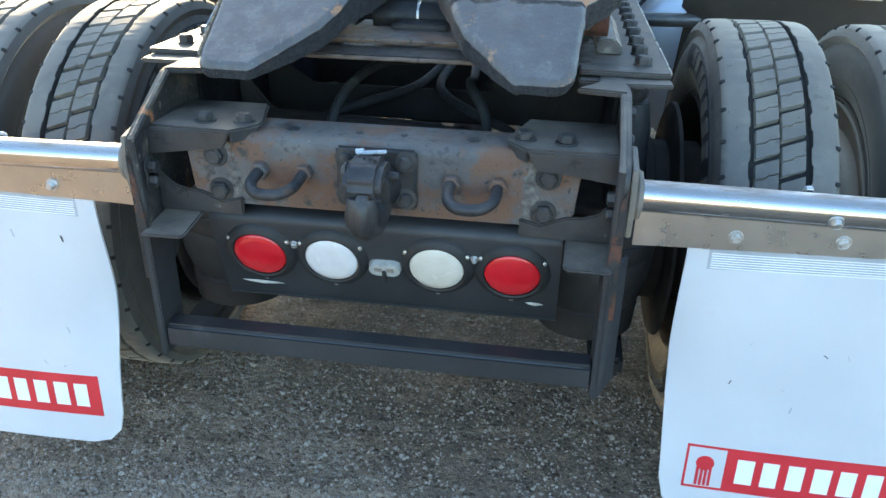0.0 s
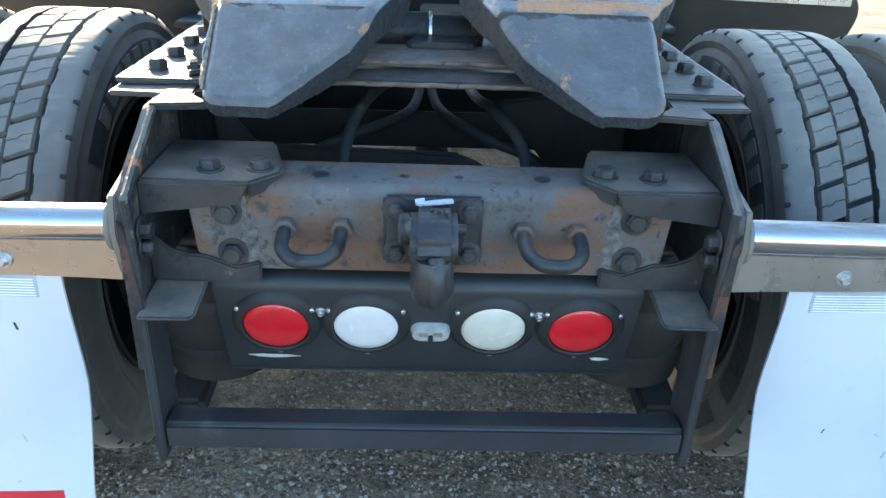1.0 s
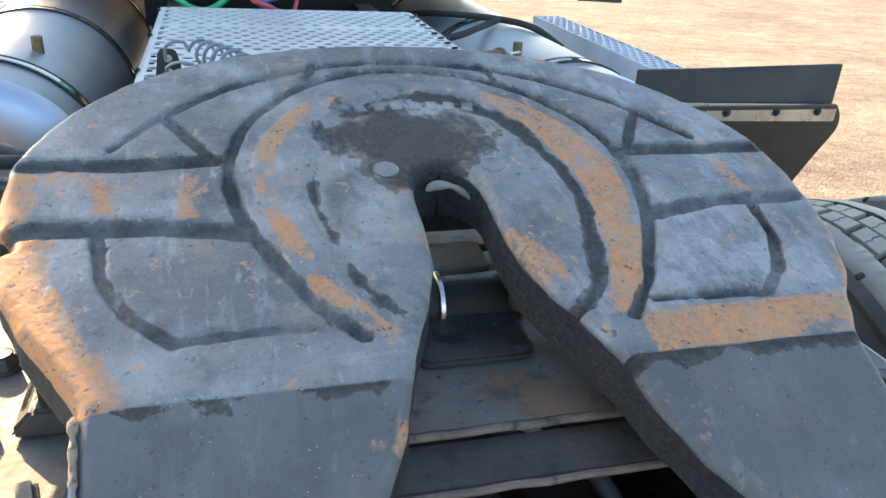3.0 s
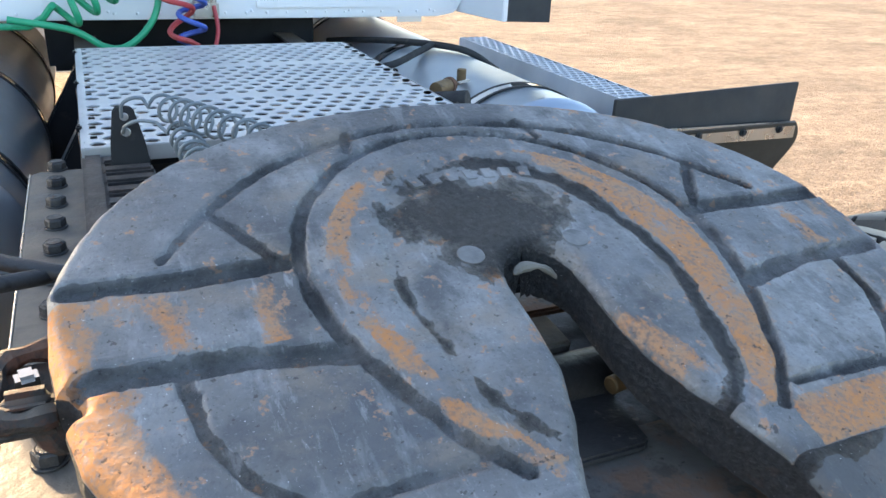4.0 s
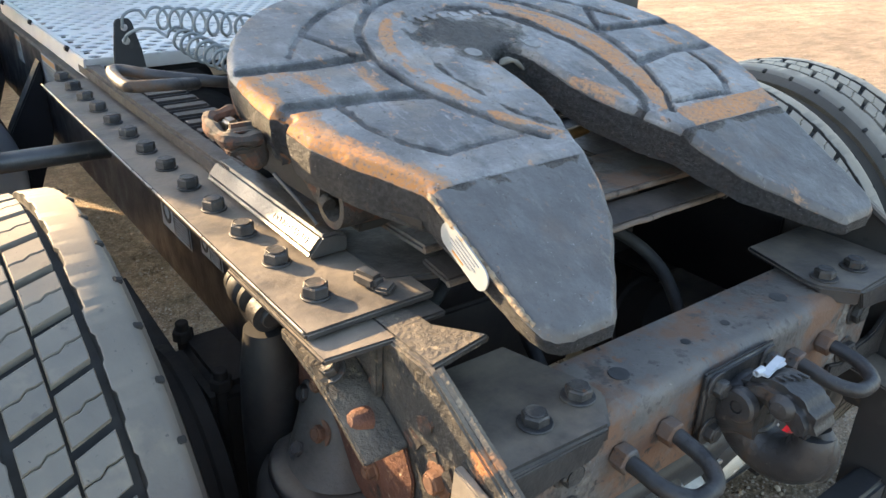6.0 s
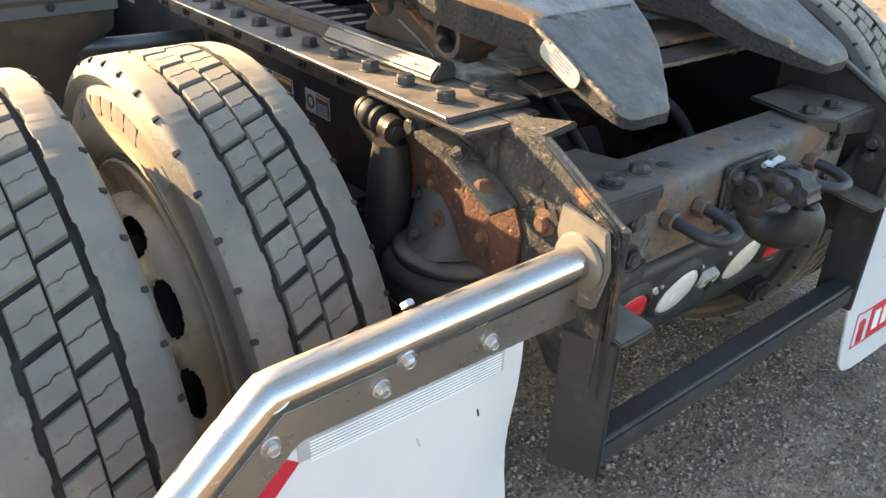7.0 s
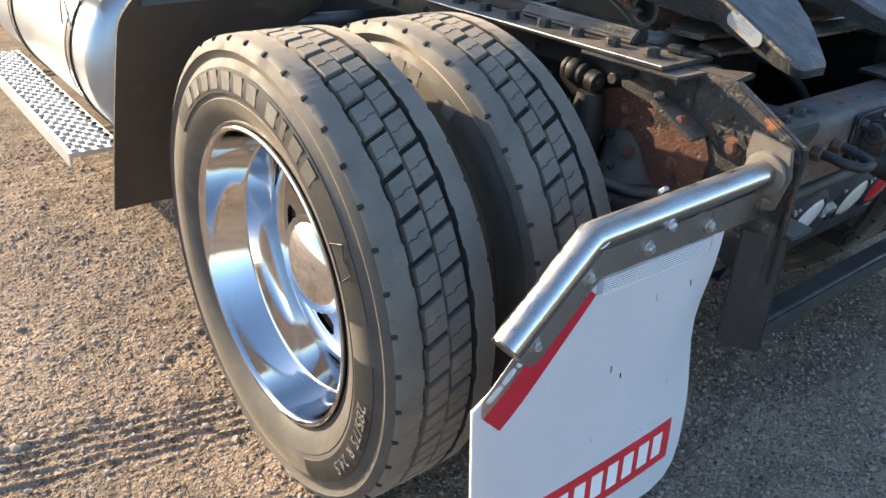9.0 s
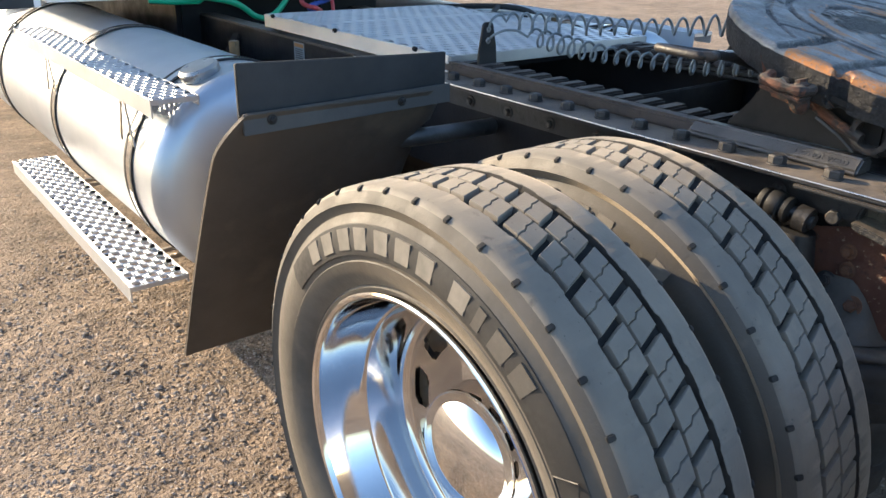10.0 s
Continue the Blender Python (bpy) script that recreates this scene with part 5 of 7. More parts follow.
        # skirts and underside
        def skirt(ids, depth, inset):
            prev = ids
            for dpt, ins in ((0.006, -0.001), (depth * 0.5, 0.0), (depth, inset)):
                cur = []
                for q in ids:
                    x, y, z = vs[q]
                    cur.append(len(vs))
                    k_ear = 1.0 if y > 0.2 else 0.30 + 0.70 * max(0.0, (y + 0.037) / 0.237) ** 0.75
                    dpt2 = dpt * k_ear
                    vs.append((x - s * ins + 0.0016 * noise.noise(Vector((x * 50, y * 50, dpt * 60))), y, z - dpt2 + 0.002 * noise.noise(Vector((x * 25, y * 25, 3)))))
                    cols.append((0.26, 1.05, 0, 0))
                for a, b in zip(range(len(ids) - 1), range(1, len(ids))):
                    fs.append((prev[a], prev[b], cur[b], cur[a]))
                prev = cur
            return prev
        outer = [base + NX] + [base + r * (NX + 1) + NX for r in range(1, rows)]
        inner = [base + r * (NX + 1) for r in range(rows) if ys[r] <= 0.4536]
        tip = [base + i for i in range(NX + 1)]
        for rim_ids, inset in ((outer, 0.008), (inner, -0.004), (tip, 0.0)):
            skirt(rim_ids, 0.055, inset)
    me = bpy.data.meshes.new("top_plate")
    me.from_pydata(vs, [], fs)
    at = me.color_attributes.new("wear", "FLOAT_COLOR", "POINT")
    at.data.foreach_set("color", [c for q in cols for c in q])
    wb = bmesh.new()
    wb.from_mesh(me)
    bmesh.ops.remove_doubles(wb, verts=wb.verts[:], dist=0.0003)
    wb.to_mesh(me)
    wb.free()
    me.materials.append(plate_material())
    me.shade_smooth()
    me.set_sharp_from_angle(angle=radians(50))
    ob = part("top_plate", me, None, parent, "worn grey steel coupling plate with grease grooves and orange rub marks")
    return ob


def plate_material():
    m = bpy.data.materials.new("worn_coupling_plate")
    m.use_nodes = True
    n, l = m.node_tree.nodes, m.node_tree.links
    bs = n["Principled BSDF"]
    at = n.new("ShaderNodeVertexColor")
    at.layer_name = "wear"
    sp = n.new("ShaderNodeSeparateColor")
    l.new(at.outputs["Color"], sp.inputs["Color"])
    rub_a, grease_a, ear, groove = sp.outputs[0], sp.outputs[1], sp.outputs[2], at.outputs["Alpha"]
    geo = n.new("ShaderNodeNewGeometry")

    def nz(s, d=8, st=(1, 1, 1), rg=0.6, turn=0.0):
        mp = n.new("ShaderNodeMapping")
        mp.inputs["Scale"].default_value = st
        mp.inputs["Rotation"].default_value = (0, 0, turn)
        l.new(geo.outputs["Position"], mp.inputs["Vector"])
        t = n.new("ShaderNodeTexNoise")
        t.inputs["Scale"].default_value, t.inputs["Detail"].default_value, t.inputs["Roughness"].default_value = s, d, rg
        l.new(mp.outputs["Vector"], t.inputs["Vector"])
        return t.outputs["Fac"]

    def calc(op, a, b):
        x = n.new("ShaderNodeMath")
        x.operation = op
        for s, v in zip(x.inputs, (a, b)):
            if isinstance(v, (int, float)):
                s.default_value = v
            else:
                l.new(v, s)
        return x.outputs[0]

    def span(sock, a, b, lo=0.0, hi=1.0):
        r = n.new("ShaderNodeMapRange")
        r.inputs["From Min"].default_value, r.inputs["From Max"].default_value = a, b
        r.inputs["To Min"].default_value, r.inputs["To Max"].default_value = lo, hi
        l.new(sock, r.inputs["Value"])
        return r.outputs["Result"]

    def mix(f, a, b):
        rgb = not isinstance(b, float)
        x = n.new("ShaderNodeMix")
        x.data_type = "RGBA" if rgb else "FLOAT"
        ia, ib, o = (6, 7, 2) if rgb else (2, 3, 0)
        l.new(f, x.inputs[0])
        for i, v in ((ia, a), (ib, b)):
            if isinstance(v, tuple):
                x.inputs[i].default_value = (*v, 1)
            elif isinstance(v, float):
                x.inputs[i].default_value = v
            else:
                l.new(v, x.inputs[i])
        return x.outputs[o]

    broad, mid_n, fine = nz(6, 9), nz(26, 9, (1, 0.7, 1)), nz(95, 8)
    brushed = nz(30, 9, (1.0, 0.10, 1), 0.65, 0.12)      # rubbing along the truck
    cross = nz(34, 9, (0.10, 1.0, 1), 0.65, -0.3)        # scuffs across
    col = mix(span(broad, 0.40, 0.60), (0.088, 0.090, 0.094), (0.232, 0.230, 0.226))
    col = mix(span(mid_n, 0.42, 0.62, 0.0, 0.5), col, (0.150, 0.140, 0.128))
    col = mix(span(nz(9, 9, (1, 1.5, 1)), 0.54, 0.66, 0.0, 0.6), col, (0.225, 0.182, 0.140))
    col = mix(span(nz(13, 10, (1, 0.8, 1), 0.66), 0.50, 0.64, 0.0, 0.8), col, (0.060, 0.060, 0.062))
    col = mix(span(brushed, 0.56, 0.70, 0.0, 0.6), col, (0.315, 0.315, 0.315))
    col = mix(span(cross, 0.60, 0.72, 0.0, 0.45), col, (0.30, 0.30, 0.30))
    col = mix(span(nz(48, 9), 0.615, 0.65, 0.0, 0.8), col, (0.36, 0.20, 0.115))
    col = mix(span(nz(62, 9, (1.0, 0.05, 1), 0.7, 0.3), 0.60, 0.68, 0.0, 0.5), col, (0.36, 0.36, 0.355))
    col = mix(span(nz(66, 9, (0.05, 1.0, 1), 0.7, 0.5), 0.62, 0.70, 0.0, 0.5), col, (0.065, 0.063, 0.062))
    col = mix(span(nz(230, 5), 0.55, 0.68, 0.0, 0.40), col, (0.066, 0.064, 0.064))
    col = mix(span(nz(290, 5), 0.60, 0.70, 0.0, 0.32), col, (0.34, 0.34, 0.335))
    rough = span(mid_n, 0.3, 0.7, 0.40, 0.66)
    # the ramps: darker, with brown stains and long scratches
    col = mix(calc("MULTIPLY", ear, span(mid_n, 0.35, 0.65, 0.72, 0.94)), col, (0.080, 0.077, 0.076))
    col = mix(calc("MULTIPLY", ear, span(nz(7, 9, (0.8, 1.0, 1)), 0.55, 0.64, 0.0, 0.45)), col, (0.150, 0.108, 0.082))
    col = mix(calc("MULTIPLY", ear, span(nz(40, 9, (1.0, 0.12, 1), 0.65, 0.5), 0.62, 0.68, 0.0, 0.3)), col, (0.22, 0.21, 0.195))
    # orange rub marks, broken up at three scales
    breakup = calc("ADD", calc("MULTIPLY", nz(16, 9, (1, 0.8, 1)), 0.55), calc("ADD", calc("MULTIPLY", brushed, 0.30), calc("MULTIPLY", nz(85, 9, (1, 0.5, 1), 0.7), 0.55)))
    rub = span(calc("ADD", calc("MULTIPLY", rub_a, 0.50), breakup), 0.965, 1.055)
    orange = mix(span(nz(38, 9), 0.36, 0.64), (0.345, 0.215, 0.130), (0.430, 0.190, 0.072))
    orange = mix(span(rub_a, 0.85, 1.35), orange, (0.46, 0.200, 0.066))
    col = mix(calc("MULTIPLY", rub, span(nz(180, 6), 0.36, 0.56, 0.35, 1.0)), col, orange)
    rough = mix(rub, rough, 0.82)
    pits = calc("MAXIMUM", span(nz(150, 5), 0.640, 0.68), span(nz(85, 4), 0.672, 0.69))
    col = mix(calc("MULTIPLY", pits, 0.75), col, (0.05, 0.044, 0.040))
    # grease on the crown and along the crescents; grooves darkened too, painting in their shade
    wrinkle = nz(120, 8, (1, 0.55, 1), 0.7, 0.4)
    grease = span(calc("ADD", calc("MULTIPLY", grease_a, 0.42), calc("ADD", calc("MULTIPLY", nz(22, 9), 0.55), calc("MULTIPLY", wrinkle, 0.22))), 0.60, 0.70)
    groove_shade = calc("MULTIPLY", span(calc("ADD", groove, calc("MULTIPLY", nz(75, 9, (1, 1, 1), 0.7), 0.9)), 0.62, 1.02), span(nz(11, 9, (1, 1, 1), 0.66), 0.40, 0.66, 0.05, 0.72))
    dark = calc("MAXIMUM", calc("MULTIPLY", grease, 0.90), groove_shade)
    col = mix(dark, col, mix(span(nz(170, 6), 0.42, 0.66), (0.016, 0.017, 0.019), (0.050, 0.050, 0.052)))
    rough = mix(dark, rough, 0.62)
    col = mix(span(nz(330, 3), 0.705, 0.735, 0.0, 0.8), col, (0.55, 0.55, 0.54))
    l.new(col, bs.inputs["Base Color"])
    l.new(rough, bs.inputs["Roughness"])
    bs.inputs["Metallic"].default_value = 0.12
    grain = n.new("ShaderNodeBump")
    grain.inputs["Strength"].default_value, grain.inputs["Distance"].default_value = 0.6, 0.003
    l.new(calc("SUBTRACT", calc("ADD", fine, calc("MULTIPLY", brushed, 0.5)), calc("MULTIPLY", pits, 0.9)), grain.inputs["Height"])
    wr = n.new("ShaderNodeBump")
    wr.inputs["Strength"].default_value, wr.inputs["Distance"].default_value = 1.0, 0.028
    l.new(calc("MULTIPLY", dark, wrinkle), wr.inputs["Height"])
    l.new(grain.outputs["Normal"], wr.inputs["Normal"])
    l.new(wr.outputs["Normal"], bs.inputs["Normal"])
    return m


fifth = thing("fifth_wheel", (0, 0.40, 0.99), "worn steel fifth wheel coupling, tilted back, with rusty orange edges", "fifth wheel")
plate = make_plate(fifth)
tilt = math.atan(0.2547)
for x, y in ((-0.063, 0.447), (0.063, 0.450)):
    c = Vector((x, y, fw_z(y)))
    nrm = Vector((0, -math.sin(tilt), math.cos(tilt)))
    part("insert", Shape().cyl(c - nrm * 0.003, c + nrm * 0.0012, 0.0145, 24, None, 0.0005), material("bare_steel_plug", (0.09, 0.09, 0.09), (0.22, 0.215, 0.205), 30, (0.4, 0.6), 0.3, 0.3, 120), plate, "bare steel plug")
for k in range(7):
    # the maker's cast name on the crown, as plain raised bars
    bx = -0.071 + 0.0232 * k
    mark = Shape().box((0, 0, 0), (0.015, 0.021, 0.004), Matrix.Translation((bx, 0.583 - 0.9 * bx * bx, fw_z(0.583 - 0.9 * bx * bx) - 0.0011)) @ rot("X", math.degrees(tilt)) @ rot("Z", -bx * 220), 0.0012)
    part("cast_bar", mark, plate.data.materials[0], plate)
part("underside", Shape().prism([(0.352, 0.17), (0.42, 0.30), (0.435, 0.42), (0.41, 0.55), (0.33, 0.645), (0.2, 0.712), (0.06, 0.742), (-0.06, 0.742), (-0.2, 0.712), (-0.33, 0.645), (-0.41, 0.55), (-0.435, 0.42), (-0.42, 0.30), (-0.352, 0.17), (-0.12, 0.17), (-0.055, 0.30), (-0.05, 0.42), (0.0, 0.47), (0.05, 0.42), (0.055, 0.30), (0.12, 0.17)], "z", 0.0, 0.001, 0), mat_under, fifth)
for v in fifth.children[-1].data.vertices:
    v.co.z = fw_z(v.co.y) - 0.046 - v.co.z * 10
for s in (-1, 1):
    arm = Shape().prism([(0.285, 0.995), (0.60, 0.995), (0.56, 1.04), (0.50, 1.135), (0.36, 1.10), (0.30, 1.075), (0.288, 1.06)], "x", s * 0.315, s * 0.372, 0.006)
    part("pivot_bracket", arm, mat_under, fifth)
    part("pivot_tube", Shape().lathe([(0.036, 0), (0.036, 0.09), (0.026, 0.09), (0.026, 0)], 28, Matrix.Translation((s * 0.312, 0.300, 1.042)) @ rot("Y", 90 * s), True), mat_rusty, fifth)
    part("pivot_arm", Shape().tube(spline([(s * 0.395, 0.315, 1.030), (s * 0.392, 0.36, 1.045), (s * 0.390, 0.42, 1.075)], 5), 0.010, 10), mat_rusty, fifth)
    part("side_lug", Shape().prism([(0.36, 1.075), (0.50, 1.11), (0.52, 1.16), (0.40, 1.135)], "x", s * 0.415, s * 0.438, 0.006), mat_rusty, fifth)
# cast clamp on the plate's edge: a cup with a rolled lip and a square-headed bolt in it
cup = Shape().box((-0.468, 0.434, 1.101), (0.046, 0.082, 0.010), rot("X", 10), 0.003)
cup.tube(spline([(-0.446, 0.396, 1.108), (-0.470, 0.393, 1.109), (-0.488, 0.403, 1.110), (-0.492, 0.434, 1.114), (-0.488, 0.462, 1.118), (-0.474, 0.474, 1.120), (-0.448, 0.477, 1.122)], 5), [0.0095 + 0.002 * math.sin(0.9 * q) for q in range(31)], 8)
part("edge_clamp", cup, mat_rusty, fifth, "rusty cast clamp on the plate's edge")
part("clamp_roll", Shape().box((-0.466, 0.408, 1.117), (0.046, 0.026, 0.020), rot("X", -8), 0.009, 3), mat_rusty, fifth, "rolled lip of the clamp")
part("clamp_bolt", Shape().box((-0.467, 0.441, 1.116), (0.018, 0.018, 0.018), rot("Z", 12) @ rot("X", 12), 0.004, 2), mat_bracket, fifth, "bright worn bolt head")
part("clamp_body", Shape().tube(spline([(-0.458, 0.418, 1.104), (-0.454, 0.415, 1.092), (-0.448, 0.412, 1.078), (-0.442, 0.408, 1.064)], 5), [0.025, 0.024, 0.022, 0.020, 0.019, 0.018, 0.018, 0.018, 0.018, 0.018, 0.018, 0.017, 0.016, 0.014, 0.012, 0.008], 9), mat_rusty, fifth, "greasy casting under the clamp", 30)
part("clamp_arm", Shape().prism([(0.400, 1.070), (0.475, 1.085), (0.470, 1.112), (0.400, 1.110)], "x", -0.452, -0.432, 0.005), mat_rusty, fifth)
part("side_strut", Shape().tube([(-0.436, 0.385, 1.060), (-0.424, 0.345, 1.034), (-0.412, 0.318, 1.008)], 0.0025, 8), mat_guide, fifth, "thin bent rod")

# crusted dirt along the near ramp's outer edge
rnd = random.Random(17)
crust = [(-lerp_table(FW_OUT, y) - 0.0004, y, fw_z(y) - 0.0045 + rnd.uniform(-0.0006, 0.0006)) for y in [-0.012 + 0.0045 * k for k in range(39)]]
part("edge_crust", Shape().tube(crust, [0.0030 + rnd.uniform(-0.0010, 0.0014) for k in range(39)], 8), mat_crustbead, fifth, "tan dirt crusted along the ramp's edge", 60)
# throat: lock jaw and yoke
part("lock_bar", Shape().box((0.020, 0.466, 1.040), (0.095, 0.058, 0.020), rot("X", 6), 0.004), mat_flange, fifth, "bare steel lock bar")
part("yoke", Shape().lathe([(0.040, 0), (0.046, 0.004), (0.046, 0.096), (0.042, 0.10), (0.042, 0.20), (0.038, 0.205)], 32, Matrix.Translation((-0.11, 0.412, 1.012)) @ rot("Y", 90) @ Matrix.Diagonal((0.78, 0.78, 1, 1))), mat_cast, fifth)
part("yoke_ring", Shape().lathe([(0.0462, 0), (0.0490, 0.001), (0.0490, 0.006), (0.0462, 0.007)], 32, Matrix.Translation((-0.010, 0.412, 1.012)) @ rot("Y", 90) @ Matrix.Diagonal((0.78, 0.78, 1, 1)), True), mat_bracket, fifth, "worn bright ring")
part("lock_pin", Shape().cyl((0.072, 0.368, 1.030), (0.138, 0.381, 1.030), 0.010), mat_brass, fifth, "brass-coloured lock pin")
part("rag", Shape().tube(spline([(-0.020, 0.432, 1.146), (-0.009, 0.436, 1.150), (0.010, 0.436, 1.149), (0.026, 0.436, 1.140), (0.038, 0.432, 1.128)], 5), [0.0015, 0.003, 0.004, 0.005, 0.005, 0.006, 0.006, 0.006, 0.005, 0.004, 0.003, 0.003, 0.004, 0.004, 0.004, 0.004, 0.003, 0.003, 0.002, 0.0015, 0.001], 8), mat_letter, fifth, "scrap of pale grease")
lab = Shape()
lp = [(0.016 * math.cos(radians(a)) + (0.030 if -90 <= a <= 90 else -0.030), 0.016 * math.sin(radians(a))) for a in range(-90, 271, 15)]
lm = Matrix.Translation((-0.3492, 0.0917, 1.0372)) @ Matrix(((0, 0, -1), (0.885, 0.466, 0), (0.466, -0.885, 0))).to_4x4() @ rot("X", 0)
b = bmesh.new()
b.faces.new([b.verts.new((x, y, 0)) for x, y in lp])
g = bmesh.ops.extrude_face_region(b, geom=b.faces[:])
for v in [q for q in g["geom"] if isinstance(q, bmesh.types.BMVert)]:
    v.co.z += 0.002
lab.bm(b, lm)
lobj = part("rating_label", lab, mat_sticker, fifth, "pale oval maker's label on the ramp's edge")
for i, w in enumerate((0.022, 0.042, 0.050, 0.040, 0.046)):
    part("print_line", Shape().box((0, 0, 0), (w, 0.0020, 0.001), lm @ Matrix.Translation((0.006 - 0.002 * i, 0.010 - 0.005 * i, 0.0024)), 0), mat_orange if i == 0 else mat_print, lobj)

# ---- slide under the fifth wheel ----
slide = thing("fifth_wheel_slide", (0, 0.6, 0.975), "black steel fifth wheel slide with toothed rails", "slide")
for s in (-1, 1):
    part("guide_bar", Shape().prism([(s * 0.438, 0.972), (s * 0.438, 0.981), (s * 0.419, 1.002), (s * 0.394, 1.002), (s * 0.382, 0.995), (s * 0.382, 0.972)], "y", 0.292, 0.64, 0.004), mat_guide, slide, "bare-worn steel guide bar")
    # toothed rail: a bar with open slots
    for k in range(14):
        y = 0.632 + 0.06 * k
        part("tooth", Shape().box((s * 0.345, y, 0.992), (0.090, 0.034, 0.018), None, 0.005), mat_rail, slide)
    part("rail_outer", Shape().box((s * 0.405, 1.05, 0.986), (0.040, 0.92, 0.030), None, 0.006), mat_rail, slide)
part("saddle_plate", Shape().prism([(-0.20, 0.30), (0.20, 0.30), (0.20, 0.66), (-0.20, 0.66)], "z", 0.948, 0.958, 0.003), mat_cast, slide)
part("cross_plate", Shape().box((0, 0.265, 0.995), (0.66, 0.140, 0.012), None, 0.004), mat_beam, slide)
part("cross_plate", Shape().box((0, 0.62, 0.99), (0.66, 0.06, 0.012), None, 0.004), mat_beam, slide)
part("cross_lip", Shape().box((0, 0.174, 0.976), (0.66, 0.056, 0.010), rot("X", 8), 0.003), mat_rail, slide)
for y, z in ((0.196, 0.9965), (0.1465, 0.971)):
    part("worn_edge", Shape().tube([(-0.33 + 0.033 * k, y + 0.0008 * math.sin(k * 2.1), z + 0.0006 * math.sin(k * 3.3)) for k in range(21)], 0.0042, 8), mat_wornedge, slide, "tan worn edge of the cross plate")
part("stop_plate", Shape().prism([(-0.052, 0.300), (-0.044, 0.293), (0.066, 0.293), (0.074, 0.300), (0.086, 0.385), (-0.030, 0.388)], "z", 1.0015, 1.012, 0.003), mat_cast, slide, "dark loose stop plate")
part("side_plate", Shape().prism([(-0.385, 0.20), (-0.385, 0.60), (-0.20, 0.60), (-0.17, 0.30), (-0.21, 0.14)], "z", 0.962, 0.972, 0.003), mat_cast, slide)
part("side_plate", Shape().prism([(0.385, 0.20), (0.385, 0.60), (0.20, 0.60), (0.17, 0.30), (0.21, 0.14)], "z", 0.962, 0.972, 0.003), mat_cast, slide)
cu = bpy.data.curves.new("glyph", "FONT")
cu.body, cu.size, cu.extrude = "DO NOT WELD", 0.014, 0.0008
tmp = bpy.data.objects.new("glyph", cu)
me = bpy.data.meshes.new_from_object(tmp)
word = Shape().add([v.co for v in me.vertices], [tuple(p.vertices) for p in me.polygons], Matrix.Translation((-0.4325, 0.412, 0.9872)) @ Matrix(((0, 0.65, -0.76), (-1, 0, 0), (0, 0.76, 0.65))).to_4x4())
part("cast_mark", word, mat_guide, slide, "cast warning words on the guide bar")
bpy.data.objects.remove(tmp)

# ---- mud flaps and their hangers ----
def flap_hanger(s):
    t = thing("flap_hanger", (s * 0.46, -0.09, 0.80), "brushed stainless mud flap hanger tube with a bent end", "mud flap hanger", "mud flap hangers")
    r = 0.0275
    e = Vector((s * 0.940, -0.080, 0.807))
    f = Vector((s * 0.466, -0.080, 0.812))
    g = Vector((s * 1.108, -0.086, 0.672))
    da, db = (e - f).normalized(), (g - e).normalized()
    part("tube", Shape().tube([f, f + (e - f) * 0.5, e - da * 0.035, e - da * 0.014, e, e + db * 0.014, e + db * 0.035, g], r, 36), mat_brushed, t, smooth=60)
    n = 36
    part("weld_seam", Shape().tube([e + (Vector((0, 1, 0)) * math.cos(a) + (da - db).normalized().cross(Vector((0, 1, 0))).normalized() * math.sin(a) * 1.0) * (r + 0.0004) for a in [k * math.pi / 16 for k in range(33)]], 0.0016, 6), mat_bracket, t)
    part("end_cap", Shape().cyl(g, g + db * 0.003, r * 0.97, 36), mat_bracket, t)
    part("top_bolt", bolt((s * 0.74, -0.060, 0.829), (0, 0.8, 0.7), 0.010, 0.007, 0), mat_zinc, t)
    brk = Shape().prism([(s * 0.462, 0.800), (s * 0.462, 0.722), (s * 0.51, 0.724), (s * 0.908, 0.733), (s * 0.922, 0.725), (s * 1.040, 0.618), (s * 1.055, 0.618), (s * 1.085, 0.640), (s * 1.098, 0.668), (s * 0.945, 0.792)], "y", -0.090, -0.086, 0.001)
    b = part("bracket_plate", brk, mat_bracket, t, "dull stainless bracket plate")
    for x, z in ((0.631, 0.752), (0.803, 0.757), (0.948, 0.747), (1.052, 0.660)):
        part("bolt", bolt((s * x, -0.090, z), (0, -1, 0), 0.0085, 0.008, 1.5), mat_zinc, b)
    part("tube_bolt", bolt((s * 0.778, -0.080 - r * 0.9, 0.809 - r * 0.35), (0, -1, -0.3), 0.009, 0.009, 1.4), mat_zinc, t)
    part("collar", Shape().lathe([(r, 0), (0.041, 0), (0.043, 0.004), (0.041, 0.010), (r + 0.002, 0.013)], 36, Matrix.Translation((s * 0.456, -0.080, 0.812)) @ rot("Y", 90 * s)), mat_flange, t)
    part("mount_flange", Shape().prism([(-0.035, 0.885), (-0.118, 0.868), (-0.128, 0.815), (-0.112, 0.745), (-0.085, 0.738), (-0.045, 0.78), (-0.03, 0.84)], "x", s * 0.4445, s * 0.4555, 0.002), mat_flange, t)
    return t


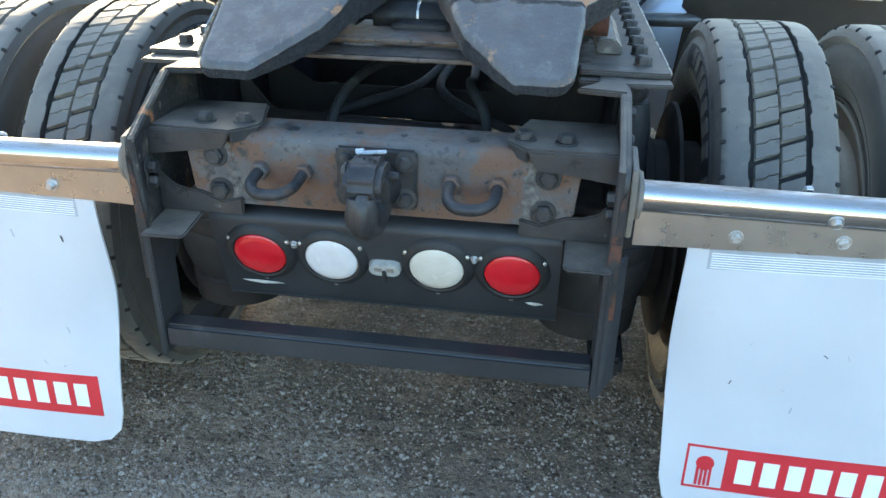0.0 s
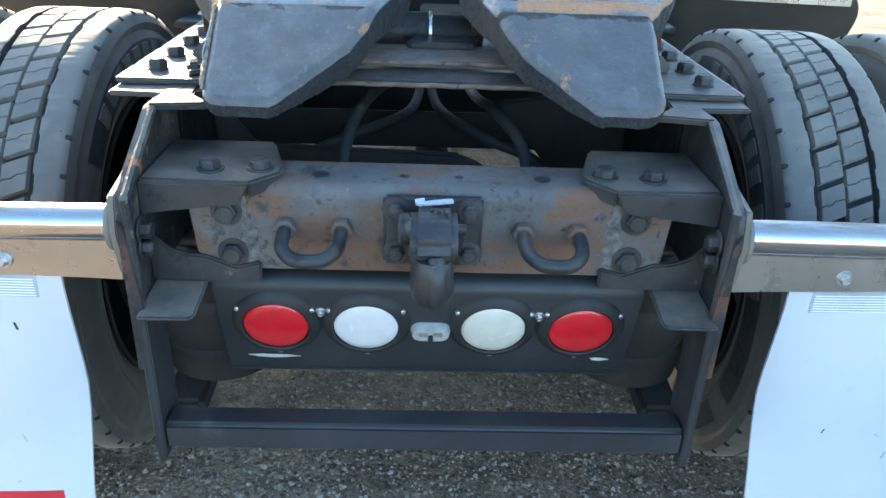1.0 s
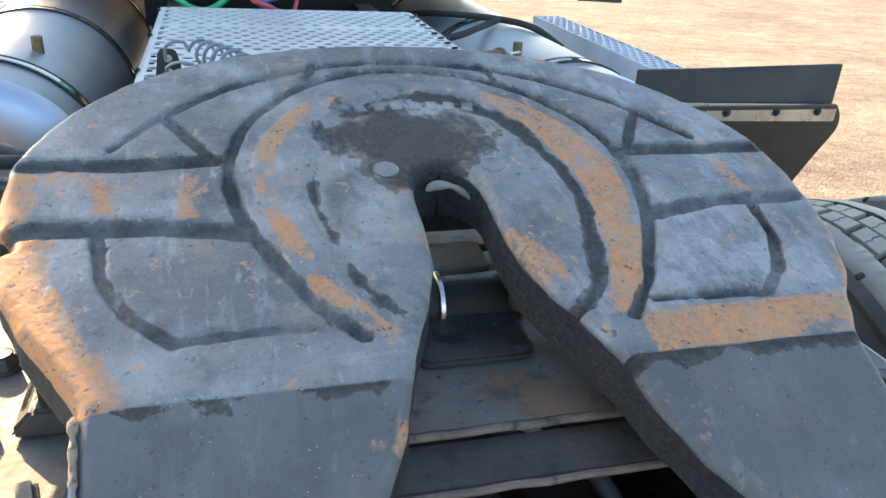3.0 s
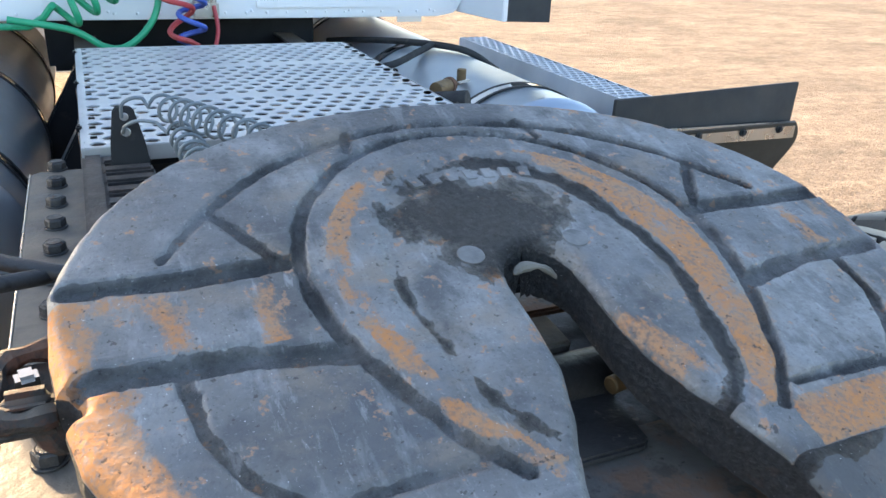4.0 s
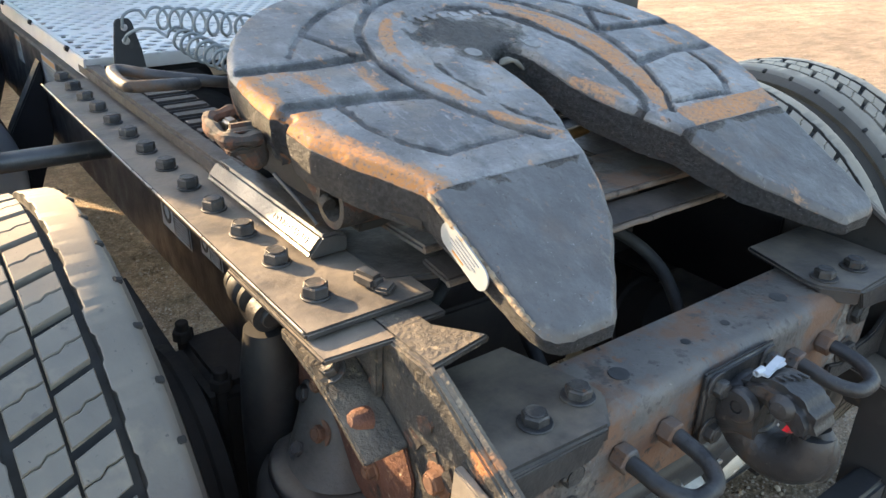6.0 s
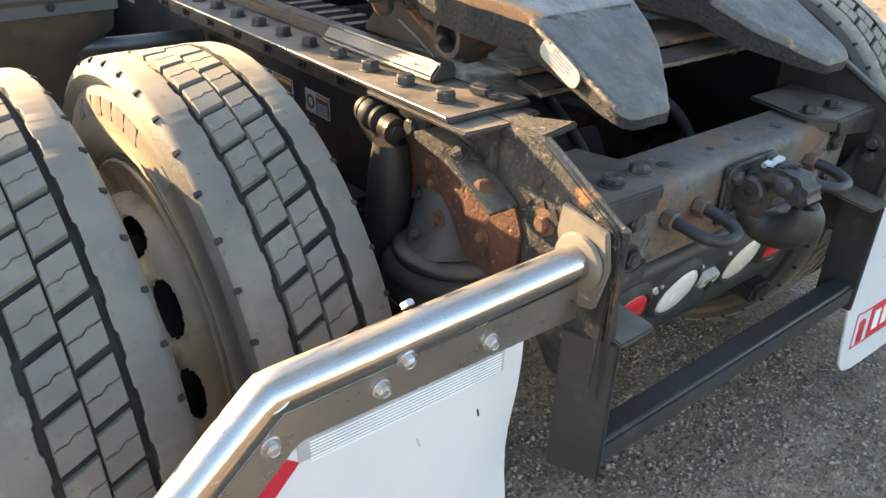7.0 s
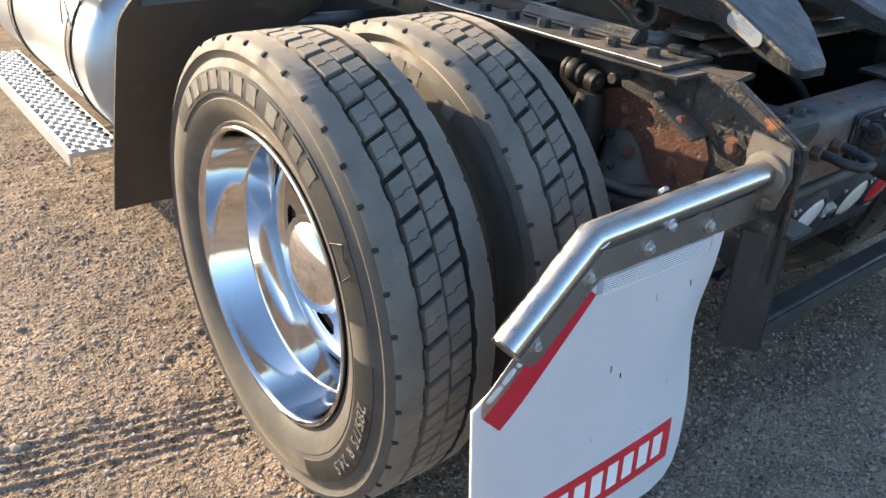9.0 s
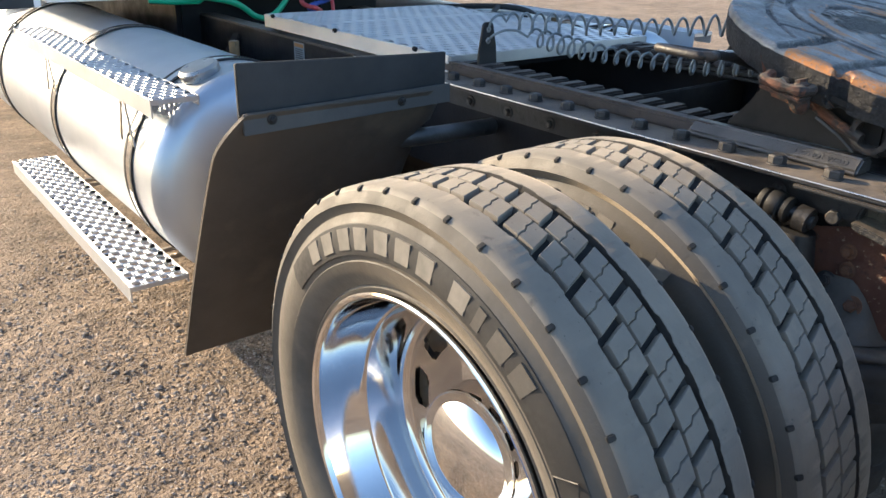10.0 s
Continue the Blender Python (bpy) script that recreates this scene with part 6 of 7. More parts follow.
def mud_flap(s):
    t = thing("mud_flap", (s * 0.86, -0.10, 0.15), "white plastic mud flap with red printed band behind the wheels", "mud flap", "mud flaps")
    half = [(1.156, 0.565), (1.146, 0.185), (1.136, 0.157), (1.108, 0.142), (0.655, 0.139), (0.612, 0.150), (0.585, 0.178), (0.574, 0.225), (0.567, 0.330), (0.562, 0.42), (0.558, 0.52), (0.557, 0.62), (0.558, 0.70), (0.558, 0.775), (0.925, 0.775), (0.942, 0.764)]
    # a gently bowed sheet
    bow = lambda x, z: -0.0775 - 0.036 * (0.75 - z) - 0.014 * math.sin((abs(x) - 0.55) / 0.63 * math.pi) * (0.75 - z) + 0.05 * max(0.0, (abs(x) - 1.05) / 0.1) ** 2 * 0.25 + 0.030 * math.exp(-(((z - 0.50) / 0.13) ** 2)) * max(0.0, 1 - (abs(x) - 0.55) / 0.13) ** 1.5
    b = bmesh.new()
    sh2 = Shape()
    b.faces.new([b.verts.new((s * x, 0, z)) for x, z in half])
    for k in range(1, 14):
        for co, no in (((0, 0, 0.15 + 0.045 * k), (0, 0, 1)), ((s * (0.55 + 0.045 * k), 0, 0), (1, 0, 0))):
            bmesh.ops.bisect_plane(b, geom=b.verts[:] + b.edges[:] + b.faces[:], plane_co=co, plane_no=no)
    ex = bmesh.ops.extrude_face_region(b, geom=b.faces[:])
    for v in [q for q in ex["geom"] if isinstance(q, bmesh.types.BMVert)]:
        v.co.y -= 0.005
    for v in b.verts:
        v.co.y += bow(v.co.x, v.co.z)
    sh2.bm(b)
    sheet = part("sheet", sh2, mat_flap, t, smooth=45)

    def decal(name, poly, mat, label, lift=0.0006, parent=None):
        bb = bmesh.new()
        bb.faces.new([bb.verts.new((x, 0, z)) for x, z in poly])
        for k in range(1, 14):
            bmesh.ops.bisect_plane(bb, geom=bb.verts[:] + bb.edges[:] + bb.faces[:], plane_co=(s * (0.55 + 0.045 * k), 0, 0), plane_no=(1, 0, 0))
            bmesh.ops.bisect_plane(bb, geom=bb.verts[:] + bb.edges[:] + bb.faces[:], plane_co=(0, 0, 0.15 + 0.045 * k), plane_no=(0, 0, 1))
        exx = bmesh.ops.extrude_face_region(bb, geom=bb.faces[:])
        for v in [q for q in exx["geom"] if isinstance(q, bmesh.types.BMVert)]:
            v.co.y -= lift
        for v in bb.verts:
            v.co.y += bow(v.co.x, v.co.z) - 0.0051
        return part(name, Shape().bm(bb), mat, parent or t, label)

    decal("red_stripe", [(s * 0.936, 0.719), (s * 0.913, 0.700), (s * 1.107, 0.514), (s * 1.138, 0.547), (s * 1.060, 0.631), (s * 1.040, 0.630)], mat_red, "dark red reflective stripe")
    decal("grey_strip", [(s * 0.914, 0.735), (s * 0.914, 0.699), (s * 0.595, 0.685), (s * 0.595, 0.724)], mat_strip, "grey reflective strip")
    for k in range(7):
        decal("strip_print", [(s * 0.898, 0.7222 - 0.0045 * k), (s * 0.898, 0.7205 - 0.0045 * k), (s * 0.600, 0.7145 - 0.0045 * k), (s * 0.600, 0.7162 - 0.0045 * k)], mat_white, "", 0.0010)
    edge = decal("edge_plate", [(s * 1.0395, 0.6315), (s * 1.0605, 0.6325), (s * 1.1385, 0.5485), (s * 1.1410, 0.5500), (s * 1.1410, 0.5830), (s * 1.0900, 0.6470), (s * 1.0800, 0.6480)], mat_bracket, "dull steel edge plate with oval slots", 0.0014)
    for (xa, za), (xb, zb) in (((1.0780, 0.6310), (1.0725, 0.6365)), ((1.1030, 0.6075), (1.0885, 0.6230)), ((1.1295, 0.5805), (1.1120, 0.5985))):
        dx, dz = xa - xb, za - zb
        n0 = math.hypot(dx, dz)
        ux, uz = dx / n0 * 0.0052, dz / n0 * 0.0052
        ring = [(xa + ux * math.cos(a) - uz * math.sin(a), za + uz * math.cos(a) + ux * math.sin(a)) for a in [-1.57 + 0.5233 * q for q in range(7)]] + [(xb - ux * math.cos(a) + uz * math.sin(a), zb - uz * math.cos(a) - ux * math.sin(a)) for a in [-1.57 + 0.5233 * q for q in range(7)]]
        decal("slot", [(s * x, z) for x, z in ring], mat_flap, "oval slot showing the white sheet", 0.0022, edge)
    rnd = random.Random(11 if s < 0 else 12)
    for k in range(8):
        x, z = rnd.uniform(0.62, 1.06), rnd.uniform(0.33, 0.64)
        w, h = rnd.uniform(0.0008, 0.0018), rnd.uniform(0.002, 0.009)
        sl = rnd.uniform(-0.008, 0.010)
        decal("scuff", [(s * (x + w), z - h), (s * (x + w + sl), z + h), (s * (x - w + sl), z + h), (s * (x - w), z - h)], mat_strip if k % 3 else mat_ink, "", 0.0004)
    # red band; the maker's name and badge stand as plain shapes
    lo, hi = 0.212, 0.314
    left, right = (1.102, 0.618) if s < 0 else (0.618, 1.102)
    y0 = min(left, right)
    xs = lambda q: s * (left + (right - left) * q)
    box0, box1 = 0.0, 0.155
    band = decal("print_band", [(xs(box1), lo), (xs(1), lo), (xs(1), hi), (xs(box1), hi)], mat_redband, "red printed band")
    for k in range(8):
        q0 = box1 + 0.045 + k * 0.097
        if k % 3 == 0:
            poly = [(q0, 0.22), (q0 + 0.066, 0.22), (q0 + 0.066, 0.78), (q0, 0.78)]
        else:
            poly = [(q0, 0.22), (q0 + 0.062, 0.22), (q0 + 0.062, 0.78), (q0, 0.78)]
        decal("print_bar", [(xs(q), lo + (hi - lo) * v) for q, v in poly], mat_white, "plain white bar on the band", 0.0012)
    th = 0.0045
    for poly in ([(box0, 0), (box1, 0), (box1, th / 0.092), (box0, th / 0.092)], [(box0, 1 - th / 0.092), (box1, 1 - th / 0.092), (box1, 1), (box0, 1)], [(box0, 0.05), (box0 + 0.009, 0.05), (box0 + 0.009, 0.95), (box0, 0.95)]):
        decal("badge_border", [(xs(q), lo + (hi - lo) * v) for q, v in poly], mat_redband, "", 0.0008)
    cx, cz = 0.078, lo + 0.6 * (hi - lo)
    decal("badge_disc", [(xs(cx) + 0.017 * math.cos(radians(a)), cz + 0.017 * math.sin(radians(a))) for a in range(0, 360, 20)], mat_redband, "red badge disc", 0.0010)
    for k in (-1.5, -0.5, 0.5, 1.5):
        decal("badge_leg", [(xs(cx) + k * 0.008 - 0.0025, lo + 0.008), (xs(cx) + k * 0.008 + 0.0025, lo + 0.008), (xs(cx) + k * 0.008 + 0.0025, cz - 0.010), (xs(cx) + k * 0.008 - 0.0025, cz - 0.010)], mat_redband, "", 0.0010)
    return t


for s in (-1, 1):
    flap_hanger(s)
    mud_flap(s)


# ---- quarter fenders before the wheels ----
def quarter_fender(s):
    dy, dz = (0.0, 0.008) if s < 0 else (0.06, 0.027)
    xa, xb = (0.665, 1.236) if s < 0 else (0.68, 1.287)
    t = thing("quarter_fender", (s * 0.95, 1.3 + dy, 0.34 + dz), "dark rubber fender flap with black top strip and clamp bar", "mud flap", "front fender flaps")
    prof = spline([(0, 1.142, 1.0), (0, 1.163, 0.955), (0, 1.212, 0.875), (0, 1.274, 0.765), (0, 1.350, 0.62), (0, 1.427, 0.46), (0, 1.500, 0.302)], 5)
    b = bmesh.new()
    rows = []
    for p in prof:
        sh = max(0.0, (p.z - 0.90) / 0.10)
        low = xa + (0.0 if p.z > 0.9 else 0.02)
        rows.append([b.verts.new((s * (low + (xb - 0.055 * min(1, sh) ** 2 - low) * u), p.y + dy + 0.035 * max(0, (0.12 - u) / 0.12) ** 2, p.z + dz)) for u in [i / 16 for i in range(17)]])
    for a, c in zip(rows, rows[1:]):
        for i in range(16):
            b.faces.new((a[i], a[i + 1], c[i + 1], c[i]))
    bmesh.ops.recalc_face_normals(b, faces=b.faces[:])
    bmesh.ops.solidify(b, geom=b.faces[:], thickness=0.008)
    part("rubber_sheet", Shape().bm(b), mat_rubberflap, t, "dark brown-black rubber sheet", 50)
    part("top_strip", Shape().prism([(s * xa, 0.985 + dz), (s * (xb - 0.05), 0.975 + dz), (s * (xb - 0.05), 1.094 + dz), (s * (xa + 0.1), 1.080 + dz), (s * xa, 1.078 + dz)], "y", 1.158 + dy, 1.168 + dy, 0.002), mat_rubberstrip, t, "black rubber top strip")
    part("clamp_bar", Shape().prism([(s * xa, 0.965 + dz), (s * (xb - 0.05), 0.955 + dz), (s * (xb - 0.05), 0.998 + dz), (s * xa, 1.008 + dz)], "y", 1.139 + dy, 1.146 + dy, 0.001), mat_bracket if s > 0 else mat_strap, t, "steel clamp bar")
    for x in ((0.14, 0.46) if s < 0 else (0.10, 0.24, 0.38, 0.50)):
        part("clamp_bolt", bolt((s * (xa + x), 1.139 + dy, 0.982 + dz), (0, -1, 0), 0.007, 0.005), mat_grommet, t)
    for x, y, z in ((1.134, 1.292, 0.790), (1.15, 1.315, 0.735), (0.93, 1.292, 0.79), (0.95, 1.315, 0.735), (0.76, 1.292, 0.79)):
        part("slot_bolt", bolt((s * x, y + dy - 0.006, z + dz), (0, -0.9, 0.4), 0.010, 0.007), mat_bolt, t)
    part("support_arm", Shape().tube([(s * 0.45, 1.22 + dy, 0.86 + dz), (s * 0.70, 1.22 + dy, 0.865 + dz), (s * 0.75, 1.235 + dy, 0.865 + dz)], 0.022, 18), mat_guide, t, "steel support arm")
    return t


quarter_fender(-1)
quarter_fender(1)

# ---- suspension and axle ----
def air_spring(s):
    x, y = s * 0.412, 0.236
    t = thing("air_spring", (x, y, 0.40), "black rubber air spring with a dusty steel top plate", "air spring", "air springs")
    m = Matrix.Translation((x, y, 0.014)) @ Matrix.Diagonal((1.10, 1.10, 1.0, 1.0))
    part("bellows", Shape().lathe([(0.092, 0.42), (0.104, 0.45), (0.116, 0.49), (0.1215, 0.53), (0.1225, 0.552), (0.1200, 0.556), (0.1245, 0.561), (0.1262, 0.59), (0.1268, 0.615), (0.1262, 0.632), (0.1235, 0.636), (0.1250, 0.641), (0.1200, 0.655), (0.108, 0.664)], 48, m), mat_bag, t, smooth=60)
    part("piston", Shape().lathe([(0.07, 0.36), (0.10, 0.37), (0.104, 0.43), (0.09, 0.45)], 40, m), mat_under, t)
    part("top_plate", Shape().lathe([(0.100, 0.660), (0.107, 0.664), (0.109, 0.673), (0.104, 0.681), (0.092, 0.685), (0.088, 0.683), (0.03, 0.683)], 48, m), mat_dusty, t, smooth=50)
    part("girdle", Shape().lathe([(0.1220, 0.5965), (0.1290, 0.599), (0.1290, 0.603), (0.1220, 0.6060)], 48, m, True), mat_bag, t)
    # stamped bracket leaning on the rail's web, above the top plate
    vs, fs, n = [], [], 24
    for lv, (z, out, half) in enumerate(((0.698, 0.072, 0.074), (0.703, 0.067, 0.071), (0.714, 0.057, 0.067), (0.738, 0.043, 0.060), (0.765, 0.031, 0.050), (0.790, 0.019, 0.036), (0.805, 0.0, 0.018))):
        for i in range(n + 1):
            a = math.pi * i / n
            vs.append((s * (0.4335 + out * math.sin(a) ** 0.8), 0.236 + 0.008 * lv + half * math.cos(a), z + 0.003 * math.sin(3 * a)))
    for lv in range(6):
        fs += [(lv * (n + 1) + i, lv * (n + 1) + i + 1, (lv + 1) * (n + 1) + i + 1, (lv + 1) * (n + 1) + i) for i in range(n)]
    part("hat_bracket", Shape().add(vs, fs), mat_hat, t, "stamped dusty steel bracket", 60)
    part("hanger_plate", Shape().prism([(0.055, 0.700), (0.048, 0.800), (0.064, 0.835), (0.12, 0.862), (0.175, 0.884), (0.250, 0.893), (0.37, 0.860), (0.345, 0.760), (0.225, 0.745), (0.188, 0.715), (0.17, 0.690), (0.10, 0.690)], "x", s * 0.4425, s * 0.4475, 0.002), mat_redrust, t, "rust-red hanger plate")
    for hy, hz in ((0.268, 0.842), (0.262, 0.808), (0.132, 0.758)):
        part("hanger_nut", bolt((s * 0.4475, hy, hz), (s, 0, 0), 0.010, 0.010, 1.5), mat_rustbolt, t)
    part("nut", bolt((s * 0.482, 0.262, 0.714), (s * 0.6, -0.2, 0.7), 0.011, 0.010, 1.6), mat_bolt, t)
    part("nut", bolt((s * 0.462, 0.236, 0.750), (s, -0.1, 0.35), 0.012, 0.010, 1.6), mat_rustbolt, t)
    part("nut", bolt((s * 0.452, 0.294, 0.775), (s, 0.1, 0.35), 0.012, 0.010, 1.6), mat_bolt, t)
    return t


def shock(s):
    x = s * 0.480
    t = thing("shock_absorber", (x, 0.41, 0.50), "black shock absorber with a greasy rubber top bushing", "shock absorber", "shock absorbers")
    part("body", Shape().tube([(x, 0.350, 0.862), (x, 0.350, 0.80), (x, 0.36, 0.72), (x, 0.37, 0.45)], [0.030, 0.040, 0.041, 0.041], 22), mat_grommet, t)
    m = Matrix.Translation((x, 0.431, 0.9025)) @ rot("X", 98)
    part("bushing", Shape().lathe([(0.012, 0), (0.022, 0.001), (0.024, 0.004), (0.024, 0.012), (0.020, 0.015), (0.020, 0.018), (0.027, 0.020), (0.028, 0.024), (0.028, 0.040), (0.026, 0.043), (0.021, 0.045), (0.021, 0.048), (0.025, 0.050), (0.025, 0.058), (0.016, 0.062), (0.012, 0.064)], 28, m), mat_grommet, t, "dusty black ribbed bushing", 40)
    part("stud", Shape().cyl((x, 0.375, 0.893), (x, 0.325, 0.885), 0.014), mat_cast, t)
    part("eye", Shape().lathe([(0.012, -0.013), (0.024, -0.012), (0.024, 0.012), (0.012, 0.013)], 24, Matrix.Translation((x, 0.345, 0.887)) @ rot("X", 98), True), mat_cast, t)
    part("lower_lug", Shape().tube(spline([(x, 0.43, 0.90), (x, 0.432, 0.88), (x, 0.405, 0.862), (x, 0.385, 0.85)], 4), 0.012, 12), mat_black, t)
    part("arm", Shape().prism([(0.25, 0.945), (0.36, 0.945), (0.34, 0.915), (0.30, 0.900), (0.26, 0.905)], "x", s * 0.443, s * 0.470, 0.004), mat_dusty, t)
    part("side_stud", Shape().cyl((s * 0.44, 0.297, 0.904), (s * 0.482, 0.297, 0.904), 0.012), mat_bolt, t)
    part("side_nut", Shape().hexa((s * 0.466, 0.297, 0.904), (s * 0.480, 0.297, 0.904), 0.014), mat_bolt, t)
    return t


for s in (-1, 1):
    air_spring(s)
    shock(s)

axle = thing("drive_axle", (0, 0.573, 0.30), "grimy black drive axle with a round differential housing", "axle")
part("tube", Shape().cyl((-0.92, 0.573, 0.497), (0.92, 0.573, 0.497), 0.075, 28), mat_under, axle)
part("differential", Shape().lathe([(0.02, -0.19), (0.11, -0.17), (0.17, -0.10), (0.20, -0.02), (0.205, 0.03), (0.17, 0.06), (0.16, 0.10), (0.09, 0.20), (0.06, 0.30), (0.02, 0.31)], 40, Matrix.Translation((0.02, 0.573, 0.50)) @ rot("X", -90)), mat_under, axle, smooth=45)
for k in range(12):
    a = radians(30 * k)
    part("cover_bolt", bolt((0.02 + 0.185 * math.cos(a), 0.548, 0.50 + 0.185 * math.sin(a)), (0, -1, 0), 0.009, 0.008), mat_bolt, axle)
for s in (-1, 1):
    part("brake_chamber", Shape().lathe([(0.02, 0), (0.078, 0.01), (0.082, 0.06), (0.09, 0.066), (0.09, 0.076), (0.082, 0.08), (0.078, 0.14), (0.05, 0.16), (0.02, 0.165)], 32, Matrix.Translation((s * 0.30, 0.40, 0.60)) @ rot("X", 75)), mat_under, axle, "round brake chamber")
    part("spring_seat", Shape().box((s * 0.468, 0.573, 0.560), (0.110, 0.20, 0.27), None, 0.02, 3), mat_under, axle)
    for uy in (0.488, 0.658):
        part("clamp_bolt", Shape().cyl((s * 0.505, uy, 0.42), (s * 0.505, uy, 0.725), 0.011).hexa((s * 0.505, uy, 0.69), (s * 0.505, uy, 0.71), 0.018), mat_under, axle)
    part("brake_drum", Shape().lathe([(0.06, 0.52), (0.170, 0.52), (0.212, 0.535), (0.212, 0.555), (0.206, 0.56), (0.206, 0.67), (0.19, 0.68), (0.06, 0.68)], 56, Matrix.Translation((0, 0.573, 0.497)) @ rot("Y", 90 * s)), mat_under, axle, "grimy brake drum")
    # added disc: covers the bright inner rim so the wheel's inside stays dark
    part("dust_shield", Shape().lathe([(0.10, 0.592), (0.285, 0.592), (0.300, 0.598), (0.303, 0.606), (0.296, 0.604), (0.284, 0.600), (0.10, 0.600)], 64, Matrix.Translation((0, 0.573, 0.497)) @ rot("Y", 90 * s), True), mat_under, axle, "dark round disc added to hide the bright inner rim")
    part("spring_beam", Shape().box((s * 0.46, 0.75, 0.395), (0.075, 1.35, 0.05), rot("X", 4), 0.01), mat_under, axle)
torque = thing("suspension_crossmember", (0, 0.40, 0.60), "dark grimy pressed-steel suspension crossmember between the rails", "crossmember")
part("pressing", Shape().prism([(-0.42, 0.90), (-0.34, 0.80), (0.06, 0.79), (0.10, 0.72), (0.10, 0.60), (-0.42, 0.56)], "y", 0.335, 0.350, 0.006), mat_under, torque)
part("flange", Shape().prism([(-0.42, 0.335), (0.10, 0.335), (0.16, 0.47), (-0.42, 0.50)], "z", 0.600, 0.612, 0.004), mat_under, torque)
part("arm_right", Shape().prism([(0.14, 0.86), (0.42, 0.90), (0.42, 0.60), (0.30, 0.60), (0.24, 0.74)], "y", 0.47, 0.485, 0.005), mat_under, torque)
drive_shaft = Shape().cyl((0.02, 0.85, 0.50), (0.0, 3.2, 0.66), 0.05, 24)
solo("drive_shaft", drive_shaft, mat_under, "grimy black drive shaft under the frame", "drive shaft")
for y in (0.30, 0.95, 1.95):
    cm = Shape().prism([(-0.42, 0.705), (-0.42, 0.90), (-0.30, 0.82), (0.30, 0.82), (0.42, 0.90), (0.42, 0.705), (0.30, 0.74), (-0.30, 0.74)], "y", y + (0.22 if y < 0.4 else 0), y + 0.012 + (0.22 if y < 0.4 else 0), 0.003)
    solo("inner_crossmember", cm, mat_under, "dark steel crossmember between the frame rails", "crossmember", "inner crossmembers")
hose_runs = [
    [(-0.16, 0.10, 0.74), (-0.15, 0.24, 0.86), (-0.10, 0.42, 0.90), (-0.02, 0.70, 0.86), (0.02, 1.1, 0.85)],
    [(0.16, 0.12, 0.72), (0.17, 0.22, 0.83), (0.12, 0.34, 0.88), (0.10, 0.60, 0.84), (0.05, 1.1, 0.83)],
    [(0.27, 0.42, 0.66), (0.22, 0.38, 0.76), (0.12, 0.40, 0.80), (0.02, 0.55, 0.82), (0.0, 1.0, 0.80)],
    [(-0.27, 0.42, 0.66), (-0.24, 0.36, 0.77), (-0.14, 0.40, 0.81), (-0.04, 0.55, 0.82), (-0.02, 1.0, 0.80)],
    [(-0.34, 0.40, 0.93), (-0.33, 0.8, 0.90), (-0.34, 1.4, 0.91), (-0.33, 2.2, 0.93)],
]
for run in hose_runs:
    solo("air_line", Shape().tube(spline(run, 8), 0.011, 10), mat_hose, "black rubber air line between the frame rails", "air line", "air lines")


# ---- stickers on the frame web ----
def sticker(y0, y1, z0, z1, x, sym):
    t = thing("warning_sticker", (x, (y0 + y1) / 2, z0), "small white warning sticker on the black frame rail", "sticker", "warning stickers")
    part("sheet", Shape().prism([(y0, z0), (y1, z0), (y1, z1), (y0, z1)], "x", x - 0.001, x, 0), mat_sticker, t)
    w, h = y1 - y0, z1 - z0
    if sym:
        part("black_field", Shape().prism([(y0 + 0.003, z0 + 0.003), (y0 + w * 0.55, z0 + 0.003), (y0 + w * 0.55, z1 - 0.003), (y0 + 0.003, z1 - 0.003)], "x", x - 0.0018, x - 0.0011, 0), mat_ink, t)
        part("symbol_ring", Shape().lathe([(h * 0.20, 0), (h * 0.33, 0), (h * 0.33, 0.0008), (h * 0.20, 0.0008)], 28, Matrix.Translation((x - 0.0011, y0 + w * 0.78, z0 + h * 0.5)) @ rot("Y", -90), True), mat_ink, t)
        part("title_bar", Shape().prism([(y0 + 0.005, z1 - h * 0.18), (y0 + w * 0.53, z1 - h * 0.18), (y0 + w * 0.53, z1 - 0.005), (y0 + 0.005, z1 - 0.005)], "x", x - 0.0026, x - 0.0019, 0), mat_orange, t)
        rows = [(0.05 + 0.085 * k, x - 0.0025) for k in range(7)]
        for f, xx in rows:
            part("text_bar", Shape().prism([(y0 + 0.007, z0 + h * f), (y0 + w * 0.50, z0 + h * f), (y0 + w * 0.50, z0 + h * (f + 0.035)), (y0 + 0.007, z0 + h * (f + 0.035))], "x", xx, x - 0.0019, 0), mat_sticker, t)
    else:
        for k in range(8):
            part("text_bar", Shape().prism([(y0 + 0.01, z0 + h * (0.06 + 0.09 * k)), (y1 - 0.01, z0 + h * (0.06 + 0.09 * k)), (y1 - 0.01, z0 + h * (0.10 + 0.09 * k)), (y0 + 0.01, z0 + h * (0.10 + 0.09 * k))], "x", x - 0.0018, x - 0.0011, 0), mat_ink, t)
        part("title_bar", Shape().prism([(y0 + 0.004, z1 - h * 0.2), (y1 - 0.004, z1 - h * 0.2), (y1 - 0.004, z1 - 0.004), (y0 + 0.004, z1 - 0.004)], "x", x - 0.0018, x - 0.0011, 0), mat_orange, t)


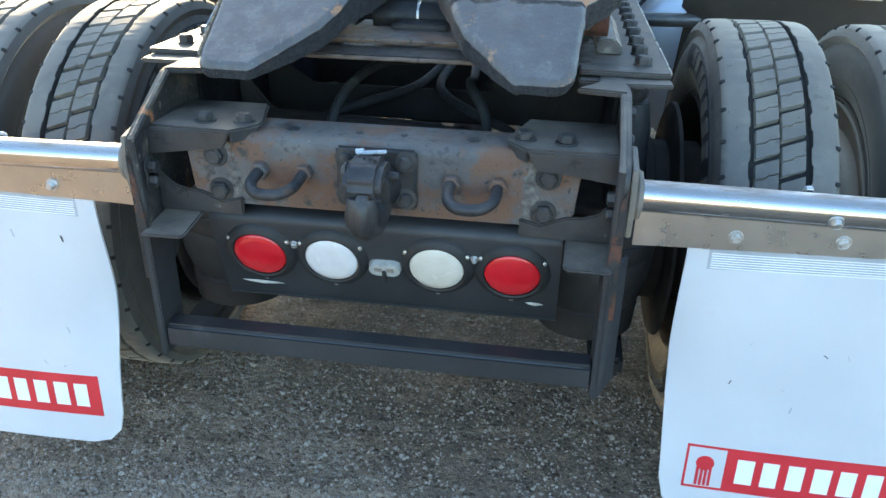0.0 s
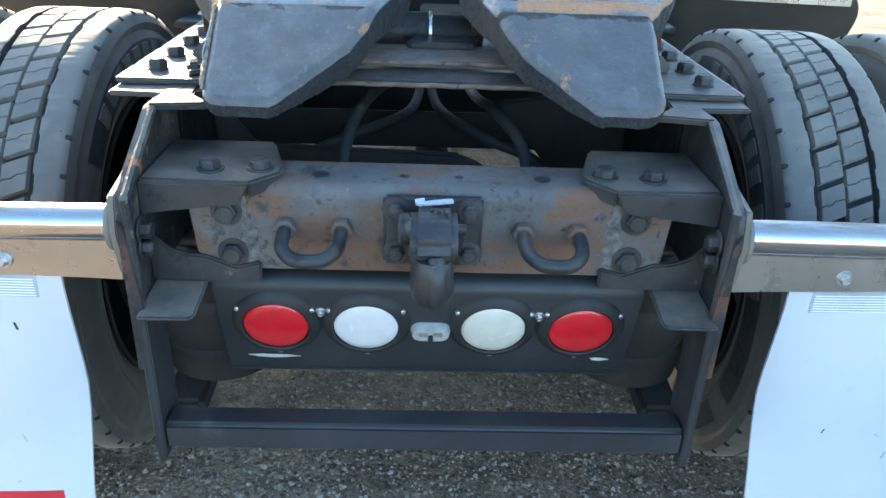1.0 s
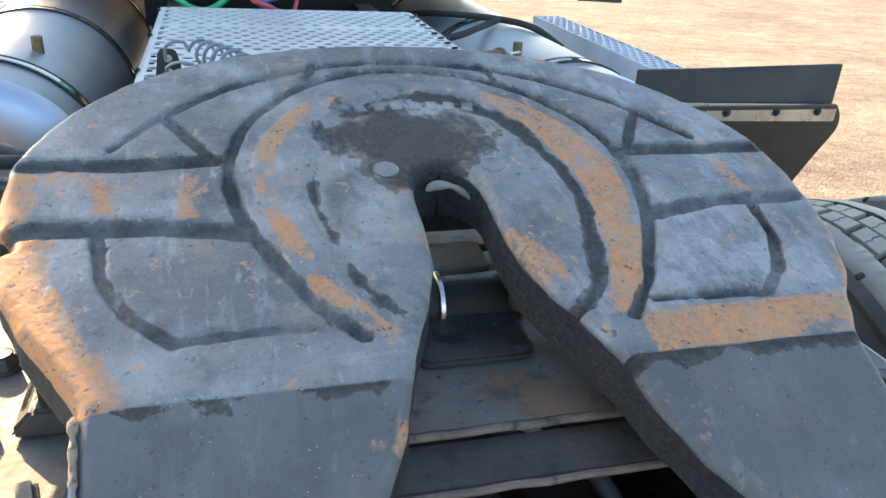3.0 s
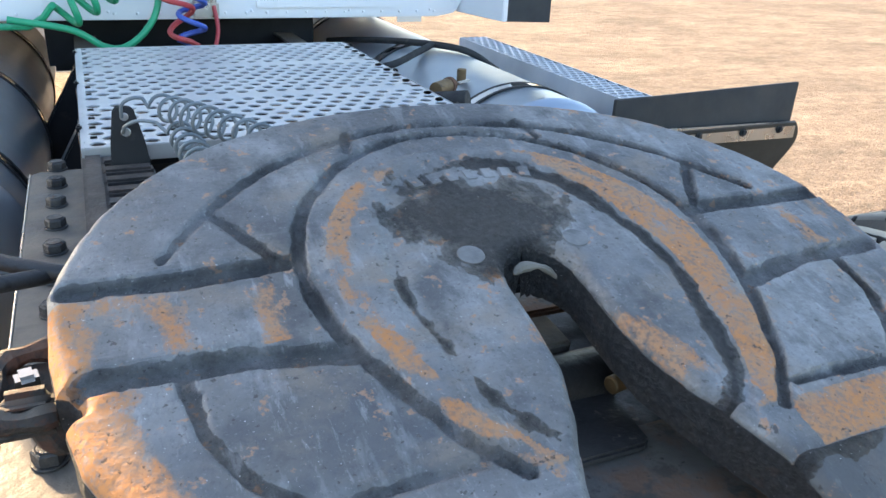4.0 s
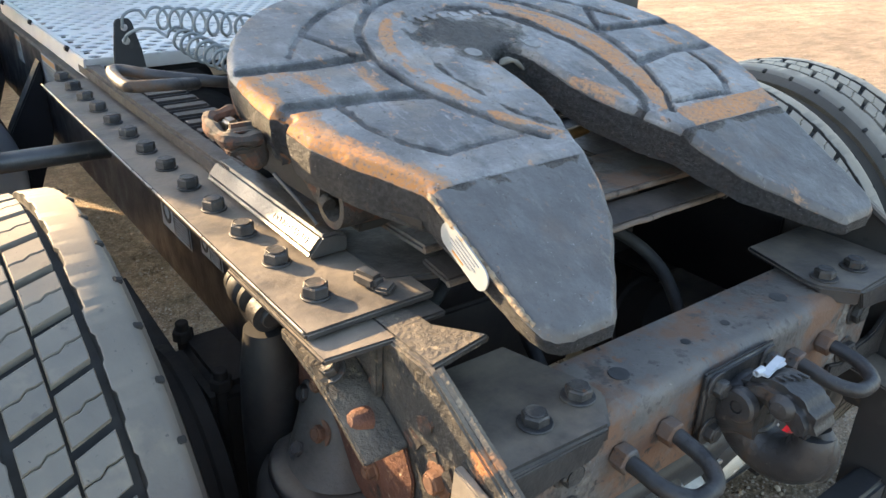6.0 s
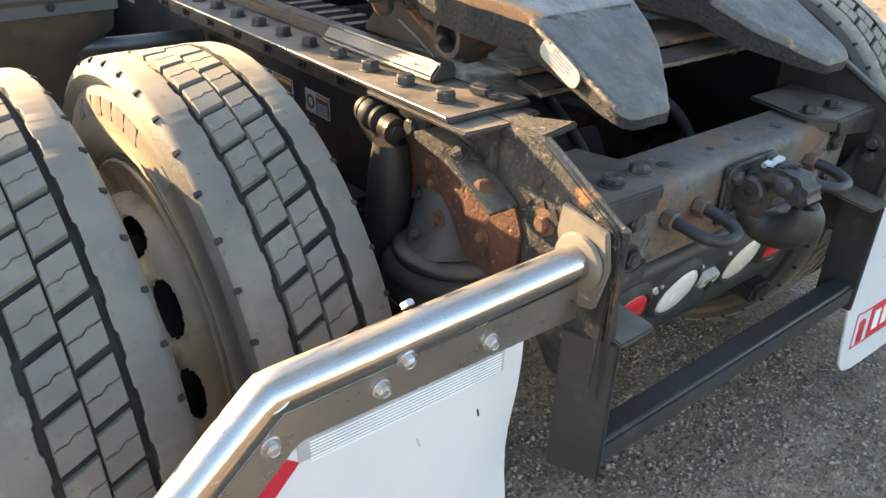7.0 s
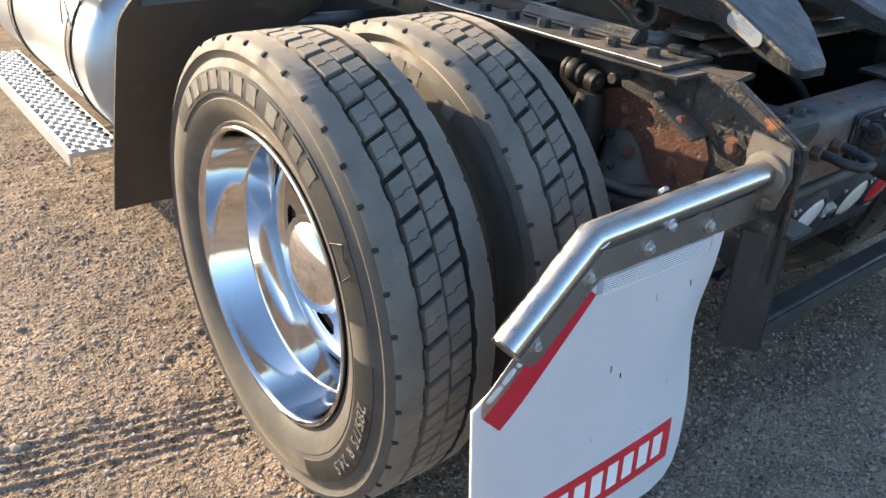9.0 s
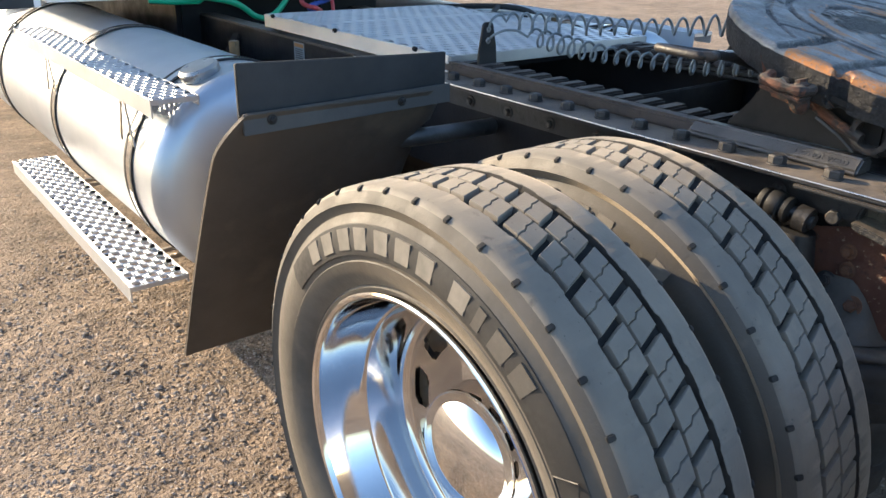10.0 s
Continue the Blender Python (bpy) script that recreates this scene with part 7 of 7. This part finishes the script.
sticker(0.785, 0.945, 0.786, 0.858, -0.4315, True)
sticker(0.632, 0.730, 0.808, 0.856, -0.4315, True)
sticker(1.76, 1.93, 0.86, 0.95, -0.4315, False)
sticker(2.256, 2.33, 0.86, 0.945, -0.4315, False)
# plate added as dark backing before the sunlit ground ahead
mid = thing("middle_crossmember", (0, 1.02, 0.56), "grimy brown-black crossmember plate between the frame rails", "crossmember")
part("plate", Shape().prism([(-0.42, 0.93), (-0.36, 0.945), (0.36, 0.945), (0.42, 0.93), (0.42, 0.72), (0.26, 0.60), (0.12, 0.585), (-0.12, 0.585), (-0.26, 0.60), (-0.42, 0.72)], "y", 1.020, 1.032, 0.004), mat_under, mid)
part("lower_flange", Shape().box((0, 1.05, 0.590), (0.26, 0.06, 0.010), None, 0.003), mat_under, mid)
# made-up housing, blocks sun and the view of bright ground between the rails
gear = thing("gearbox", (0, 2.4, 0.36), "dark gearbox-like housing added under the deck to hide sunlit ground", "gearbox")
part("housing", Shape().lathe([(0.05, 0), (0.13, 0.02), (0.16, 0.10), (0.17, 0.30), (0.20, 0.34), (0.20, 0.60), (0.25, 0.66), (0.27, 0.95), (0.24, 1.00), (0.05, 1.02)], 36, Matrix.Translation((0, 1.75, 0.62)) @ rot("X", -90)), mat_under, gear, smooth=40)
part("sump", Shape().box((0, 2.5, 0.42), (0.34, 0.7, 0.14), None, 0.03, 3), mat_under, gear)

# ---- deck plate ----
def perforated(x0, x1, y0, y1, z, px, py, r, flat_rows=(), th=0.004, lip=0.0005):
    """A plate with staggered round holes, as cells of eight-cornered rings."""
    s = Shape()
    nx, ny = max(1, round((x1 - x0) / px)), max(1, round((y1 - y0) / py))
    dx, dy = (x1 - x0) / nx, (y1 - y0) / ny
    N = 12
    for j in range(ny):
        half_row = j % 2 == 1 and j not in flat_rows
        if half_row:
            cy = y0 + (j + 0.5) * dy
            for xa_, xb_ in ((x0, x0 + dx / 2), (x1 - dx / 2, x1)):
                s.add([(xa_, cy - dy / 2, z), (xb_, cy - dy / 2, z), (xb_, cy + dy / 2, z), (xa_, cy + dy / 2, z)], [(0, 1, 2, 3)])
        for i in range(nx - 1 if half_row else nx):
            cx, cy = x0 + (i + (1.0 if half_row else 0.5)) * dx, y0 + (j + 0.5) * dy
            if j in flat_rows:
                s.add([(cx - dx / 2, cy - dy / 2, z), (cx + dx / 2, cy - dy / 2, z), (cx + dx / 2, cy + dy / 2, z), (cx - dx / 2, cy + dy / 2, z)], [(0, 1, 2, 3)])
                continue
            vs, fs = [], []
            for k in range(N):
                a = 2 * math.pi * (k + 0.5) / N
                c, d = math.cos(a), math.sin(a)
                q = min(dx / 2 / abs(c) if c else 9, dy / 2 / abs(d) if d else 9)
                ex, ey = c * q, d * q
                vs += [(cx + ex, cy + ey, z), (cx + r * (1.10 + lip * 20) * c, cy + r * (1.10 + lip * 20) * d, z + lip), (cx + r * c, cy + r * d, z + lip - 0.0015), (cx + r * c, cy + r * d, z - th)]
            for k in range(N):
                w = (k + 1) % N
                for e in range(3):
                    fs.append((k * 4 + e, w * 4 + e, w * 4 + e + 1, k * 4 + e + 1))
            s.add(vs, fs)
            # corners of the cell
            for c, d in ((1, 1), (-1, 1), (-1, -1), (1, -1)):
                k0 = [k for k in range(N) if math.copysign(1, math.cos(2 * math.pi * (k + 0.5) / N)) == c and math.copysign(1, math.sin(2 * math.pi * (k + 0.5) / N)) == d]
                pts = [vs[k * 4] for k in k0]
                corner = (cx + c * dx / 2, cy + d * dy / 2, z)
                ox = [p for p in pts if abs(abs(p[0] - cx) - dx / 2) < 1e-6]
                oy = [p for p in pts if abs(abs(p[1] - cy) - dy / 2) < 1e-6]
                if ox and oy:
                    p, q = max(ox, key=lambda v: abs(v[1] - cy)), max(oy, key=lambda v: abs(v[0] - cx))
                    if p != q:
                        s.add([p, corner, q], [(0, 1, 2)])
    b = bmesh.new()
    vs = [b.verts.new(p) for p in s.v]
    for f in s.f:
        b.faces.new([vs[i] for i in f])
    bmesh.ops.remove_doubles(b, verts=b.verts[:], dist=0.0002)
    return Shape().bm(b)


deck = thing("deck_plate", (0, 2.0, 0.97), "perforated aluminium deck plate across the frame rails", "deck plate")
sheet = perforated(-0.418, 0.462, 1.45, 2.57, 1.015, 0.0506, 0.0393, 0.0155, (9, 19), 0.004)
part("sheet", sheet, mat_alu, deck, smooth=30, recalc=False)
part("rear_edge", Shape().box((0.022, 1.446, 0.999), (0.880, 0.006, 0.034), None, 0.002), mat_alu, deck)
part("front_edge", Shape().box((0.022, 2.574, 0.999), (0.880, 0.006, 0.034), None, 0.002), mat_alu, deck)
for x in (-0.421, 0.465):
    part("side_edge", Shape().box((x, 2.01, 0.993), (0.006, 1.13, 0.046), None, 0.002), mat_alu, deck)
    for y in (1.60, 2.05, 2.50):
        part("clip", Shape().box((x * 1.01, y, 1.015), (0.012, 0.02, 0.014), None, 0.003), mat_black, deck)
for y in (1.51, 2.51):
    part("support", Shape().box((0.02, y, 0.978), (0.86, 0.05, 0.04), None, 0.004), mat_black, deck)

# ---- hose bracket and coils ----
hb = thing("hose_bracket", (-0.335, 1.37, 0.975), "black upright hose bracket with two holes, bolted to the slide", "bracket")
part("upright", Shape().prism([(-0.375, 0.975), (-0.300, 0.975), (-0.307, 1.04), (-0.322, 1.105), (-0.330, 1.112), (-0.352, 1.112), (-0.360, 1.105), (-0.370, 1.04)], "y", 1.374, 1.382, 0.002), mat_guard, hb)
part("foot", Shape().box((-0.338, 1.35, 0.980), (0.085, 0.06, 0.008), None, 0.002), mat_guard, hb)
for z, rr in ((1.092, 0.008), (1.062, 0.009)):
    part("grommet", Shape().cyl((-0.340, 1.372, z), (-0.340, 1.384, z), rr, 16), mat_zinc, hb)


def coil(a, b, turns, r0, r, lead, sag):
    pts = [Vector(p) for p in lead]
    a, b = Vector(a), Vector(b)
    d = (b - a).normalized()
    u = d.cross(Vector((0, 0, 1))).normalized()
    v = u.cross(d)
    n = int(turns * 14)
    for i in range(n + 1):
        f = i / n
        w = 2 * math.pi * turns * f
        rr = r0 * (0.85 + 0.15 * math.sin(f * 9))
        pts.append(a + (b - a) * f + (u * math.cos(w) + v * math.sin(w)) * rr - Vector((0, 0, sag * math.sin(f * math.pi))))
    return Shape().tube(spline(pts[: len(lead)], 5)[:-1] + pts[len(lead) :], r, 7)


solo("coiled_air_hose", coil((-0.275, 1.36, 1.112), (0.03, 0.70, 1.165), 19, 0.0265, 0.0036, [(-0.345, 1.37, 1.092), (-0.342, 1.362, 1.118), (-0.322, 1.36, 1.130), (-0.300, 1.36, 1.128)], 0.012), mat_coil, "grey coiled air hose stretched towards the coupling plate", "coiled hose", "coiled hoses")
solo("coiled_air_hose", coil((-0.25, 1.29, 1.078), (-0.18, 0.66, 1.09), 18, 0.0255, 0.0036, [(-0.345, 1.37, 1.062), (-0.340, 1.352, 1.080), (-0.315, 1.33, 1.094), (-0.280, 1.31, 1.092)], 0.024), mat_coil, "grey coiled air hose stretched towards the coupling plate", "coiled hose", "coiled hoses")
lever = Shape().tube(spline([(-0.28, 0.60, 1.10), (-0.38, 0.592, 1.128), (-0.44, 0.592, 1.140), (-0.50, 0.625, 1.148), (-0.536, 0.660, 1.153), (-0.552, 0.648, 1.154), (-0.558, 0.575, 1.153), (-0.546, 0.556, 1.152), (-0.50, 0.566, 1.147), (-0.462, 0.586, 1.140), (-0.452, 0.598, 1.136), (-0.462, 0.605, 1.133)], 6), 0.0085, 12)
solo("release_handle", lever, mat_cast, "black bent steel release handle loop", "handle")
bar = Shape().tube(spline([(-0.02, 0.72, 1.09), (-0.02, 0.85, 1.075), (-0.03, 0.98, 1.06)], 5), 0.009, 10)
solo("pull_rod", bar, mat_bracket, "pale worn steel pull rod before the coupling plate", "rod")


# ---- tanks ----
def fuel_tank(s):
    cx, cz, R = s * 0.865, 0.655, 0.315
    y0, y1 = 1.72, 4.30
    t = thing("fuel_tank", (cx, 2.6, cz - R), "round brushed aluminium fuel tank with black strap bands", "fuel tank", "fuel tanks")
    m = Matrix.Translation((cx, y0, cz)) @ rot("X", -90)
    L = y1 - y0
    part("shell", Shape().lathe([(0.0005, -0.02), (R * 0.55, -0.012), (R * 0.86, 0.004), (R * 0.97, 0.028), (R, 0.055), (R + 0.002, 0.06), (R, 0.066), (R, L * 0.5), (R, L - 0.06), (R * 0.96, L - 0.02), (R * 0.8, L), (0.0005, L + 0.02)], 72, m), mat_tank, t, smooth=45)
    for y in (1.96, 2.78, 3.70):
        st = part("strap", Shape().lathe([(R + 0.001, y - y0 - 0.020), (R + 0.005, y - y0 - 0.020), (R + 0.005, y - y0 + 0.020), (R + 0.001, y - y0 + 0.020)], 72, m, True), mat_chrome, t, "steel tank strap")
        for dy in (-0.024, 0.024):
            part("strap_rubber", Shape().lathe([(R + 0.0005, y - y0 + dy - 0.006), (R + 0.006, y - y0 + dy - 0.006), (R + 0.006, y - y0 + dy + 0.006), (R + 0.0005, y - y0 + dy + 0.006)], 72, m, True), mat_grommet, st, "black rubber strap liner")
    for y in (2.0, 2.82):
        part("mount_arm", Shape().prism([(s * 0.432, 0.70), (s * 0.432, 0.92), (s * 0.56, 0.70), (s * 0.62, 0.46), (s * 0.90, 0.335), (s * 0.86, 0.32), (s * 0.56, 0.38)], "y", y - 0.03, y + 0.03, 0.004), mat_black, t)
    c = Vector((cx + s * 0.105, 1.87, cz + R * 0.945 - 0.018))
    if s < 0:
        part("filler_cap", Shape().lathe([(0.055, -0.02), (0.055, 0.012), (0.058, 0.016), (0.058, 0.034), (0.050, 0.042), (0.0005, 0.044)], 36, Matrix.Translation(c) @ rot("Y", 19 * s)), mat_bracket, t, "dull steel filler cap")
    part("fitting", Shape().cyl((cx - s * 0.12, 2.15, cz + R * 0.9), (cx - s * 0.12, 2.15, cz + R + 0.02), 0.016), mat_brass, t, "brass fitting")
    return t


def step(s, upper):
    if upper:
        x0, x1, y0, y1, z = 1.050, 1.172, 1.715, 3.25, 0.925
        if s > 0:
            x0, x1, y0, y1, z = 1.138, 1.262, 1.70, 2.99, 0.950
        nm = "upper tank step of perforated bright aluminium"
    else:
        x0, x1, y0, y1, z = 1.118, 1.277, 1.750, 3.19, 0.412
        nm = "lower tank step of perforated bright aluminium"
    t = thing("tank_step", (s * (x0 + x1) / 2, (y0 + y1) / 2, z - 0.06), nm, "step", "tank steps")
    a, b = sorted((s * x0, s * x1))
    part("tread", perforated(a, b, y0, y1, z, (b - a) / 4, 0.0345, 0.0128, (), 0.005, 0.003), mat_alu, t, recalc=False, smooth=30)
    part("outer_lip", Shape().box((s * (x1 + 0.002), (y0 + y1) / 2, z - 0.022), (0.004, y1 - y0, 0.050), None, 0.001), mat_alu, t)
    dl = 0.085 if s > 0 and upper else 0.028
    part("inner_lip", Shape().box((s * (x0 - 0.002), (y0 + y1) / 2, z + 0.002 - dl / 2), (0.004, y1 - y0, dl), None, 0.001), mat_alu, t)
    for y in (y0, y1):
        part("end_lip", Shape().box((s * (x0 + x1) / 2, y, z - 0.006), (x1 - x0, 0.003, 0.014), None, 0.001), mat_alu, t)
    for y in ((1.96, 2.78) if upper else (1.95, 2.78)):
        for dy in (-0.05, 0.05):
            part("stay", Shape().box((s * ((x1 + 0.0) if upper else x0 - 0.03), y + dy * 0.6, z - (0.09 if upper else 0.01)), (0.004 if upper else 0.14, 0.014, 0.16 if upper else 0.012), rot("X", 18 * (1 if dy > 0 else -1)) if upper else None, 0.001), mat_bracket, t)
    return t


for s in (-1, 1):
    fuel_tank(s)
    step(s, True)
    step(s, False)
for run in ([(0.62, 3.3, 0.90), (0.68, 3.0, 0.95), (0.80, 2.70, 0.985), (0.95, 2.55, 0.975), (1.08, 2.52, 0.90)], [(0.45, 2.5, 0.93), (0.60, 2.45, 0.95), (0.75, 2.55, 0.975), (0.84, 2.62, 0.99)]):
    solo("tank_hose", Shape().tube(spline(run, 8), 0.013, 10), mat_hose, "black rubber hose over the fuel tank", "hose", "tank hoses")
val = thing("brass_valve", (0.58, 1.93, 0.95), "brass and red air fittings beside the deck plate", "valve")
part("body", Shape().cyl((0.54, 1.90, 0.985), (0.62, 1.96, 0.985), 0.022).cyl((0.58, 1.93, 0.94), (0.58, 1.93, 0.99), 0.018), mat_brass, val)
part("red_ring", Shape().cyl((0.60, 1.945, 0.985), (0.615, 1.956, 0.985), 0.025), mat_rustbolt, val)
part("lever", Shape().box((0.66, 1.96, 0.992), (0.06, 0.014, 0.005), rot("Z", 30), 0.002), mat_zinc, val)
part("plug", Shape().cyl((0.50, 1.80, 0.97), (0.57, 1.74, 0.985), 0.033), mat_hose, val)

# ---- cab ----
for s in (-1, 1):
    cs = thing("cab_step", (s * 1.20, 4.0, 0.90), "perforated aluminium cab step in front of the fuel tank step", "step", "cab steps")
    part("tread", perforated(*sorted((s * 1.13, s * 1.27)), 3.76, 4.30, 0.95, 0.035, 0.0345, 0.0125, (), 0.005, 0.003), mat_alu, cs, recalc=False, smooth=30)
    part("rear_lip", Shape().box((s * 1.20, 3.758, 0.93), (0.14, 0.004, 0.04), None, 0.001), mat_alu, cs)
    part("hanger", Shape().box((s * 1.10, 4.1, 1.0), (0.05, 0.06, 0.12), None, 0.004), mat_black, cs)
cab = thing("cab", (0, 4.2, 1.0), "white sleeper cab with riveted rear wall and black rubber side extenders", "truck cab")
part("rear_wall", Shape().prism([(-1.10, 1.045), (1.02, 1.045), (1.10, 1.06), (1.14, 1.12), (1.14, 3.75), (-1.14, 3.75), (-1.14, 1.12), (-1.10, 1.045)][:-1], "y", 2.98, 3.02, 0.006), mat_cab, cab)
part("body", Shape().box((0, 4.25, 2.38), (2.28, 2.45, 2.66), None, 0.08, 4), mat_cab, cab)
# front body out of view, added to stop low sun reaching under the truck
part("hood", Shape().box((0, 6.5, 1.12), (2.10, 2.3, 1.50), None, 0.12, 4), mat_cab, cab)
part("lower_sill", Shape().box((0.55, 2.975, 1.10), (0.62, 0.008, 0.028), None, 0.001), mat_cab, cab)
part("under_box", Shape().box((0.0, 4.15, 0.95), (1.06, 1.9, 0.26), None, 0.02), mat_black, cab)
for s in (-1, 1):
    edge = 1.335 if s < 0 else 1.385
    part("side_extender", Shape().prism([(s * 1.12, 3.03), (s * 1.16, 3.03), (s * 1.215, 2.69), (s * 1.18, 2.69)], "z", 1.06, 3.72, 0.004), mat_cab, cab)
    part("rubber_edge", Shape().prism([(s * 1.20, 2.700), (s * 1.20, 2.690), (s * edge, 2.655), (s * edge, 2.665)], "z", 1.06, 3.72, 0.002), mat_rubberstrip, cab, "black rubber extender edge")
rv = []
for x in (-0.30, -0.05, 0.22, 0.62, 0.98):
    for k in range(9):
        rv.append((x, 1.075 + 0.05 * k))
for k in range(26):
    rv.append((-1.0 + 0.08 * k, 1.068))
for x, z in rv:
    part("rivet", Shape().lathe([(0.006, 0), (0.005, 0.0022), (0.002, 0.0036), (0.0003, 0.004)], 8, Matrix.Translation((x, 2.98, z)) @ rot("X", 90)), mat_cab, cab)


def helix(a, b, turns, r0, r, before=(), after=()):
    pts = [Vector(p) for p in before]
    a, b = Vector(a), Vector(b)
    d = (b - a).normalized()
    u = d.cross(Vector((0, 1, 0.2))).normalized()
    v = u.cross(d)
    n = int(turns * 12)
    pts += [a + (b - a) * (i / n) + (u * math.cos(6.2832 * turns * i / n) + v * math.sin(6.2832 * turns * i / n)) * r0 for i in range(n + 1)]
    return Shape().tube(spline(pts + [Vector(p) for p in after], 2), r, 8)


solo("green_air_hose", helix((-0.46, 2.86, 1.07), (-0.24, 2.88, 1.20), 3.5, 0.045, 0.012, [(-0.75, 2.9, 1.05), (-0.56, 2.88, 1.04)]), mat_green, "green coiled trailer cable on the cab's rear wall", "hose", "trailer lines")
solo("green_air_hose", Shape().tube(spline([(-0.62, 2.84, 1.07), (-0.43, 2.83, 1.035), (-0.33, 2.84, 0.975), (-0.26, 2.85, 0.970), (-0.18, 2.86, 1.03), (-0.13, 2.88, 1.13), (-0.11, 2.92, 1.35)], 8), 0.012, 10), mat_green, "green trailer cable hanging in a loop before the cab", "hose", "trailer lines")
solo("red_air_hose", helix((-0.09, 2.86, 1.22), (-0.05, 2.84, 1.00), 1.7, 0.050, 0.0100, [(-0.14, 2.9, 1.40)], [(-0.01, 2.84, 0.97), (0.02, 2.86, 0.90)]), mat_redhose, "red coiled air line before the cab's rear wall", "hose", "trailer lines")
solo("blue_air_hose", helix((-0.01, 2.85, 1.30), (-0.03, 2.83, 0.99), 3.5, 0.046, 0.0100, [(0.05, 2.92, 1.45)], [(0.02, 2.84, 0.95), (0.04, 2.86, 0.90)]), mat_blue, "blue coiled air line before the cab's rear wall", "hose", "trailer lines")
solo("red_air_hose", Shape().tube(spline([(0.07, 2.93, 1.10), (0.075, 2.90, 1.02), (0.055, 2.86, 0.96), (0.03, 2.84, 0.91)], 6), 0.008, 8), mat_redhose, "thin red air line below a fitting on the cab", "hose", "trailer lines")
fit_ = thing("hose_fitting", (0.05, 2.95, 1.08), "grey metal hose fitting bolted to the cab's rear wall", "fitting")
part("body", Shape().box((0.04, 2.955, 1.085), (0.10, 0.045, 0.06), None, 0.008), mat_bracket, fit_)
part("stem", Shape().cyl((0.03, 2.94, 1.11), (0.02, 2.94, 1.45), 0.016).cyl((0.07, 2.94, 1.11), (0.08, 2.94, 1.45), 0.012), mat_bracket, fit_)
# black sheet added to stand for the darkness under the cab
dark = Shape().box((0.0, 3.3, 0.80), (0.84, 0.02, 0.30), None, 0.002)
solo("engine_shield", dark, mat_black, "black sheet added under the cab between the frame rails", "shield")
